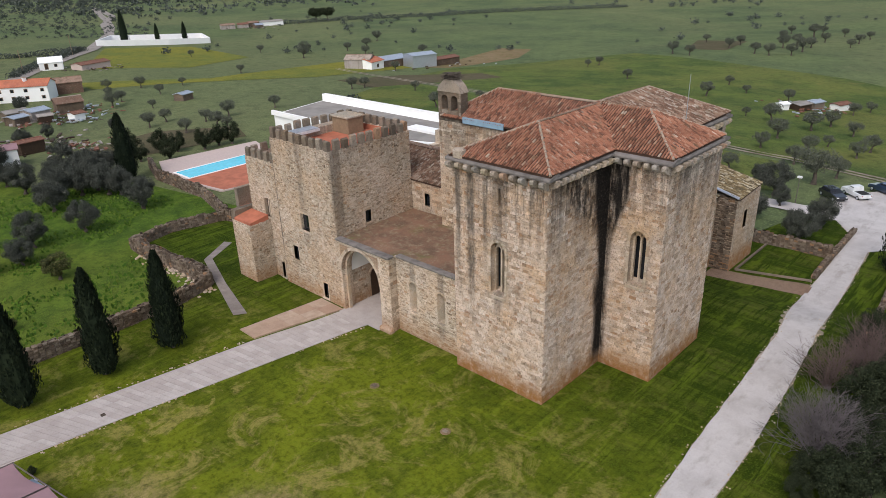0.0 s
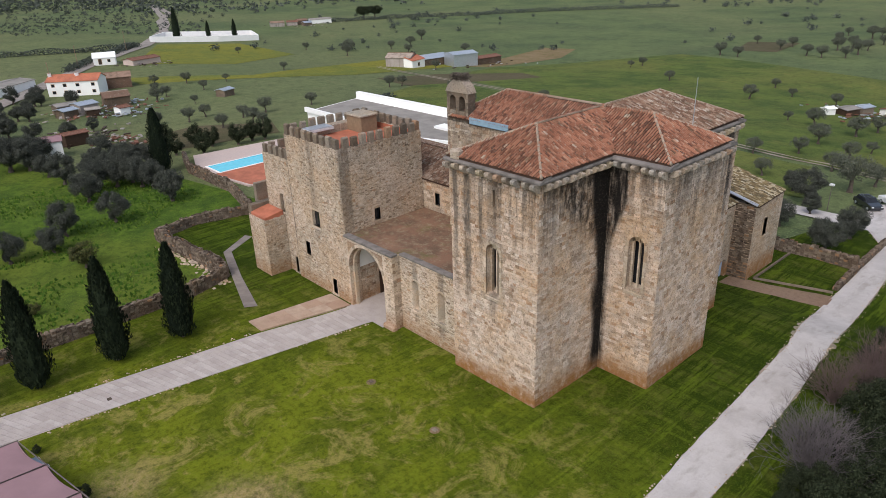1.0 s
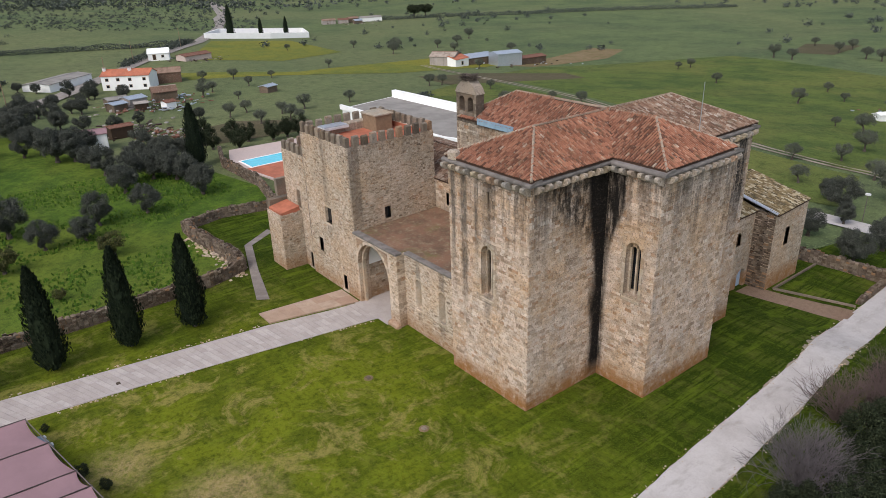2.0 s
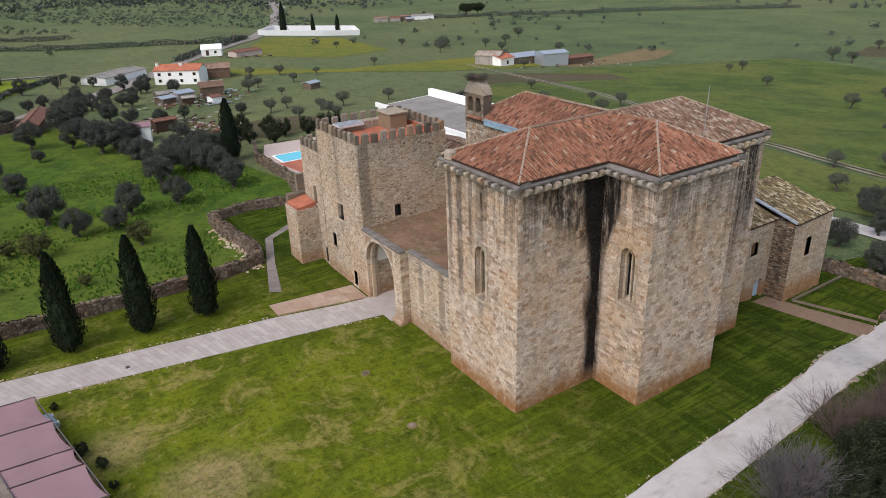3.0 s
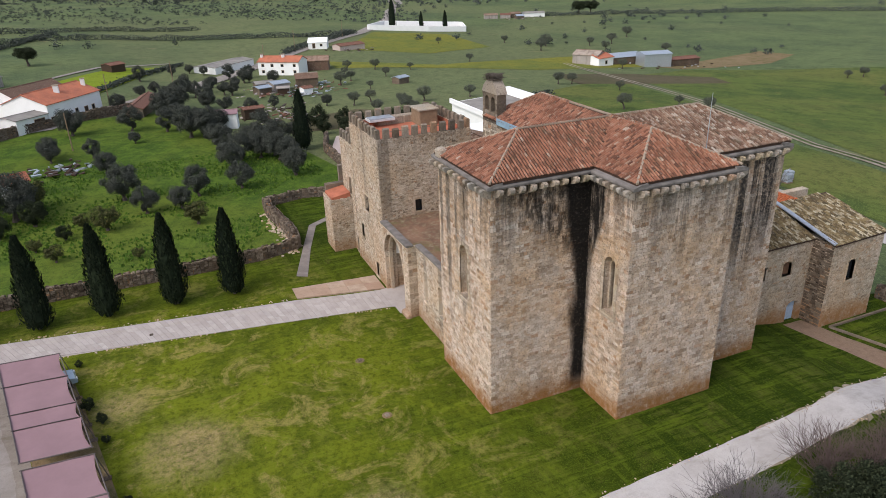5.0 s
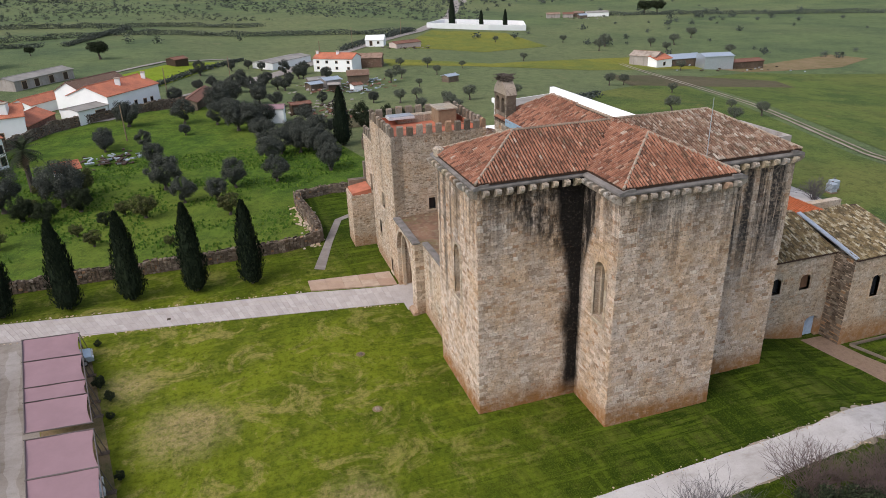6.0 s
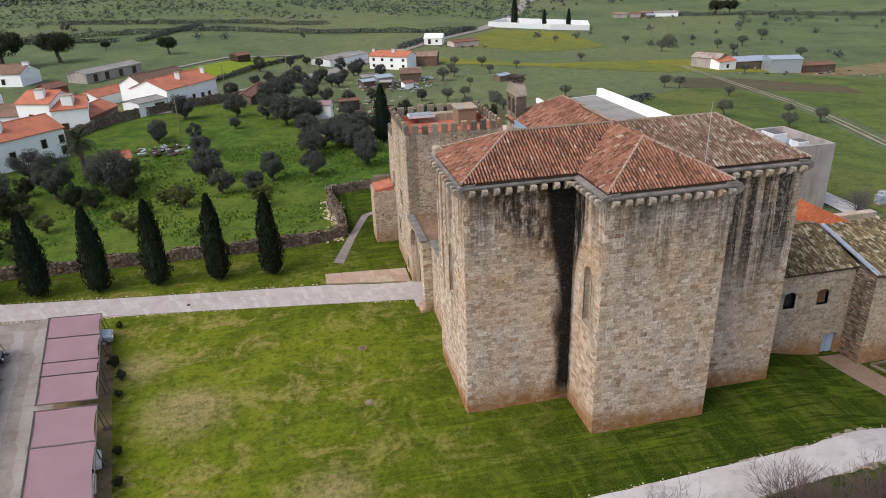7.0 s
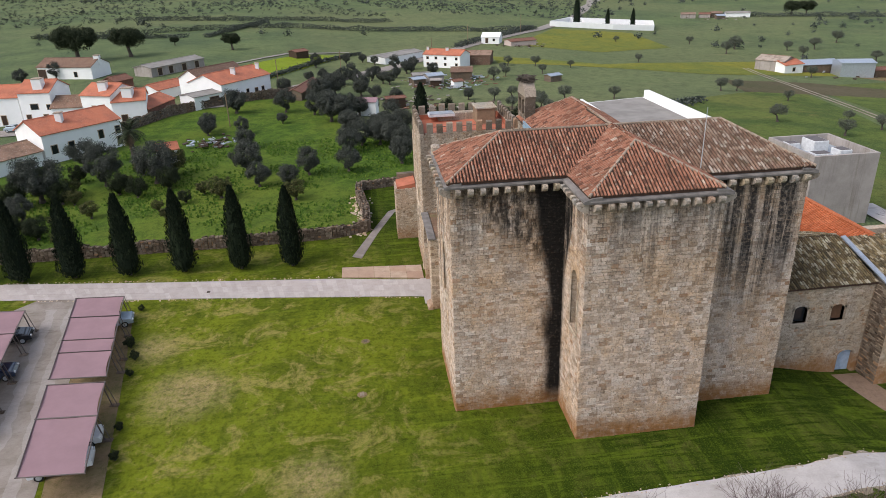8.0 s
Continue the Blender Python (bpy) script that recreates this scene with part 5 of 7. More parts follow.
# ---- field walls ----
def rough_wall(label, line, h, thick, seed, singles=120, mat=None, step=0.42):
    """A dry stone wall that follows the ground: a core and irregular stones on its sides and top."""
    w = thing("stone_wall", label, "wall", kind="structure")
    rng = random.Random(seed)
    core, loose, k = Geo(), Geo(), 0
    meshes = STONES.setdefault(M_FIELDSTONE.name, stone_meshes(M_FIELDSTONE))
    for (xa, ya), (xb, yb) in zip(line, line[1:]):
        a, b = Vector((xa, ya)), Vector((xb, yb))
        L = (b - a).length
        d = (b - a) / L
        n = Vector((-d.y, d.x))
        m = max(1, int(L / step))
        for i in range(m):
            p, q = a.lerp(b, i / m), a.lerp(b, (i + 1) / m)
            z = ground_z(p.x, p.y)
            hh = h * (0.9 + 0.25 * noise.noise((p.x / 2, p.y / 2, seed)))
            core.prism([tuple(p - n * thick / 2.3), tuple(q - n * thick / 2.3), tuple(q + n * thick / 2.3), tuple(p + n * thick / 2.3)], z - .6, z + hh - .12)
            zz = z - 0.1
            while zz < z + hh:
                sh = rng.uniform(.16, .3)
                for side_ in (-1, 1):
                    c = p.lerp(q, rng.uniform(.3, .7)) + n * side_ * (thick / 2.3 - .05)
                    wd = step * rng.uniform(.75, 1.05)
                    mt = Matrix(((d.x * wd, n.x * side_ * .14, 0, c.x), (d.y * wd, n.y * side_ * .14, 0, c.y), (0, 0, sh, zz + sh / 2), (0, 0, 0, 1)))
                    me = meshes[rng.randrange(4)]
                    if k < singles:
                        ob = new("stone", me)
                        ob.parent = w
                        ob.matrix_basis = mt
                        k += 1
                    else:
                        loose.add([tuple(mt @ v.co) for v in me.vertices], [tuple(f.vertices) for f in me.polygons])
                zz += sh
            for r in range(2):
                c = p.lerp(q, rng.random()) + n * rng.uniform(-.2, .2) * thick
                s = rng.uniform(.12, .26)
                loose.soft(c.x - s, c.x + s, c.y - s * .8, c.y + s * .8, z + hh - .2, z + hh + rng.uniform(-.02, .14), .05)
    part("core", core, M_FIELDSTONE, w)
    part("stonework", loose, mat or M_FIELDSTONE, w, kind="stuff")
    return w


rough_wall("old dry stone wall between lawn and meadow", [(-60.9, -32), (-60.9, 6), (-60.8, 16), (-61.2, 25), (-62.6, 29.3)], 1.5, 0.6, 1, 200)
rough_wall("ruined curving dry stone wall", [(-62.6, 29.3), (-68.5, 29.3), (-75.0, 28.4), (-79.2, 28.6)], 1.7, 0.9, 2, 100)
rough_wall("dry stone wall beside the castle lawn", [(-79.2, 28.6), (-80.6, 34), (-79.0, 41.0), (-70, 42)], 1.4, 0.6, 3, 60)
rough_wall("long stone wall below the pool terrace", [(-79.0, 41.0), (-90, 43.5), (-104, 43.5), (-112, 46)], 1.8, 0.5, 4, 0)
rough_wall("stone wall of the side garden", [(-26.0, 79.3), (-21, 79.8), (-16.9, 79.6)], 1.5, 0.5, 5, 60)
rough_wall("low stone kerb wall by the drive", [(-16.7, 73.0), (-16.9, 80), (-17.2, 90)], 0.6, 0.4, 6, 0)
rough_wall("low ruined wall beside the drive", [(-9.0, 60.5), (-9.4, 66), (-10, 74), (-11, 86)], 0.8, 0.4, 7, 0)
rough_wall("field wall below the village houses", [(-112, -25), (-128, -20), (-143, -13.5), (-154, 0), (-166, 16.5)], 2.2, 0.5, 8, 0)
g = Geo()
for x0, y0, x1, y1 in ((-23.7, 70.0, -16.6, 72.2), (-23.7, 70.0, -23.7, 79.0)):
    g.tube((x0, y0, ground_z(x0, y0) + .15), (x1, y1, ground_z(x1, y1) + .15), .14, .14, 4)
tagged(part("garden_kerb", g, M_FIELDSTONE), "low stone kerb edging the side garden", "kerb", kind="structure")


# ---- pavings of single slabs ----
def slabs(name, label, quad, nu, nv, mat, thick=0.05, lift=0.05, gap=0.012, jitter=0.1, seed=1, singles=300):
    a, b, c, d = [Vector((*q, 0)) for q in quad]
    base = thing(name, label, "paving", kind="structure")
    rng = random.Random(seed)
    g, k = Geo(), 0
    for i in range(nu):
        for j in range(nv):
            def at(u, v):
                p = a.lerp(b, u).lerp(d.lerp(c, u), v)
                return (p.x, p.y)
            eu, ev = gap / ((b - a).length / nu), gap / ((d - a).length / nv)
            q = [at((i + eu) / nu, (j + ev) / nv), at((i + 1 - eu) / nu, (j + ev) / nv), at((i + 1 - eu) / nu, (j + 1 - ev) / nv), at((i + eu) / nu, (j + 1 - ev) / nv)]
            z = ground_z(*q[0]) + lift + rng.uniform(0, .012)
            if k < singles:
                part("slab", Geo().prism(q, z - thick, z), mat, base)
                k += 1
            else:
                g.prism(q, z - thick, z)
    if g.f:
        part("slabs", g, mat, base, kind="stuff")
    return base


slabs("paving", "large pinkish concrete paving bays of the approach", [(-54.7, -10.5), (-47.5, 34.85), (-43.55, 34.85), (-50.45, -7.8)], 84, 3, M_PAVER, lift=0.085, seed=2, singles=252)
slabs("ramp_paving", "ochre stone ramp along the castle wall", [(-51.9, 26.3), (-51.0, 35.0), (-47.6, 35.0), (-49.5, 26.3)], 5, 2, M_RAMP, thick=.2, lift=0.16, seed=3)
slabs("garden_path", "narrow grey slab path", [(-54.9, 27.4), (-61.9, 29.7), (-61.6, 30.6), (-54.2, 28.5)], 14, 1, M_DARKPAVER, lift=.07, seed=4)
slabs("garden_path", "narrow grey slab path", [(-61.9, 29.7), (-69.2, 32.2), (-68.7, 33.0), (-61.6, 30.6)], 14, 1, M_DARKPAVER, lift=.07, seed=5)
slabs("garden_path", "narrow grey slab path", [(-69.2, 32.2), (-72.2, 36.5), (-71.2, 37.0), (-68.7, 33.0)], 8, 1, M_DARKPAVER, lift=.07, seed=6)


# ---- car ports and cars ----
def car_port(x0, x1, line, label):
    """Steel frame with a sagging cloth over one bay; line gives y of the near and far edge for a given x."""
    c = thing("car_port", label, "car port", "shade cloth car ports")
    nu, nv = 8, 8
    g = Geo()
    for side_ in (0.0, -0.02):
        for i in range(nu + 1):
            for j in range(nv + 1):
                u, v = i / nu, j / nv
                x = x0 + (x1 - x0) * u
                ya, yb = line(x)
                sag = -0.16 * math.sin(math.pi * u) + 0.03 * math.sin(9 * v + x)
                wob = -0.22 * math.sin(math.pi * u) ** .8 * (v ** 6)
                g.v.append((x, ya + (yb - ya) * v + wob, 2.42 - 0.18 * v + sag * (0.3 + 0.7 * v) + side_))
    w = (nu + 1) * (nv + 1)
    for i in range(nu):
        for j in range(nv):
            k = i * (nv + 1) + j
            g.f.append((k, k + 1, k + nv + 2, k + nv + 1))
            g.f.append((w + k, w + k + nv + 1, w + k + nv + 2, w + k + 1))
    part("canopy", g, M_CANOPY, c, "mauve shade cloth", smooth=True)
    for x in (x0, x1):
        ya, yb = line(x)
        part("rafter", Geo().tube((x, ya - .08, 2.46), (x, yb + .08, 2.27), .045, .045, 6), M_STEEL, c)
    for k in (0, 1):
        part("beam", Geo().tube((x0, line(x0)[k], 2.45 - .2 * k), (x1, line(x1)[k], 2.45 - .2 * k), .045, .045, 6), M_STEEL, c)
    ya, yb = line(x0)
    part("post", Geo().tube((x0, yb + .1, 0), (x0, yb - .3, 2.28), .05, .05, 8), M_STEEL, c)
    part("brace", Geo().tube((x0, yb + .5, 0), (x0, yb, 2.2), .03, .03, 6), M_STEEL, c)
    part("footing", Geo().soft(x0 - .22, x0 + .22, yb - .1, yb + .6, -.05, .12, .03), M_FIELDSTONE, c)


near_line = lambda x: (1.34 + (x + 44.12) * 0.213, 5.55 + (x + 45.0) * 0.2)
CAR_PORTS = "mauve shade cloth car port on steel posts"
for a, b in ((-44.6, -40.6), (-40.6, -36.4), (-36.4, -34.3), (-34.3, -30.3), (-29.5, -25.15), (-25.1, -18.95)):
    car_port(a, b, near_line, CAR_PORTS)
far_line = lambda x: (-7.0 + (x + 43.2) * .213, -2.9 + (x + 43.2) * .213)
for a, b in ((-43.2, -38.8), (-38.8, -34.2), (-34.2, -30.0), (-30.0, -26.0)):
    car_port(a, b, far_line, CAR_PORTS)


def car(name, label, paint, m, long=4.1, pickup=False):
    """A parked car built round its own origin: nose to +x."""
    c = thing(name, label, "car", "parked cars")
    h, w = long / 2, 0.84
    prof = [(-h, .45), (-h + .05, .85), (-h + .45, .95), (-h + .75, 1.42), (.25, 1.45), (.95, .98), (h - .15, .82), (h, .6), (h - .02, .35), (-h + .05, .3)]
    if pickup:
        prof = [(-h, .5), (-h, .95), (-.35, .95), (-.3, 1.6), (.55, 1.6), (1.0, 1.05), (h - .1, .95), (h, .65), (h - .02, .38), (-h + .05, .38)]
    n = len(prof)
    g = Geo()
    rows = ((-w, .0), (-w + .08, 1.0), (w - .08, 1.0), (w, .0))
    for y, k in rows:
        for x, z in prof:
            tuck = 0.12 if z > 1.1 else 0.0
            yy = (abs(y) - tuck) * (1 if y > 0 else -1)
            g.v.append((x * (0.985 if k == 0 else 1), yy, z - (0.05 if k == 0 and z > .6 else 0)))
    for r in range(3):
        g.f += [(r * n + i, r * n + (i + 1) % n, (r + 1) * n + (i + 1) % n, (r + 1) * n + i) for i in range(n)]
    g.f += [tuple(range(n - 1, -1, -1)), tuple(range(3 * n, 4 * n))]
    part("body", g, paint, c, smooth=False)
    if pickup:
        part("windscreen", Geo().add([(.58, -.66, 1.54), (1.0, -.74, 1.09), (1.0, .74, 1.09), (.58, .66, 1.54)], [(0, 1, 2, 3)]), M_GLASS, c)
        part("load_bed", Geo().box(-h + .12, -.45, -.68, .68, .75, .965), M_RUBBER, c)
        for s in (-1, 1):
            part("side_window", Geo().box(-.2, .5, s * .74 - .01, s * .74 + .01, 1.1, 1.5), M_GLASS, c)
    else:
        part("windscreen", Geo().add([(.32, -.6, 1.44), (.96, -.7, 1.01), (.96, .7, 1.01), (.32, .6, 1.44)], [(0, 1, 2, 3)]), M_GLASS, c)
        part("rear_window", Geo().add([(-h + .44, -.68, .98), (-h + .72, -.6, 1.4), (-h + .72, .6, 1.4), (-h + .44, .68, .98)], [(3, 2, 1, 0)]), M_GLASS, c)
        for s in (-1, 1):
            part("side_window", Geo().add([(-h + .7, s * .80, 1.0), (.75, s * .80, 1.0), (.2, s * .735, 1.38), (-h + .85, s * .735, 1.38)], [(0, 1, 2, 3)]), M_GLASS, c)
    for s in (-1, 1):
        part("headlight", Geo().soft(h - .12, h + .01, s * .62 - .15, s * .62 + .15, .62, .75, .03), M_WHITESTEEL, c)
        part("tail_light", Geo().soft(-h - .01, -h + .08, s * .68 - .1, s * .68 + .1, .68, .85, .03), M_REDLIGHT, c)
        part("mirror", Geo().soft(.55, .7, s * .92 - .09, s * .92 + .09, .98, 1.12, .03), paint, c)
        for x in (-h + .75, h - .8):
            wh = part("wheel", Geo().tube((x, s * .66, .31), (x, s * .85, .31), .31, .31, 14), M_RUBBER, c)
            part("rim", Geo().tube((x, s * .84, .31), (x, s * .865, .31), .2, .2, 10), M_ZINC, wh)
    c.matrix_basis = m
    for ch in c.children:
        ch.matrix_parent_inverse = Matrix()
    return c


M_REDLIGHT = gloss("red_lamp_glass", (0.35, 0.02, 0.02), 0.2)
P_SILVER = gloss("silver_blue_paint", (0.42, 0.50, 0.57), 0.25, 0.8, metal=0.3)
P_BLACK = gloss("black_paint", (0.015, 0.017, 0.022), 0.2, 0.8)
P_WHITE = gloss("white_car_paint", (0.75, 0.76, 0.77), 0.3, 0.6)
P_BLUE = gloss("dark_blue_paint", (0.02, 0.035, 0.07), 0.2, 0.8)
car("car", "silver blue hatchback under a shade cloth", P_SILVER, pose(-42.87, 4.59, .07, 0, 0, 102))
car("car", "white small car under a shade cloth", P_WHITE, pose(-24.87, 7.49, .07, 0, 0, 102))
car("car", "white small car under a shade cloth", P_WHITE, pose(-22.4, 7.69, .07, 0, 0, 102))
car("car", "black car under a shade cloth", P_BLACK, pose(-41.37, -4.01, .07, 0, 0, 102))
car("car", "dark blue car under a shade cloth", P_BLUE, pose(-35.07, -2.71, .07, 0, 0, 102))
for nm, lb, pt, x, y, r, pk in (("car", "dark parked car on the gravel", P_BLACK, -23.2, 102.6, -42, False), ("pickup", "white pickup with open load bed", P_WHITE, -21.0, 105.5, 140, True), ("car", "dark blue van on the gravel", P_BLUE, -18.6, 110.6, 150, False)):
    car(nm, lb, pt, pose(x, y, ground_z(x, y) + .1, 0, 0, r), 4.3, pk)


# ---- plants ----
def leaf_cloud(rng, clumps, per, size, flat=0.0, up=0.0):
    """Many small leaf blades set round clump centres. A clump is (centre, radius)."""
    g = Geo()
    for c, r in clumps:
        for _ in range(per):
            d = Vector((rng.gauss(0, 1), rng.gauss(0, 1), rng.gauss(0, 1)))
            d.normalize()
            p = Vector(c) + d * r * rng.uniform(0.55, 1.05)
            a = Vector((rng.gauss(0, 1), rng.gauss(0, 1), rng.gauss(0, 1) + up)).normalized()
            b = (a.cross(d + Vector((.01, .02, .03)))).normalized()
            s = size * rng.uniform(.6, 1.3)
            a, b = a * s, b * s * 0.55
            g.add([tuple(p - a), tuple(p + b * .9), tuple(p + a), tuple(p - b)], [(0, 1, 2, 3)])
    return g


def limb_path(g, rng, a, direction, length, r, depth, spread, ends):
    """A branch in bent stretches that forks."""
    p, d = Vector(a), Vector(direction).normalized()
    n = 3
    for i in range(n):
        q = p + d * (length / n)
        g.tube(p, q, r * (1 - .25 * i / n), r * (1 - .25 * (i + 1) / n), 6 if r > .05 else 4)
        p = q
        d = (d + Vector((rng.gauss(0, .18), rng.gauss(0, .18), rng.gauss(0, .12)))).normalized()
    if depth == 0:
        ends.append(p)
        return
    for k in range(rng.choice((2, 3))):
        e2 = (d + Vector((rng.gauss(0, spread), rng.gauss(0, spread), rng.gauss(0.15, spread * .6)))).normalized()
        limb_path(g, rng, p, e2, length * rng.uniform(.6, .85), r * .62, depth - 1, spread, ends)


def tree_kind(name, label, category, leaf, seed, trunk_h=.28, wide=1.0, tall=1.0, clumps=22, per=75, size=.055, group=""):
    """A tree one metre across the crown, to be scaled: forked trunk, limbs and an uneven crown."""
    rng = random.Random(seed)
    t = thing(name, label, category, group)
    g, ends = Geo(), []
    g.tube((0, 0, -.06), (0, 0, .05), .075, .055, 8)
    limb_path(g, rng, (0, 0, .04), (rng.gauss(0, .1), rng.gauss(0, .1), 1), trunk_h, .05, 2, .55, ends)
    part("trunk", g, M_BARK, t)
    cl = []
    for i in range(clumps):
        d = Vector((rng.gauss(0, 1), rng.gauss(0, 1), rng.gauss(0, 1))).normalized() * rng.uniform(.45, 1.0) ** .6 * .38
        cl.append(((d.x * wide, d.y * wide, trunk_h + .42 * tall + d.z * tall * (1.0 if d.z > 0 else .75)), rng.uniform(.08, .14)))
    cl += [((q.x * .6, q.y * .6, min(q.z, trunk_h + .6 * tall)), .1) for q in ends[:6]]
    part("crown", leaf_cloud(rng, cl, per, size), leaf, t)
    return t


OLIVE_LABEL = "grey-green olive tree with a ragged crown"
olives = [tree_kind("olive_tree", OLIVE_LABEL, "tree", M_OLIVE, 100 + k, .1, 1.0, .9 + .08 * (k % 3), 64, 300, .0135, "olive trees") for k in range(4)]
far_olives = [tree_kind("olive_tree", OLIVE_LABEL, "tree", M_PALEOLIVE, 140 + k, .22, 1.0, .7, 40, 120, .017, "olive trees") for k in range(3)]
oak = tree_kind("holm_oak", "broad dark holm oak standing in pasture", "tree", M_OAK, 160, .24, 1.15, .6, 60, 260, .016)
bush = tree_kind("bush", "low olive-brown bush in the meadow", "bush", M_BUSH, 170, .08, 1.0, .9, 34, 190, .02)
hedge_bush = tree_kind("dark_shrub", "dense dark evergreen shrub", "bush", M_OAK, 171, .06, 1.0, 1.0, 44, 230, .018)
thicket = tree_kind("dark_shrub", "dense dark evergreen shrub by the drive", "bush", M_OAK, 172, .06, 1.0, .95, 70, 170, .016)
ALL_KINDS = [thicket, *olives, *far_olives, oak, bush, hedge_bush]
USED = set()


def plant(kind, x, y, w, seed=0, sink=0.0, squash=1.0):
    rng = random.Random(int(x * 13 + y * 7) + seed)
    m = pose(x, y, ground_z(x, y) - sink, 0, 0, rng.uniform(0, 360))
    t = copy_thing(kind, m) if kind.name in USED else kind
    USED.add(kind.name)
    t.matrix_basis = m
    s = w * rng.uniform(.95, 1.1)
    t.scale = (s, s, s * squash)
    return t


MEADOW_OLIVES = [(-141.3, 1.3, 6.5), (-120.5, -1.0, 4.0), (-120.4, 5.7, 3.4), (-108.3, 8.1, 4.6), (-92.1, 10.6, 6.3), (-84.5, 13.4, 4.6), (-88.8, 20.6, 4.4), (-84.3, 17.9, 3.8), (-128.6, 12.8, 3.0), (-140.6, 12.4, 5.8), (-136.9, 19.0, 5.0), (-153.0, 19.6, 6.9), (-128.7, 23.0, 7.2), (-131.9, 27.1, 6.1), (-113.3, 27.2, 5.4), (-133.9, 29.0, 5.0), (-100.9, 27.1, 5.8), (-89.4, 26.9, 4.9), (-105.4, 29.2, 5.1), (-105.3, 32.5, 5.6), (-102.3, 35.2, 5.5), (-92.0, 35.6, 5.5), (-120.4, 35.5, 5.7), (-114.9, 37.0, 5.5), (-115.4, 40.8, 4.4)]
VILLAGE_TREES = [(-123.5, -1.4, 4.3), (-141.9, 1.4, 4.1), (-166.1, 9.9, 4.7), (-83.6, -17.8, 9.0), (-75.2, -17.1, 4.5), (-90.1, -10.7, 7.4), (-89.8, -3.0, 8.2), (-101.6, -17.9, 6.0), (-145.8, 22.2, 4.5), (-181.6, 25.1, 4.8), (-161.9, 29.6, 5.0), (-181.8, 37.9, 4.6), (-203.5, 44.3, 4.8), (-213.4, 15.6, 4.8), (-136.9, 31.9, 4.4), (-181.1, -15.2, 3.6), (-193.7, -66.4, 4.8), (-200.8, -59.8, 4.9), (-163.2, 22.8, 6.6), (-172, 30, 5.0), (-190, 33, 4.6), (-196, 27, 4.4), (-176, 21, 5.2), (-156, 33, 4.6), (-150, 38, 4.2), (-212, 41, 5.0), (-198, 52, 4.4)]
RIGHT_TREES = [(-46.7, 119.4, 3.8), (-41.9, 126.9, 4.0), (-42.8, 138.2, 5.5), (-41.0, 152.8, 5.4), (-39.7, 161.7, 4.9), (-33.4, 154.1, 4.0), (-27.0, 139.5, 4.2), (-27.5, 132.3, 4.0), (-34.9, 130.8, 4.0), (-33.9, 138.9, 3.0), (-33.8, 119.7, 4.3), (-27.5, 108.9, 6.8), (-26.0, 114.9, 4.1), (-33.3, 103.3, 3.8), (-29.8, 98.9, 5.4), (-27.4, 94.2, 3.0), (-28.5, 87.2, 4.4), (-21.3, 82.4, 5.0), (-20.7, 88.6, 4.8), (-55.3, 154.9, 2.8), (-56.0, 184.7, 4.1), (-49.5, 154.3, 5.5), (-38.5, 189.5, 3.3), (-40.3, 181.7, 3.9), (-39.8, 107.7, 3.5)]
FAR_TREES = [(-125.3, 262.7, 5.3), (-117.1, 260.0, 4.3), (-132.4, 309.8, 4.2), (-114.3, 290.3, 4.7), (-114.6, 302.7, 4.3), (-98.8, 276.2, 4.9), (-92.8, 274.2, 4.8), (-96.6, 300.2, 5.8), (-95.5, 313.4, 5.5), (-86.3, 278.8, 4.9), (-86.4, 291.4, 5.6), (-100.3, 351.0, 6.1), (-113.1, 360.0, 4.4), (-107.8, 333.0, 4.7), (-87.9, 306.4, 4.8), (-89.6, 330.3, 4.6), (-89.3, 357.6, 4.3), (-99.4, 360.1, 5.0), (-75.8, 314.9, 3.8), (-76.9, 331.2, 4.5), (-77.6, 351.4, 3.6), (-78.5, 203.0, 2.9), (-68.9, 190.8, 2.4), (-74.3, 177.8, 4.1), (-106.4, 194.0, 3.3), (-133.5, 222.1, 3.5), (-134.6, 216.4, 3.0)]
MID_TREES = [(-140.3, 77.3, 4.1), (-132.0, 62.8, 3.1), (-131.1, 69.2, 3.8), (-140.0, 89.3, 3.1), (-145.6, 61.4, 3.3), (-148.2, 66.4, 3.0), (-139.2, 71.1, 2.9), (-205.7, 86.6, 3.4), (-209.4, 78.2, 3.4), (-261.7, 185.9, 5.9), (-257.7, 206.9, 4.4), (-259.2, 220.2, 5.1), (-180.8, 68.0, 4.1), (-187.2, 72.9, 3.4), (-190.5, 202.1, 3.2), (-134.6, 130.2, 2.8), (-186.0, 170.5, 3.8), (-151.2, 126.4, 3.3)]
MID_TREES_B = [(-246.0, 173.9, 5.5), (-151.6, 122.2, 3.6), (-108.8, 111.7, 3.8), (-96.4, 117.5, 3.7), (-101.2, 128.6, 3.3), (-109.0, 127.1, 2.4), (-198.9, 74.4, 3.0), (-189.5, 84.7, 2.9), (-200.2, 96.8, 2.7), (-128.6, 70.2, 2.8), (-169.2, 73.1, 2.3), (-277.0, 139.9, 3.1), (-239.0, 201.8, 4.6), (-277.7, 242.9, 5.5), (-220.7, 219.1, 4.6), (-214.0, 124.9, 2.9), (-278.8, 174.1, 3.8)]
for i, (x, y, w) in enumerate(MEADOW_OLIVES + VILLAGE_TREES + [(x, y, w * .95) for x, y, w in RIGHT_TREES if y <= 105]):
    plant(olives[i % 4], x, y, w * 0.98, i)
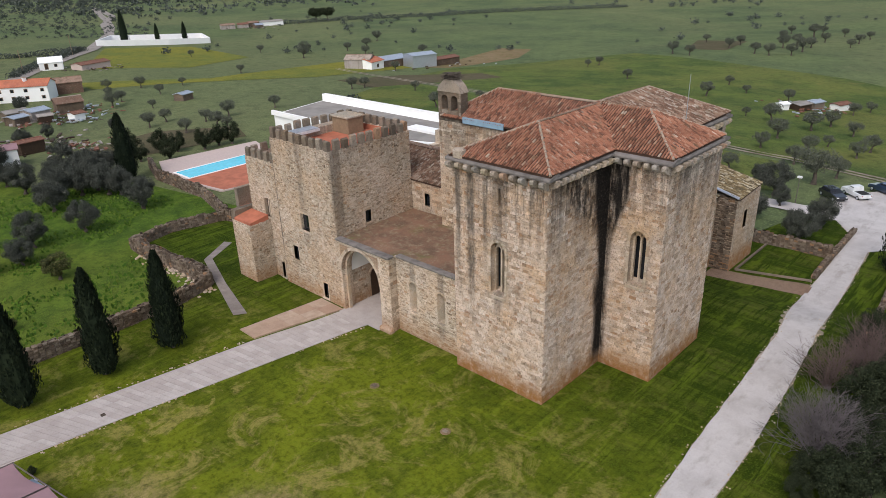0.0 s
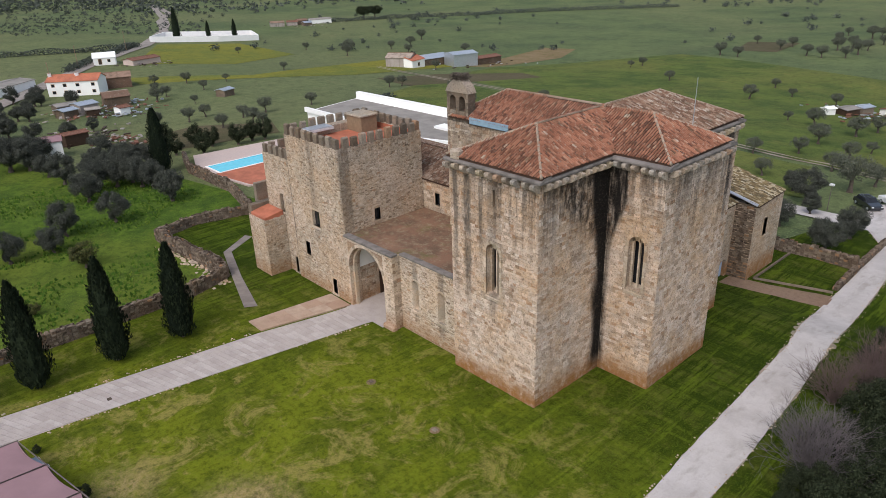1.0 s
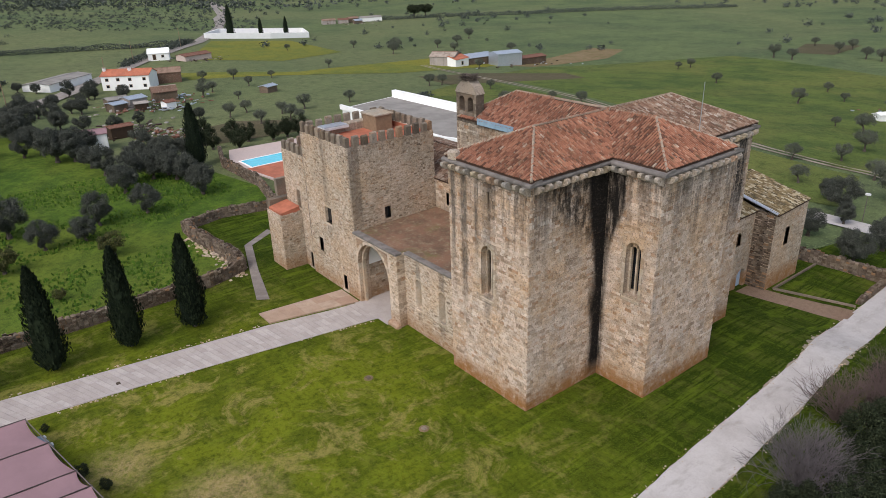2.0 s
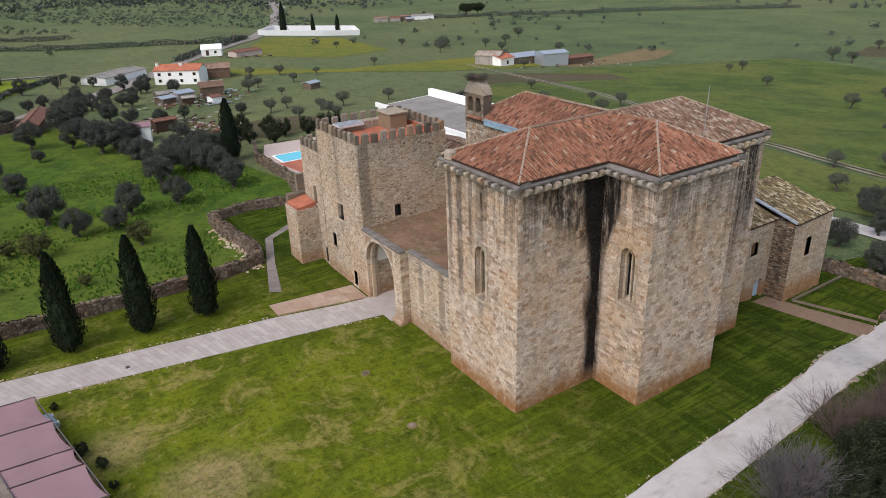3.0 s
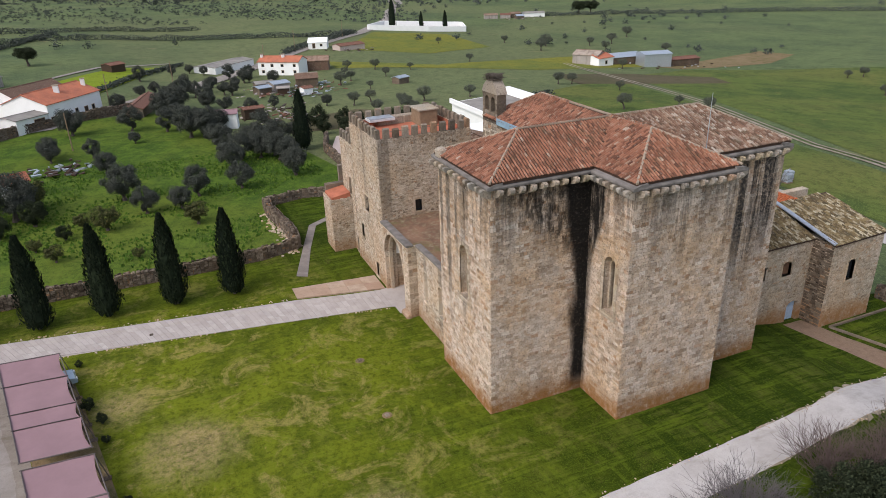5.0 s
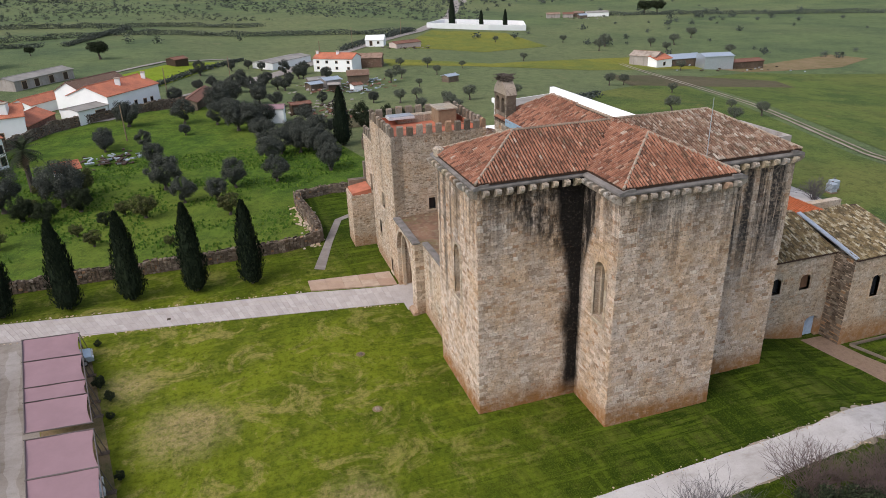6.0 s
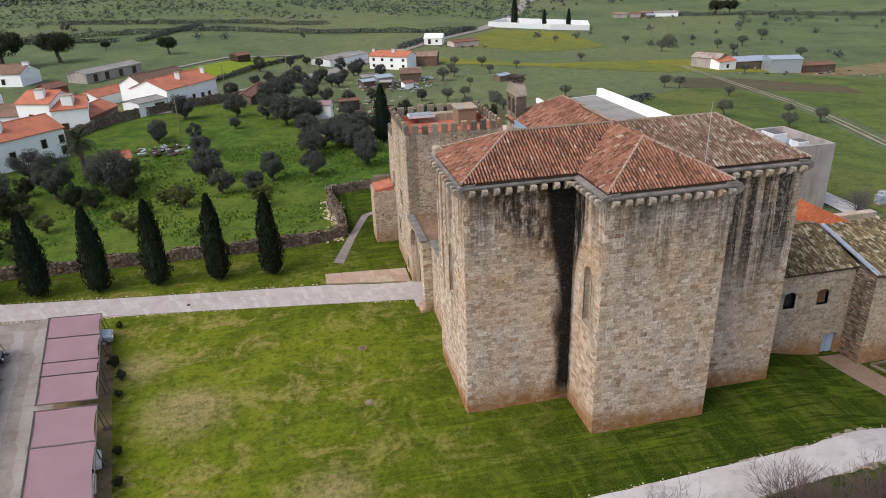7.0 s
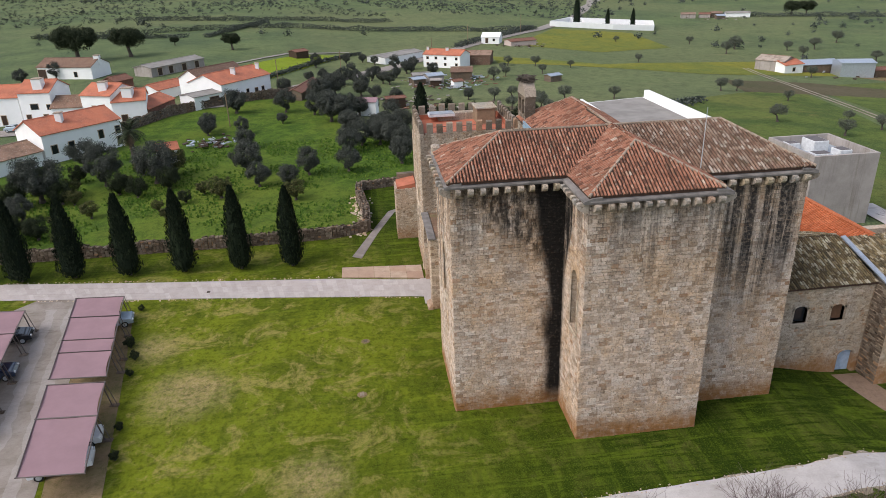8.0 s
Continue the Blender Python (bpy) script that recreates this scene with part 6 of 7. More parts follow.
LANE_TREES = [(-181.4, 28.4, 4.5), (-183.0, 23.3, 3.6), (-198.3, 34.6, 4), (-184.4, 36.1, 4.2), (-195.3, 40.7, 3.6), (-203.4, 45.7, 3.4), (-156.6, 19.9, 5), (-146.8, 22.0, 5), (-137.1, 23.9, 5.5), (-127.1, 25.5, 5), (-120.0, 26.6, 5), (-185.1, 15.1, 3.6), (-190.0, 18.7, 3.6), (-224.0, 25.3, 3.4), (-224.2, 34.8, 3.6), (-229.3, 30.8, 3.4), (-211.9, 47.2, 4.5), (-154.8, 44.1, 3.2), (-149.4, 55.7, 3.4), (-114.6, 32.3, 4.4), (-109.2, 33.3, 5), (-105.8, 35.0, 5), (-100.7, 36.3, 5)]
BANK_SHRUBS = [(-81.2, -20.8, 5), (-88.1, -20.7, 4.5), (-82.3, -14.5, 4.2), (-68.9, -15.8, 4), (-68.1, -12.1, 3.6), (-92.7, -15.9, 3.6), (-83.1, -4.1, 3.4), (-86.4, -0.4, 4.4), (-85.2, -7.4, 4), (-78.9, 3.7, 2.6)]
for i, (x, y, w) in enumerate(LANE_TREES):
    plant(olives[(i + 1) % 4], x, y, w, i)
for x, y, w in BANK_SHRUBS:
    plant(thicket, x, y, w)
for i, (x, y, w) in enumerate(FAR_TREES + MID_TREES + MID_TREES_B + [(x, y, w * .85) for x, y, w in RIGHT_TREES if y > 105]):
    plant(far_olives[i % 3], x, y, w * 1.1, i)
for x, y, w in ((-237.9, -66.3, 14.5), (-247.0, -51.6, 12.5), (-257.1, -17.5, 8.1), (-412.3, 305.4, 12), (-413.5, 316.3, 12), (-278.1, -43.4, 4)):
    plant(oak, x, y, w)
for x, y, w in ((-82.2, 5.6, 2.5), (-80.1, 8.5, 4.4), (-71.7, 3.1, 2.6), (-76.9, 19.4, 3.5), (-94.3, -1.6, 5.5), (-68.5, 12.0, 1.8), (-75, -8, 3), (-70, -14, 2.4)):
    plant(bush, x, y, w)
for x, y, w in ((-66, -15, 3.4), (-69, -18.5, 4.4), (-73.5, -21, 4.6), (-64.5, -21, 3.2), (-78, -24, 5.0), (-70, -25, 4.2), (-65.5, -8.5, 2.2), (-72, -11.5, 2.6), (-86, -14.5, 3.4), (-87, -7, 3.0), (-81.5, -12.5, 3.0), (-95, -6.5, 3.2), (-76.2, 0.6, 2.2)):
    plant(bush, x, y, w, 5)
for x, y, w in ((-117.4, 46.8, 3.6), (-120.2, 51.8, 4.5), (-118.2, 54.0, 4.2), (-115.4, 57.8, 4.4), (-115.0, 63.1, 4.5), (-114.1, 50.5, 3.8), (-116, 61, 4.4), (-122.5, 47, 5), (-45.6, 6.6, .8), (-38.4, 7.6, 1.3), (-36.2, 8.6, 1.0), (-33.6, 8.9, .8), (-26.2, 10.3, .9), (-22.8, 11.0, 1.0)):
    plant(hedge_bush, x, y, w)
for k in ALL_KINDS:
    if k.name not in USED:
        plant(k, -300, 100, 4)


def cypress_tree(x, y, h, w, seed):
    """A dense dark spindle of upright sprays over a tapered trunk."""
    rng = random.Random(seed)
    t = thing("cypress", "slender dark green cypress on the lawn", "tree", "cypress row", at=(x, y, ground_z(x, y)))
    prof = lambda u: w / 2 * (min(1, (u + .05) * 7) ** .6) * (1 - max(0, (u - .25) / .78) ** 1.7) ** .8 if u < 1 else 0
    gz = ground_z(x, y)
    part("trunk", Geo().tube((x, y, gz - .1), (x, y, gz + .9), .2, .16, 8), M_BARK, t)
    core = Geo()
    n, m = 10, 12
    for j in range(m + 1):
        u = .02 + .93 * j / m
        r = prof(u) * .82
        core.v += [(x + r * math.cos(6.283 * i / n), y + r * math.sin(6.283 * i / n), gz + .35 + u * (h - .35)) for i in range(n)]
    core.f = [(j * n + i, j * n + (i + 1) % n, (j + 1) * n + (i + 1) % n, (j + 1) * n + i) for j in range(m) for i in range(n)] + [tuple(range(n - 1, -1, -1)), tuple(range(m * n, m * n + n))]
    part("inner_foliage", core, M_CYPRESS, t)
    g = Geo()
    for _ in range(4200):
        u = rng.random() ** .9
        a = rng.uniform(0, 6.283)
        lump = 1 + .16 * math.sin(3 * a + 9 * u + seed) + .1 * math.sin(7 * a - 23 * u)
        r = prof(u) * lump * rng.uniform(.78, 1.06)
        p = Vector((x + r * math.cos(a), y + r * math.sin(a), gz + .35 + u * (h - .35)))
        o = Vector((math.cos(a), math.sin(a), 0))
        up = (Vector((0, 0, 1)) + o * rng.uniform(.0, .55) + Vector((rng.gauss(0, .15), rng.gauss(0, .15), 0))).normalized()
        sd_ = up.cross(o).normalized()
        s = rng.uniform(.1, .24)
        sd_ = (sd_ + o * rng.gauss(0, .6)).normalized()
        g.add([tuple(p - up * s), tuple(p + sd_ * s * .38), tuple(p + up * s * 1.1), tuple(p - sd_ * s * .38)], [(0, 1, 2, 3)])
    part("foliage", g, M_CYPRESS, t)
    return t


for i, (x, y, h, w) in enumerate(((-53.9, 20.8, 9.3, 2.5), (-54.2, 15.1, 9.7, 2.5), (-54.6, 8.9, 9.6, 2.6), (-54.8, 2.9, 9.5, 2.6), (-55.2, -3.1, 9.4, 2.7), (-55.3, -8.8, 9.6, 2.7), (-55.6, -14.6, 9.4, 2.6), (-107.5, 40.5, 10.5, 3.2), (-10.6, 80, 9.5, 3.2))):
    cypress_tree(x, y, h, w, i)


def bare_shrub(x, y, w, h, mat, label, seed, stems=26):
    rng = random.Random(seed)
    t = thing("bare_shrub", label, "shrub", at=(x, y, ground_z(x, y)))
    g, ends = Geo(), []
    for i in range(stems):
        if i and i % 12 == 0:
            part("branch", g, mat, t)
            g = Geo()
        a = rng.uniform(0, 6.283)
        tilt = rng.uniform(.05, 1.0)
        d = Vector((math.cos(a) * tilt * w / h, math.sin(a) * tilt * w / h, 1))
        limb_path(g, rng, (x + rng.gauss(0, .15), y + rng.gauss(0, .15), ground_z(x, y) - .1), d, h * rng.uniform(.26, .42), .03, 3, .5, ends)
    part("branch", g, mat, t)
    return t


bare_shrub(-7.4, 42.4, 6.0, 5.0, M_TWIG, "leafless grey shrub with a fan of fine twigs", 1, 110)
bare_shrub(-9.3, 51.2, 4.4, 4.2, M_TWIG_RED, "leafless reddish brown twiggy shrub", 2, 55)
bare_shrub(-7.6, 56.0, 5.0, 4.4, M_TWIG_RED, "leafless reddish brown twiggy shrub", 3, 50)
bare_shrub(-7.6, 53.4, 4.6, 4.0, M_TWIG_RED, "leafless reddish brown twiggy shrub", 4, 50)
for x, y, w in ((-4.6, 38.4, 4.4), (-2.2, 42.5, 5.0), (-2.8, 48, 5.0), (-4.2, 52.0, 4.2), (-3.0, 57, 5.0), (-5.4, 62.8, 4.2), (-2.8, 34.5, 4.4), (-6.4, 48.0, 2.6), (-6.2, 55.0, 3.0), (-4.6, 43.4, 3.8), (-6.0, 44.6, 2.6), (-7.6, 53.6, 2.4), (-6.0, 39.8, 3.6), (-4.0, 41.0, 4.4), (-7.0, 37.6, 2.2), (-4.8, 46.2, 3.4), (-6.8, 39.2, 3.2), (-6.6, 48.8, 4.2), (-5.4, 51.0, 4.6), (-7.8, 45.2, 2.4), (-7.0, 60.0, 3.6), (-8.6, 57.6, 2.8), (-8.8, 62.5, 3.0)):
    plant(thicket, x, y, w)
bare_shrub(-52.9, 94.5, 3.6, 3.4, M_TWIG, "leafless grey tree beside the lane", 5, 40)
for x, y in ((-54.6, 99.2), (-55.6, 100.6)):
    tank = thing("water_tank", "white plastic water tank in a cage by the lane", "tank", "water tanks", at=(x, y, ground_z(x, y)))
    z = ground_z(x, y)
    part("body", Geo().soft(x - .55, x + .55, y - .55, y + .55, z + .15, z + 1.3, .08), M_TANK, tank)
    part("lid", Geo().tube((x, y, z + 1.5), (x, y, z + 1.6), .14, .14, 10), M_STEEL, tank)
    part("pallet", Geo().soft(x - .6, x + .6, y - .6, y + .6, z - .05, z + .14, .02), M_WOOD, tank)


part("parapet_stone", Geo().soft(-32.6, -31.7, 34.85, 35.5, 17.9, 18.55, .12), M_CORBEL, church, "loose carved block on the cornice")
for x, y in ((-35.8, 28.6), (-27.7, 28.2), (-48.6, 12.5)):
    cover = thing("drain_cover", "small stone drain cover set in the lawn", "drain cover", "lawn drains", at=(x, y, 0))
    part("rim", Geo().tube((x, y, -.05), (x, y, .06), .42, .40, 9), M_SOIL, cover)
    part("lid", Geo().soft(x - .2, x + .2, y - .17, y + .17, .02, .12, .03), M_FIELDSTONE, cover)


def edging(label, line, spread, count, seed, lo=.06, hi=.16):
    """Loose pale stones strewn along an edge."""
    rng = random.Random(seed)
    g = Geo()
    segs = list(zip(line, line[1:]))
    lens = [math.hypot(b[0] - a[0], b[1] - a[1]) for a, b in segs]
    for _ in range(count):
        (xa, ya), (xb, yb) = rng.choices(segs, lens)[0]
        t = rng.random()
        x, y = xa + (xb - xa) * t + rng.gauss(0, spread), ya + (yb - ya) * t + rng.gauss(0, spread)
        r = rng.uniform(lo, hi)
        z = ground_z(x, y)
        g.soft(x - r, x + r * rng.uniform(.6, 1.2), y - r * rng.uniform(.6, 1.2), y + r, z - .05, z + .05 + r * .5, r * .3)
    tagged(part("edge_stones", g, M_DRESSED), label, "stones", kind="stuff")


edging("loose pale stones along the gravel drive", ROAD_L[:9], .16, 420, 1, .02, .06)
edging("loose pale stones along the gravel drive", ROAD_R[:9], .16, 380, 2, .02, .06)
edging("small edging stones along the paved path", [(-55, -10.9), (-52.2, 8), (-49.7, 26)], .1, 110, 3, .03, .09)
edging("small edging stones along the paved path", [(-50.2, -7), (-48.0, 5), (-45.2, 26), (-43.4, 34)], .1, 120, 4, .03, .09)
edging("fallen stones beside the ruined wall", [(-61.6, 28.5), (-68.5, 28.8), (-76, 28.2)], .6, 160, 5, .08, .25)
edging("pale stones on the field wall foot", [(-61.6, -20), (-61.5, 10), (-61.7, 26)], .3, 160, 6, .06, .18)


def palm(x, y, h):
    rng = random.Random(9)
    z = ground_z(x, y)
    t = thing("palm", "stout palm with a skirt of dead brown fronds", "palm", at=(x, y, z))
    part("trunk", Geo().tube((x, y, z - .2), (x, y, z + h), .42, .36, 10), M_BARK, t)
    for k in range(64):
        dead = k > 46
        a, lift = rng.uniform(0, 6.283), rng.uniform(-1.3, -.6) if dead else rng.uniform(-.35, 1.2)
        g, L = Geo(), rng.uniform(2.5, 3.5) * (.8 if dead else 1)
        p = Vector((x, y, z + h))
        d = Vector((math.cos(a) * math.cos(lift), math.sin(a) * math.cos(lift), math.sin(lift)))
        sd2 = Vector((-math.sin(a), math.cos(a), 0))
        for i in range(6):
            q = p + d * L / 6
            d = (d + Vector((0, 0, -.2))).normalized()
            w = .52 * math.sin(math.pi * (i + .6) / 6.8)
            for sgn in (-1, 1):
                for f in (0, .5):
                    b = p.lerp(q, f)
                    g.add([tuple(b), tuple(b + (q - p) * .4), tuple(b + (q - p) * .6 + sd2 * sgn * w * 1.4 + Vector((0, 0, -.1)))], [(0, 1, 2)])
            p = q
        part("frond", g, M_WOOD if dead else M_OAK, t)


palm(-99.2, -8.8, 6.4)


def pole(x, y, h, label="wooden utility pole with a crossarm"):
    z = ground_z(x, y)
    t = thing("utility_pole", label, "pole", "utility poles", at=(x, y, z))
    part("post", Geo().tube((x, y, z - .5), (x, y, z + h), .13, .09, 7), M_WOOD, t)
    part("crossarm", Geo().box(x - .7, x + .7, y - .05, y + .05, z + h - .5, z + h - .38), M_WOOD, t)


for x, y, r, pt, lb in ((-134.4, -43.2, 80, P_SILVER, "silver car parked on the village street"), (-133.6, -37.8, 70, P_SILVER, "pale blue car parked on the village street")):
    car("car", lb, pt, pose(x, y, ground_z(x, y) + .12, 0, 0, r))
for x, y, h in ((-228, 55, 8), (-268, 74, 8), (-312, 106, 8), (-196, 24, 8), (-170, 8, 8), (-128, 2, 7)):
    pole(x, y, h)
lamp = thing("street_lamp", "short lamp post with white head by the lane", "lamp post", at=(-26.3, 97.0, ground_z(-26.3, 97)))
part("post", Geo().tube((-26.3, 97, ground_z(-26.3, 97)), (-26.3, 97, ground_z(-26.3, 97) + 3.6), .06, .04, 6), M_STEEL, lamp)
part("head", Geo().soft(-26.6, -26.0, 96.8, 97.2, ground_z(-26.3, 97) + 3.6, ground_z(-26.3, 97) + 3.85, .06), M_WHITESTEEL, lamp)


# rank grass of the meadow, as many small tufts
def tufts():
    rng = random.Random(8)
    g = Geo()
    for _ in range(9000):
        x, y = rng.uniform(-112, -61.6), rng.uniform(-22, 40)
        if (y > 27.5 and x > -81) or noise.noise((x / 7, y / 7, 1.7)) < -.12:
            continue
        z = ground_z(x, y)
        for _k in range(2):
            a = rng.uniform(0, 3.14)
            s, h = rng.uniform(.08, .24), rng.uniform(.1, .34)
            dx, dy = math.cos(a) * s, math.sin(a) * s
            g.add([(x - dx, y - dy, z), (x + dx, y + dy, z), (x + dx * .6 - dy * .9, y + dy * .6 + dx * .9, z + h), (x - dx * .5 - dy * .9, y - dy * .5 + dx * .9, z + h * .8)], [(0, 1, 2, 3)])
    return tagged(part("meadow_tufts", g, M_TUFT), "tall green grass and weeds in the meadow", "grass", kind="stuff")


tufts()


# ---- fields, tracks and far woods ----
patch("pasture", "grazed yellow-green pasture beyond the lane", [(-20, 121), (-60, 124.5), (-110, 140), (-165, 154), (-176, 190), (-140, 260), (-40, 230), (10, 160)], M_PASTURE, -0.05, "field", 10)
patch("pasture", "grazed yellow-green pasture behind the hotel", [(-66, 93), (-120, 92), (-135, 104), (-160, 147), (-113, 134), (-70, 120), (-52, 118.5), (-36, 120), (-30, 101), (-55, 97)], M_PASTURE, -0.05, "field", 8)
draped("earth_road", "wide pale earth road climbing past the cemetery", [(-333.7, 118.7), (-377.5, 140.5), (-428.0, 164.8), (-490.2, 191.5), (-561.1, 218.2), (-647.6, 246.8), (-765.5, 288.2)], [(-331.5, 123.1), (-375.3, 144.9), (-425.8, 169.4), (-488.2, 196.3), (-559.5, 223.0), (-646.0, 251.6), (-763.9, 293.0)], M_DRIVE, 0.2, "road", step=8, rag=.08)
patch("yellow_field", "strip of pasture yellow with flowers", [(-232, 77), (-215, 76), (-188, 136), (-190, 190), (-224, 176), (-208, 110)], M_YELLOW, -0.04, "field", 12)
patch("yellow_field", "broad pasture yellow with flowers", [(-262, 92), (-335, 128), (-325, 165), (-262, 158), (-240, 120)], M_YELLOW, -0.04, "field", 14)
patch("crop_field", "bright green young crop", [(-178, -14), (-200, -16), (-243, 8), (-246, 26), (-214, 13), (-190, 4)], M_BRIGHT, -0.04, "field", 10)
patch("bare_field", "patch of bare brown earth", [(-122, 42), (-118, 68), (-128, 72), (-140, 60), (-136, 44)], M_PLOUGH, -0.04, "field", 8)
patch("bare_field", "patch of bare brown earth", [(-150, 128), (-140, 175), (-155, 182), (-172, 160), (-175, 135)], M_PLOUGH, -0.04, "field", 10)
patch("bare_field", "bare earth round the farm", [(-178, 190), (-188, 186), (-205, 255), (-190, 258), (-176, 230)], M_SOIL, -0.04, "field", 10)
patch("bare_field", "patch of bare brown earth", [(-128, 280), (-112, 282), (-118, 320), (-140, 318)], M_PLOUGH, -0.04, "field", 12)
TRACK = [(-20, 118.5), (-36, 123.3), (-52, 121.7), (-70, 123.1), (-113, 137.2), (-167, 151.2), (-205, 159)]
for c0 in (-.85, .85):
    draped("dirt_track", "pale wheel rut of a field track", [(x, y + c0 + .36) for x, y in TRACK], [(x, y + c0 - .36) for x, y in TRACK], M_GRIT, 0.03, "track", kerb=.02, step=3, rag=.2)
draped("dirt_track", "pale dirt track across the field", [(-200, -14.5), (-217, -11), (-243, 4), (-253, 26)], [(-200, -16.5), (-217, -13), (-245, 3), (-255, 26)], M_DRIVE, 0.14, "track", step=6, rag=.3)
draped("village_road", "grey village road between the houses", [(-140, -46), (-152, -6), (-176, 10), (-204, 28), (-228, 45), (-262, 68), (-330, 118), (-392, 153), (-525, 201), (-612, 243), (-760, 286)], [(-136, -46), (-149, -3), (-173, 14), (-201, 33), (-225, 50), (-259, 73), (-327.5, 121.5), (-390, 157), (-523, 206), (-610, 248), (-758, 292)], M_DRIVE, 0.16, "road", step=8, rag=.3)
draped("village_square", "grey cobbled street in the village", [(-134.5, -75), (-136, -50), (-137, -37)], [(-128, -75), (-130, -50), (-131, -37)], M_DRIVE, 0.1, "street", step=6)


def far_woods():
    """Scattered scrub and oak far off, thicker towards the skyline."""
    rng = random.Random(77)
    g = Geo()
    n = 0
    while n < 2300:
        a, r = rng.uniform(-1.75, .35), 300 + 900 * rng.random() ** .8
        x, y = -r * math.cos(a) * 1.0, r * math.sin(-a)
        if x > -40 and y < 250:
            continue
        dens = noise.noise((x / 130, y / 130, 4.2)) + (r - 620) / 900
        if rng.random() > .28 + dens:
            continue
        n += 1
        s = rng.uniform(1.1, 2.9)
        z = ground_z(x, y)
        for _ in range(64):
            d = Vector((rng.gauss(0, .38), rng.gauss(0, .38), abs(rng.gauss(.55, .3)))) * s
            q = Vector((rng.gauss(0, 1), rng.gauss(0, 1), rng.gauss(0, 1))).normalized() * s * .15
            w = q.orthogonal().normalized() * s * .13
            p = Vector((x, y, z)) + d
            g.add([tuple(p - q), tuple(p + w), tuple(p + q), tuple(p - w)], [(0, 1, 2, 3)])
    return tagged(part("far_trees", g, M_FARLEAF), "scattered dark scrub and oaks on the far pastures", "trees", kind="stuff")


far_woods()


def hillside_scrub():
    rng = random.Random(78)
    g = Geo()
    n = 0
    while n < 4300:
        a, r = rng.uniform(-.42, .5), rng.uniform(430, 900)
        x, y = -r * math.cos(a), -r * math.sin(a)
        if abs(y + .46 * (x + 330) * -1 - 118) < 14 or rng.random() > .45 + .7 * noise.noise((x / 70, y / 70, 2.2)):
            continue
        n += 1
        s = rng.uniform(.4, 1.3)
        z = ground_z(x, y)
        for _ in range(26):
            d = Vector((rng.gauss(0, .5), rng.gauss(0, .5), abs(rng.gauss(.5, .3)))) * s
            q = Vector((rng.gauss(0, 1), rng.gauss(0, 1), rng.gauss(0, 1))).normalized() * s * .24
            w = q.orthogonal().normalized() * s * .2
            p = Vector((x, y, z)) + d
            g.add([tuple(p - q), tuple(p + w), tuple(p + q), tuple(p - w)], [(0, 1, 2, 3)])
    return tagged(part("hillside_scrub", g, M_FARLEAF), "grey-green scrub and olives dotted over the far slope", "trees", kind="stuff")


hillside_scrub()


def far_wood():
    """Close-standing wood that covers the low hills along the skyline."""
    rng = random.Random(79)
    g = Geo()
    n = 0
    while n < 3600:
        a, r = rng.uniform(-.75, .55), rng.uniform(640, 1250)
        x, y = -r * math.cos(a), -r * math.sin(a)
        if rng.random() > (r - 660) / 260 + .9 * noise.noise((x / 110, y / 110, 6.1)):
            continue
        n += 1
        s, z = rng.uniform(1.6, 3.6), ground_z(x, y)
        for _ in range(14):
            p = Vector((x, y, z)) + Vector((rng.gauss(0, .55), rng.gauss(0, .55), abs(rng.gauss(.6, .35)))) * s
            q = Vector((rng.gauss(0, 1), rng.gauss(0, 1), rng.gauss(0, 1))).normalized() * s * .36
            w = q.orthogonal().normalized() * s * .3
            g.add([tuple(p - q), tuple(p + w), tuple(p + q), tuple(p - w)], [(0, 1, 2, 3)])
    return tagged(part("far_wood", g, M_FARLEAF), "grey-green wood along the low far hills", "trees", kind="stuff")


far_wood()


def hedge_line(pts, w, h, seed, label="dark hedge along a field edge"):
    rng = random.Random(seed)
    g = Geo()
    for (xa, ya), (xb, yb) in zip(pts, pts[1:]):
        L = math.hypot(xb - xa, yb - ya)
        for _ in range(int(L * 34)):
            t = rng.random()
            x, y = xa + (xb - xa) * t + rng.gauss(0, w / 3), ya + (yb - ya) * t + rng.gauss(0, w / 3)
            top = h * (.7 + .35 * noise.noise((x / 9, y / 9, seed)))
            p = Vector((x, y, ground_z(x, y) + rng.random() * max(.3, top)))
            q = Vector((rng.gauss(0, 1), rng.gauss(0, 1), rng.gauss(0, 1))).normalized() * .3
            s = q.orthogonal().normalized() * .24
            g.add([tuple(p - q), tuple(p + s), tuple(p + q), tuple(p - s)], [(0, 1, 2, 3)])
    return tagged(part("hedge", g, M_FARLEAF), label, "hedge", kind="stuff")


hedge_line([(-330, -90), (-345, -20), (-340, 40), (-318, 90), (-322, 112)], 3, 3.0, 1)
hedge_line([(-175, -15), (-188, 2), (-215, 12), (-245, 26), (-250, 30)], 2, 1.4, 2)
hedge_line([(-260, 68), (-300, 96), (-330, 117)], 3, 3.0, 3)
hedge_line([(-420, 250), (-400, 330), (-350, 420), (-280, 500)], 4, 3.5, 4)
hedge_line([(-422.2, -99.0), (-386.1, -26.1), (-389.7, 48.2)], 4, 3.0, 6)
hedge_line([(-334.5, -120.3), (-317.9, -82.1), (-306.2, -45.0)], 3, 2.4, 7)
hedge_line([(-302.4, -35.8), (-332.8, -28.5), (-374.4, -18.7)], 3, 2.4, 8)
hedge_line([(-128, 100), (-134, 108)], 3, 1.6, 5, "dark bramble patch in the pasture")


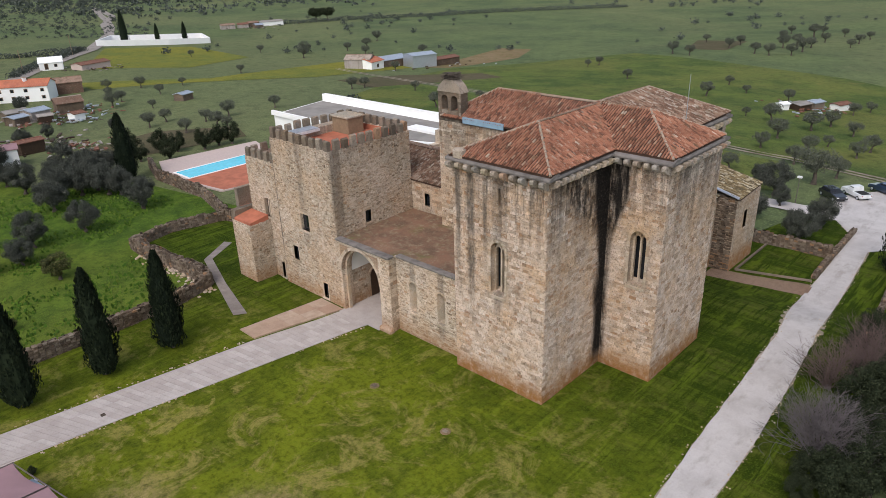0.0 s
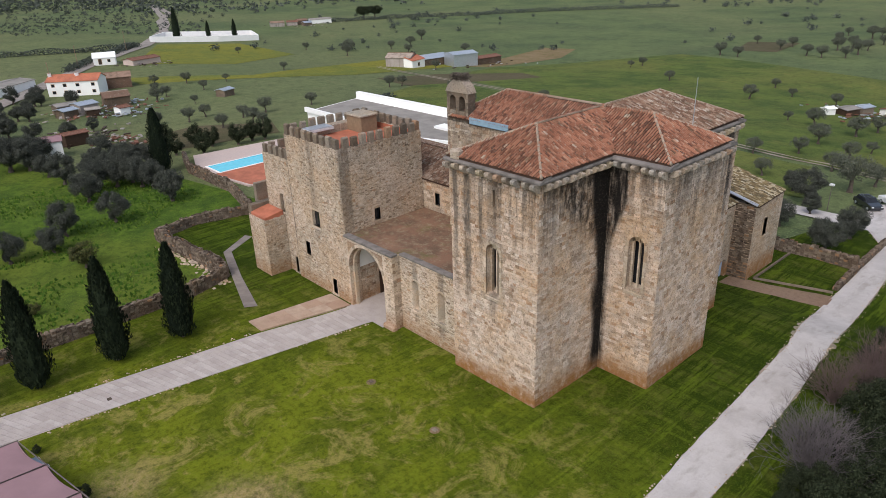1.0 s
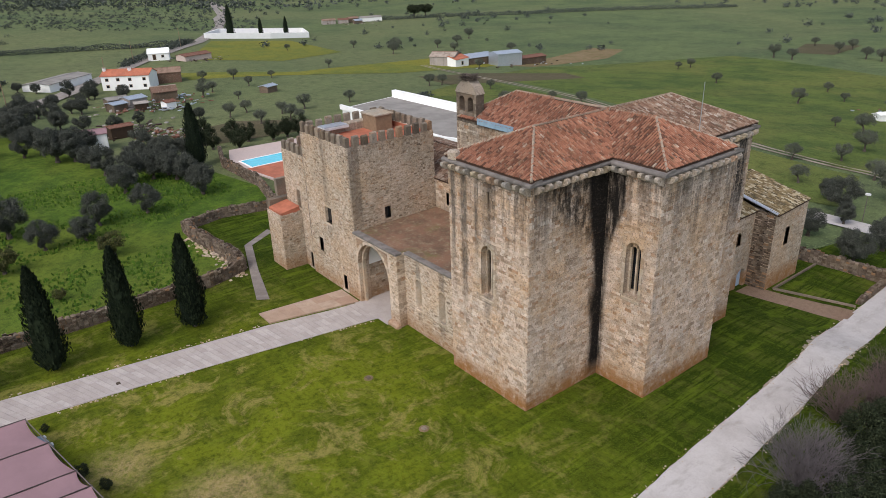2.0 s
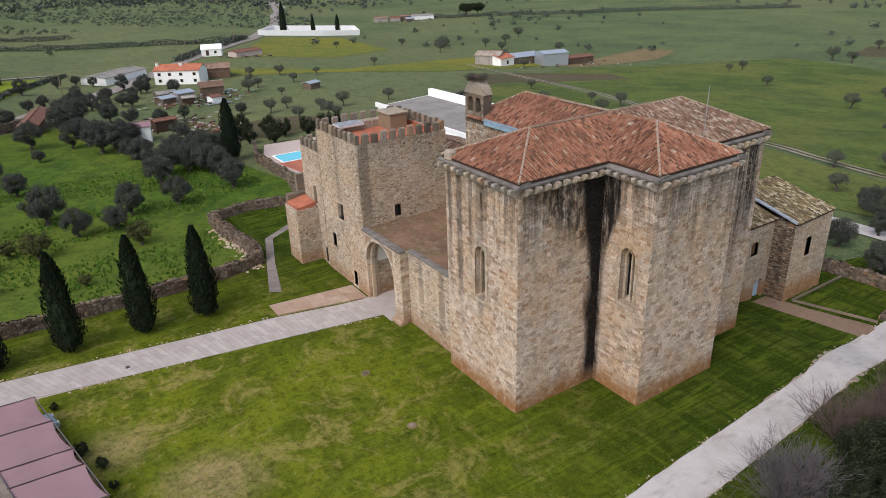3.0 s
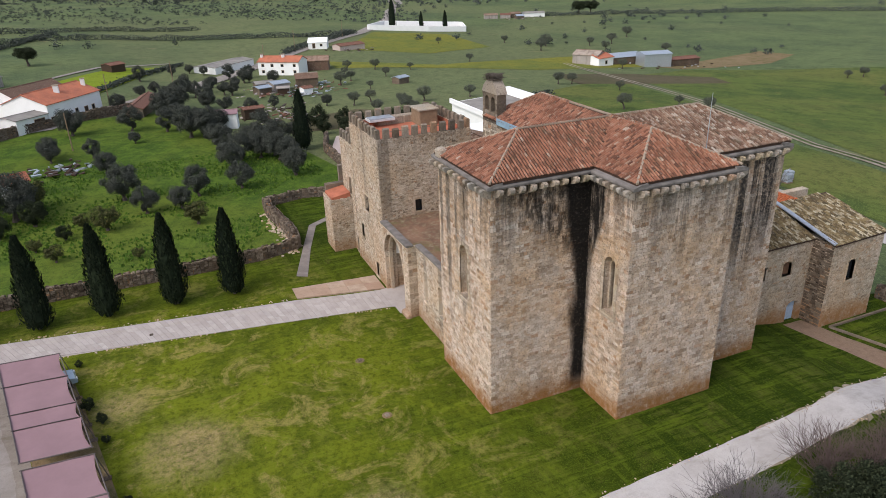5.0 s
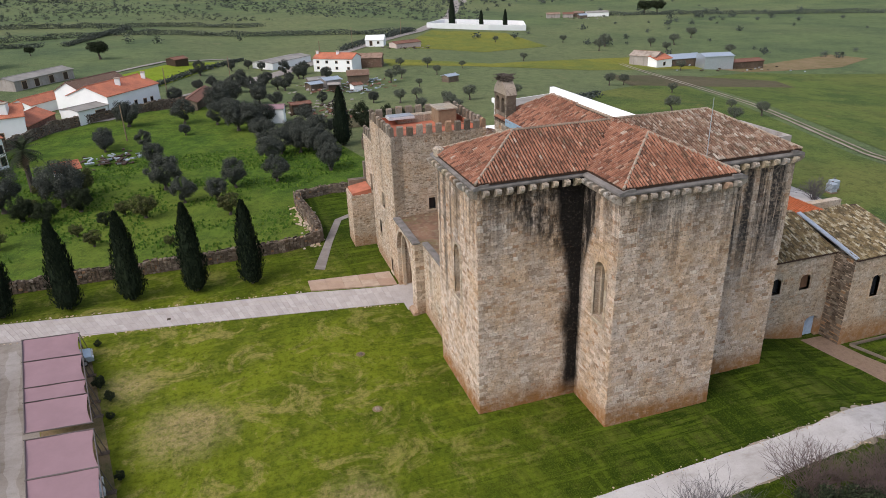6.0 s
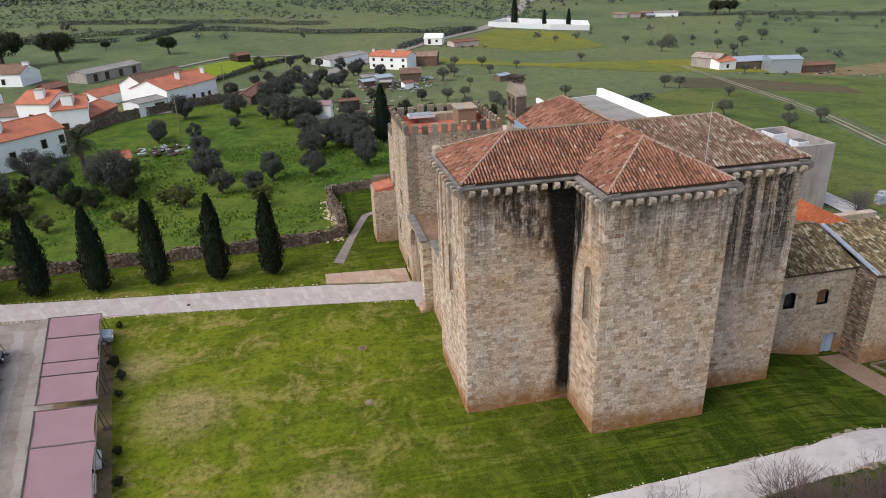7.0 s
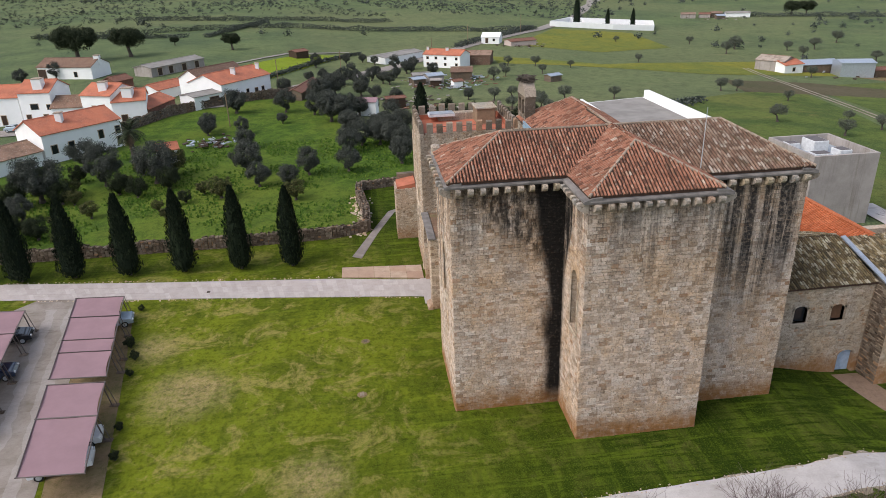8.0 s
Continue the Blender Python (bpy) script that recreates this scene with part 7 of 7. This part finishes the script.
# ---- village ----
def house(name, label, p, q, depth, h, rise, roofmat=None, wallmat=None, openings=(), chimneys=(), hip=False, sunk=2.0):
    """A gabled house: front wall from p to q, body behind it. Openings: (share along the front, sill, width, height, kind)."""
    p, q = Vector(p), Vector(q)
    u = (q - p).normalized()
    n = Vector((u.y, -u.x))
    eye = Vector((10, 20))
    if (eye - p).dot(n) < 0:
        n = -n
    L = (q - p).length
    z = min(ground_z(*p), ground_z(*q))
    t = thing(name, label, "house", "village houses", at=(*((p + q) / 2), z))
    W = lambda s, d, zz: (*(p + u * s - n * d), z + zz)
    B = [(0, 0), (L, 0), (L, depth), (0, depth)]
    v = [W(s, d, -sunk) for s, d in B] + [W(s, d, h) for s, d in B] + [W(0, depth / 2, h + rise), W(L, depth / 2, h + rise)]
    part("wall", Geo().add(v, [(0, 1, 5, 4), (1, 2, 6, 9, 5), (2, 3, 7, 6), (3, 0, 4, 8, 7)]), wallmat or M_WHITE, t)
    o, rm = .25, roofmat or M_TILE_VILLAGE
    k = rise / (depth / 2)
    for side_ in (0, 1):
        d0 = -o if side_ == 0 else depth + o
        a = [W(-o, d0, h - o * k), W(L + o, d0, h - o * k), W(L + o, depth / 2, h + rise), W(-o, depth / 2, h + rise)]
        a2 = [(x, y, zz + .14) for x, y, zz in a]
        part("roof", Geo().add(a + a2, [(0, 3, 2, 1), (4, 5, 6, 7), (0, 1, 5, 4), (1, 2, 6, 5), (2, 3, 7, 6), (3, 0, 4, 7)]), rm, t)
    part("ridge", Geo().tube(W(-o, depth / 2, h + rise + .12), W(L + o, depth / 2, h + rise + .12), .14, .14, 6), rm, t)
    for f, sill, w, hh, kind in openings:
        s = f * L
        wv = [W(s - w / 2, d, zz) for d in (-.03, .05) for zz in (sill, sill + hh)] + [W(s + w / 2, d, zz) for d in (-.03, .05) for zz in (sill, sill + hh)]
        ob = part("door" if kind == "d" else "window", Geo().add(wv, [(0, 1, 5, 4), (0, 4, 6, 2), (1, 3, 7, 5), (0, 2, 3, 1), (4, 5, 7, 6)]), M_DARKWOOD if kind == "d" else M_GLASS, t)
        fv = Geo()
        for a, b, c, e2 in ((s - w / 2 - .12, s - w / 2, sill, sill + hh), (s + w / 2, s + w / 2 + .12, sill, sill + hh), (s - w / 2 - .12, s + w / 2 + .12, sill + hh, sill + hh + .12)):
            fv.add([W(x, d, zz) for x in (a, b) for d, zz in ((-.06, c), (-.06, e2), (0, e2), (0, c))], [(0, 1, 2, 3), (7, 6, 5, 4), (0, 4, 5, 1), (1, 5, 6, 2), (2, 6, 7, 3), (3, 7, 4, 0)])
        part("window_frame" if kind != "d" else "door_frame", fv, M_DRESSED, ob)
    for s, d, w in chimneys:
        c = W(s * L, d * depth, 0)
        zt = h + rise + .7
        ch = part("chimney", Geo().soft(c[0] - w / 2, c[0] + w / 2, c[1] - w / 2, c[1] + w / 2, z + h, z + zt, .05), M_WHITE, t, "white chimney")
        part("cap", Geo().soft(c[0] - w / 2 - .1, c[0] + w / 2 + .1, c[1] - w / 2 - .1, c[1] + w / 2 + .1, z + zt, z + zt + .15, .04), M_CAP, ch)
    return t


def village_roof_material():
    m = Mat("village_roof_tiles", 0.85, 0.25)
    c = m.mix(m.ramp(m.noise(0.5, 5), .35, .68), (0.48, 0.155, 0.085), (0.34, 0.115, 0.07))
    c = m.mix(m.ramp(m.noise(6, 4), .45, .7, 0, .55), c, (0.52, 0.24, 0.15))
    return m.out(c, m.noise(5, 3), .5, .1)


M_TILE_VILLAGE = village_roof_material()
house("house", "long white house with orange tiled roof", (-105.5, -25.5), (-116.6, -15.8), 9, 5.2, 2.0, openings=[(.12, 1.6, 1, 1.5, "w"), (.33, 1.6, 1, 1.5, "w"), (.72, 2.4, .9, 1.5, "w"), (.95, .5, .9, 1.5, "w"), (.95, 2.6, .9, 1.4, "w")], chimneys=[(.35, .3, 1.1)])
house("house", "low white outbuilding with brown tiled roof", (-98.5, -31), (-105.3, -25.9), 8, 2.6, 1.4, M_TILE_OLD)
house("house", "large white house with orange roof above the meadow", (-151.8, -3.2), (-165.6, 6.6), 11, 5.0, 2.0, openings=[(.06, .6, .8, 1.7, "w"), (.3, 1.4, .8, 1, "w"), (.5, 1.4, .8, 1.2, "w"), (.68, .2, 1, 2.2, "d"), (.82, .4, .8, 2, "w")], chimneys=[(.45, .3, 1.1), (.96, .3, .9)])
house("garage", "low white garage with a dark doorway", (-146.4, -8.6), (-151.6, -3.4), 6, 3.0, .5, M_FLATROOF, openings=[(.72, .1, 2.4, 2.3, "d")])
house("house", "white house wing with faded tiled roof", (-158, -9), (-170, 0), 8, 5.2, 2.0, M_TILE_OLD)
house("house", "tall white house with orange tiled roof on the street", (-140.7, -43.9), (-140, -37.1), 9, 6.9, 2.0, openings=[(.2, .1, 1, 2.1, "d"), (.75, .1, 1, 2.1, "d"), (.45, 3.3, 1.6, 1.2, "w"), (.9, 3.2, .8, 1.1, "w")], chimneys=[(.6, .2, 2.0)])
house("house", "white terraced house with orange roof", (-141.5, -57), (-141, -44.2), 9, 6.0, 2.0, openings=[(.3, .1, 1, 2.1, "d"), (.7, .1, 1, 2.1, "d"), (.5, 2.8, .9, 1.1, "w")])
house("house", "low white house with brown tiled roof", (-138.4, -36.8), (-138, -30.3), 8, 3.8, 1.8, M_TILE_OLD, openings=[(.4, .1, 1.2, 2.1, "d")])
house("house", "white house with broad chimney", (-138, -30.1), (-135.4, -23.2), 9, 6.3, 1.8, openings=[(.4, 3.0, .9, 1.1, "w"), (.5, .1, 1, 2.1, "d")], chimneys=[(.6, .25, 1.7)])
house("house", "white house with broad chimney", (-135.2, -23.0), (-136.5, -16.5), 8, 4.9, 1.8, openings=[(.3, .1, 1.2, 2, "d")], chimneys=[(.5, .25, 2.1)])
house("outbuilding", "brick outbuilding with orange tiles", (-136.9, -16.3), (-148.5, -13.5), 7, 2.8, 1.4, wallmat=M_RUST)
house("barn", "white barn with long tiled roof", (-202.4, -65.2), (-197.3, -48.2), 9, 3.4, 2.0, M_TILE_OLD, openings=[(.08, .1, 2.6, 2.6, "d"), (.7, .5, 1, 1.5, "w")], chimneys=[(.97, .5, 1.6)])
house("shed", "long grey sheeted shed", (-195.4, -30.9), (-213.6, -19.4), 7, 2.6, .8, M_FLATROOF, M_CONCRETE, [(f, .2, 1.6, 2, "d") for f in (.15, .35, .6, .85)])
house("shed", "small rusty shed with sheet roof", (-176, -35), (-181, -32), 5, 2.4, 1, M_RUST, M_RUST)
house("shed", "low outbuilding with orange roof", (-161, -20.5), (-170, -15), 6, 2.4, 1.2)
house("house", "white two-storey farmhouse with small dark windows", (-215.9, 50.9), (-207.8, 62.1), 7, 4.0, 1.3, openings=[(f, zz, .8, .8, "w") for f in (.12, .35, .6, .9) for zz in (.6, 2.5)], chimneys=[(.02, .4, .8), (.55, .4, .9)])
house("barn", "brown tiled barn beside the farmhouse", (-216, 64), (-213, 73), 7, 3.0, 1.0, M_TILE_OLD, M_TILE_OLD)
house("shed", "white walled yard shed with grey roof", (-224.5, 38.5), (-238, 53), 9, 2.2, .5, M_FLATROOF)
house("house", "white house by the road", (-270.5, 80), (-268, 87), 8, 2.6, 1.3, M_WHITE, openings=[(.3, .3, 1, 1.9, "d"), (.7, 1, .8, .9, "w")])
house("barn", "pink walled barn with red roof", (-259, 90), (-262.0, 101), 6, 2.0, .6, M_RUST, M_PINKDECK)
house("shed", "white hut with mauve roof", (-134.4, 28.4), (-133.4, 32.6), 3.2, 3.0, .5, M_CANOPY)
house("shed", "dark open timber shed", (-142.2, 35.4), (-142.7, 39.8), 3, 2.2, .2, M_RUST, M_DARKWOOD)
for p, q, dp, h, rise, rm, wm in (((-177.5, 44.5), (-178.5, 48), 4, 1.7, .3, M_ZINC, M_FIELDSTONE), ((-180, 49), (-181, 53.5), 5, 2.1, .4, M_ZINC, M_CONCRETE), ((-175.5, 49), (-175, 52), 3, 1.5, .2, M_CONCRETE, M_DARKWOOD), ((-184.5, 45), (-185, 50), 4, 1.9, .4, M_FLATROOF, M_FIELDSTONE), ((-170, 55), (-170.5, 57.5), 3, 1.6, .3, M_RUST, M_WHITE)):
    house("shed", "patched tin shed in the allotments", p, q, dp, h, rise, rm, wm)
house("shed", "brown tiled yard shed", (-184, 56.0), (-183, 62.0), 6, 2.4, 1.0, M_TILE_OLD, M_FIELDSTONE)
house("shed", "red roofed shed in the orchard", (-155, 15), (-172, 19), 4, 2.4, .8, M_RUST, M_FIELDSTONE)
house("hut", "grey hut in the pasture", (-171.7, 82.5), (-173.2, 86.0), 3, 1.6, .3, M_ZINC, M_FIELDSTONE)
house("shed", "dark timber field shelter", (-233, 8), (-236, 12), 5, 2.4, .5, M_RUST, M_DARKWOOD)
house("hut", "small white hut by the meadow", (-99.8, -5.2), (-101.0, -2.0), 3, 2.6, .8)
house("barn", "grey stone barn with tiled roof", (-203.9, 161.7), (-196, 167.0), 8, 3.4, 1.2, M_TILE_OLD, M_CONCRETE)
house("house", "white farm cottage with orange roof", (-194.2, 166.5), (-196, 174), 7, 3.0, 1.0, openings=[(.5, .8, 1, 1.2, "w")])
house("barn", "tin roofed farm shed", (-198, 174.4), (-197, 188), 9, 3.0, .9, M_ZINC, M_FIELDSTONE)
house("barn", "tall blue-grey sheeted barn", (-188.5, 182), (-185.8, 191.8), 8, 4.6, .6, M_ZINC, M_ZINC)
house("shed", "dark sheeted farm shed", (-187, 193), (-186, 205), 6, 2.6, .5, M_RUST, M_FIELDSTONE)
for p, q, dp, h, rm, wm in (((-50, 174), (-48.6, 178), 3.5, 1.6, M_FLATROOF, M_DARKWOOD), ((-48.2, 179), (-47, 182.5), 3, 1.9, M_ZINC, M_FIELDSTONE), ((-53, 171), (-52, 173), 2, 1.4, M_WHITE, M_WHITE)):
    house("shed", "makeshift shed of a smallholding", p, q, dp, h, .25, rm, wm)
house("shed", "red and white caravan shed", (-44, 184), (-42.6, 188), 2.6, 1.7, .3, M_RUST, M_WHITE)
for p, q, dp, h, rm, wm in (((-413, 232), (-410, 240), 7, 2.4, M_TILE_OLD, M_CONCRETE), ((-412, 243), (-409, 249), 6, 2.2, M_RUST, M_CONCRETE), ((-413, 252), (-411, 258), 7, 2.6, M_TILE_OLD, M_FIELDSTONE), ((-412, 261), (-408, 275), 6, 2.6, M_FLATROOF, M_WHITE), ((-402, 250), (-401, 255), 5, 1.8, M_ZINC, M_FIELDSTONE)):
    house("shed", "low shed of a far smallholding", p, q, dp, h, .7, rm, wm)



def scrap(label, centre, reach, count, mat, seed):
    """Boards, sheets and bits strewn over a yard."""
    rng = random.Random(seed)
    g = Geo()
    for _ in range(count):
        x, y = centre[0] + rng.gauss(0, reach), centre[1] + rng.gauss(0, reach)
        z, a = ground_z(x, y), rng.uniform(0, 3.14)
        u = Vector((math.cos(a), math.sin(a), rng.uniform(-.15, .25))) * rng.uniform(.15, .75)
        v = Vector((-math.sin(a), math.cos(a), rng.uniform(-.1, .1))) * rng.uniform(.08, .4)
        o, t = Vector((x, y, z + rng.uniform(.05, .5))), Vector((0, 0, rng.uniform(.04, .3)))
        q = [o + u + v, o - u + v, o - u - v, o + u - v]
        g.add([tuple(p) for p in q] + [tuple(p + t) for p in q], [(3, 2, 1, 0), (4, 5, 6, 7)] + [(k, (k + 1) % 4, 4 + (k + 1) % 4, 4 + k) for k in range(4)])
    tagged(part("yard_scrap", g, mat), label, "scrap", kind="stuff")


for k, (c, r) in enumerate((((-178, 47), 4.0), ((-172, 55), 3.5), ((-150, 40), 4.0), ((-186, 62), 4.0), ((-262, 96), 5.0), ((-113, 0.5), 2.2), ((-138, 44), 3.0), ((-190, 195), 7.0), ((-408, 255), 9.0), ((-50, 178), 3.5))):
    scrap("loose grey sheets and boards lying in a yard", c, r, 26, M_ZINC if k % 2 else M_CONCRETE, 300 + k)
    scrap("dark timber and rusty scrap lying in a yard", c, r * 1.2, 30, M_DARKWOOD if k % 3 else M_RUST, 330 + k)

# cemetery with its white wall
cem = thing("cemetery_wall", "white walled cemetery on the far rise", "wall", kind="structure")
cp = [(-349.0, 130.3), (-341.5, 162.0), (-340.5, 183.5), (-372, 196), (-381, 150)]
for (xa, ya), (xb, yb) in zip(cp, cp[1:] + cp[:1]):
    d = Vector((xb - xa, yb - ya)).normalized()
    nn = Vector((-d.y, d.x)) * .3
    za, zb = ground_z(xa, ya), ground_z(xb, yb)
    part("wall", Geo().prism([(xa - nn.x, ya - nn.y), (xb - nn.x, yb - nn.y), (xb + nn.x, yb + nn.y), (xa + nn.x, ya + nn.y)][::-1], [za - 2, zb - 2, zb - 2, za - 2], [za + 2.6, zb + 2.6, zb + 2.6, za + 2.6]), M_WHITE, cem)
patch("cemetery_ground", "pale gravelled cemetery ground inside the wall", cp, M_ROAD, .2, "ground", 12)
for x, y, h in ((-357, 147, 16), (-362, 166, 9), (-356, 178, 10)):
    cypress_tree(x, y, h, h * .26, int(h))

# every building's empty stands at its own base
for ob in [o for o in scene.objects if o.type == "EMPTY" and o.parent is None and o.location.length < 1e-6 and o.children]:
    pts = [Vector(c) for ch in ob.children if ch.type == "MESH" and ch.name.split(".")[0] not in ("stone", "corbel") for c in ch.bound_box]
    if not pts:
        continue
    mid = Vector((sum(p.x for p in pts) / len(pts), sum(p.y for p in pts) / len(pts), 0))
    for ch in ob.children:
        ch.matrix_parent_inverse = Matrix.Translation(-mid) @ ch.matrix_parent_inverse
    ob.location = mid
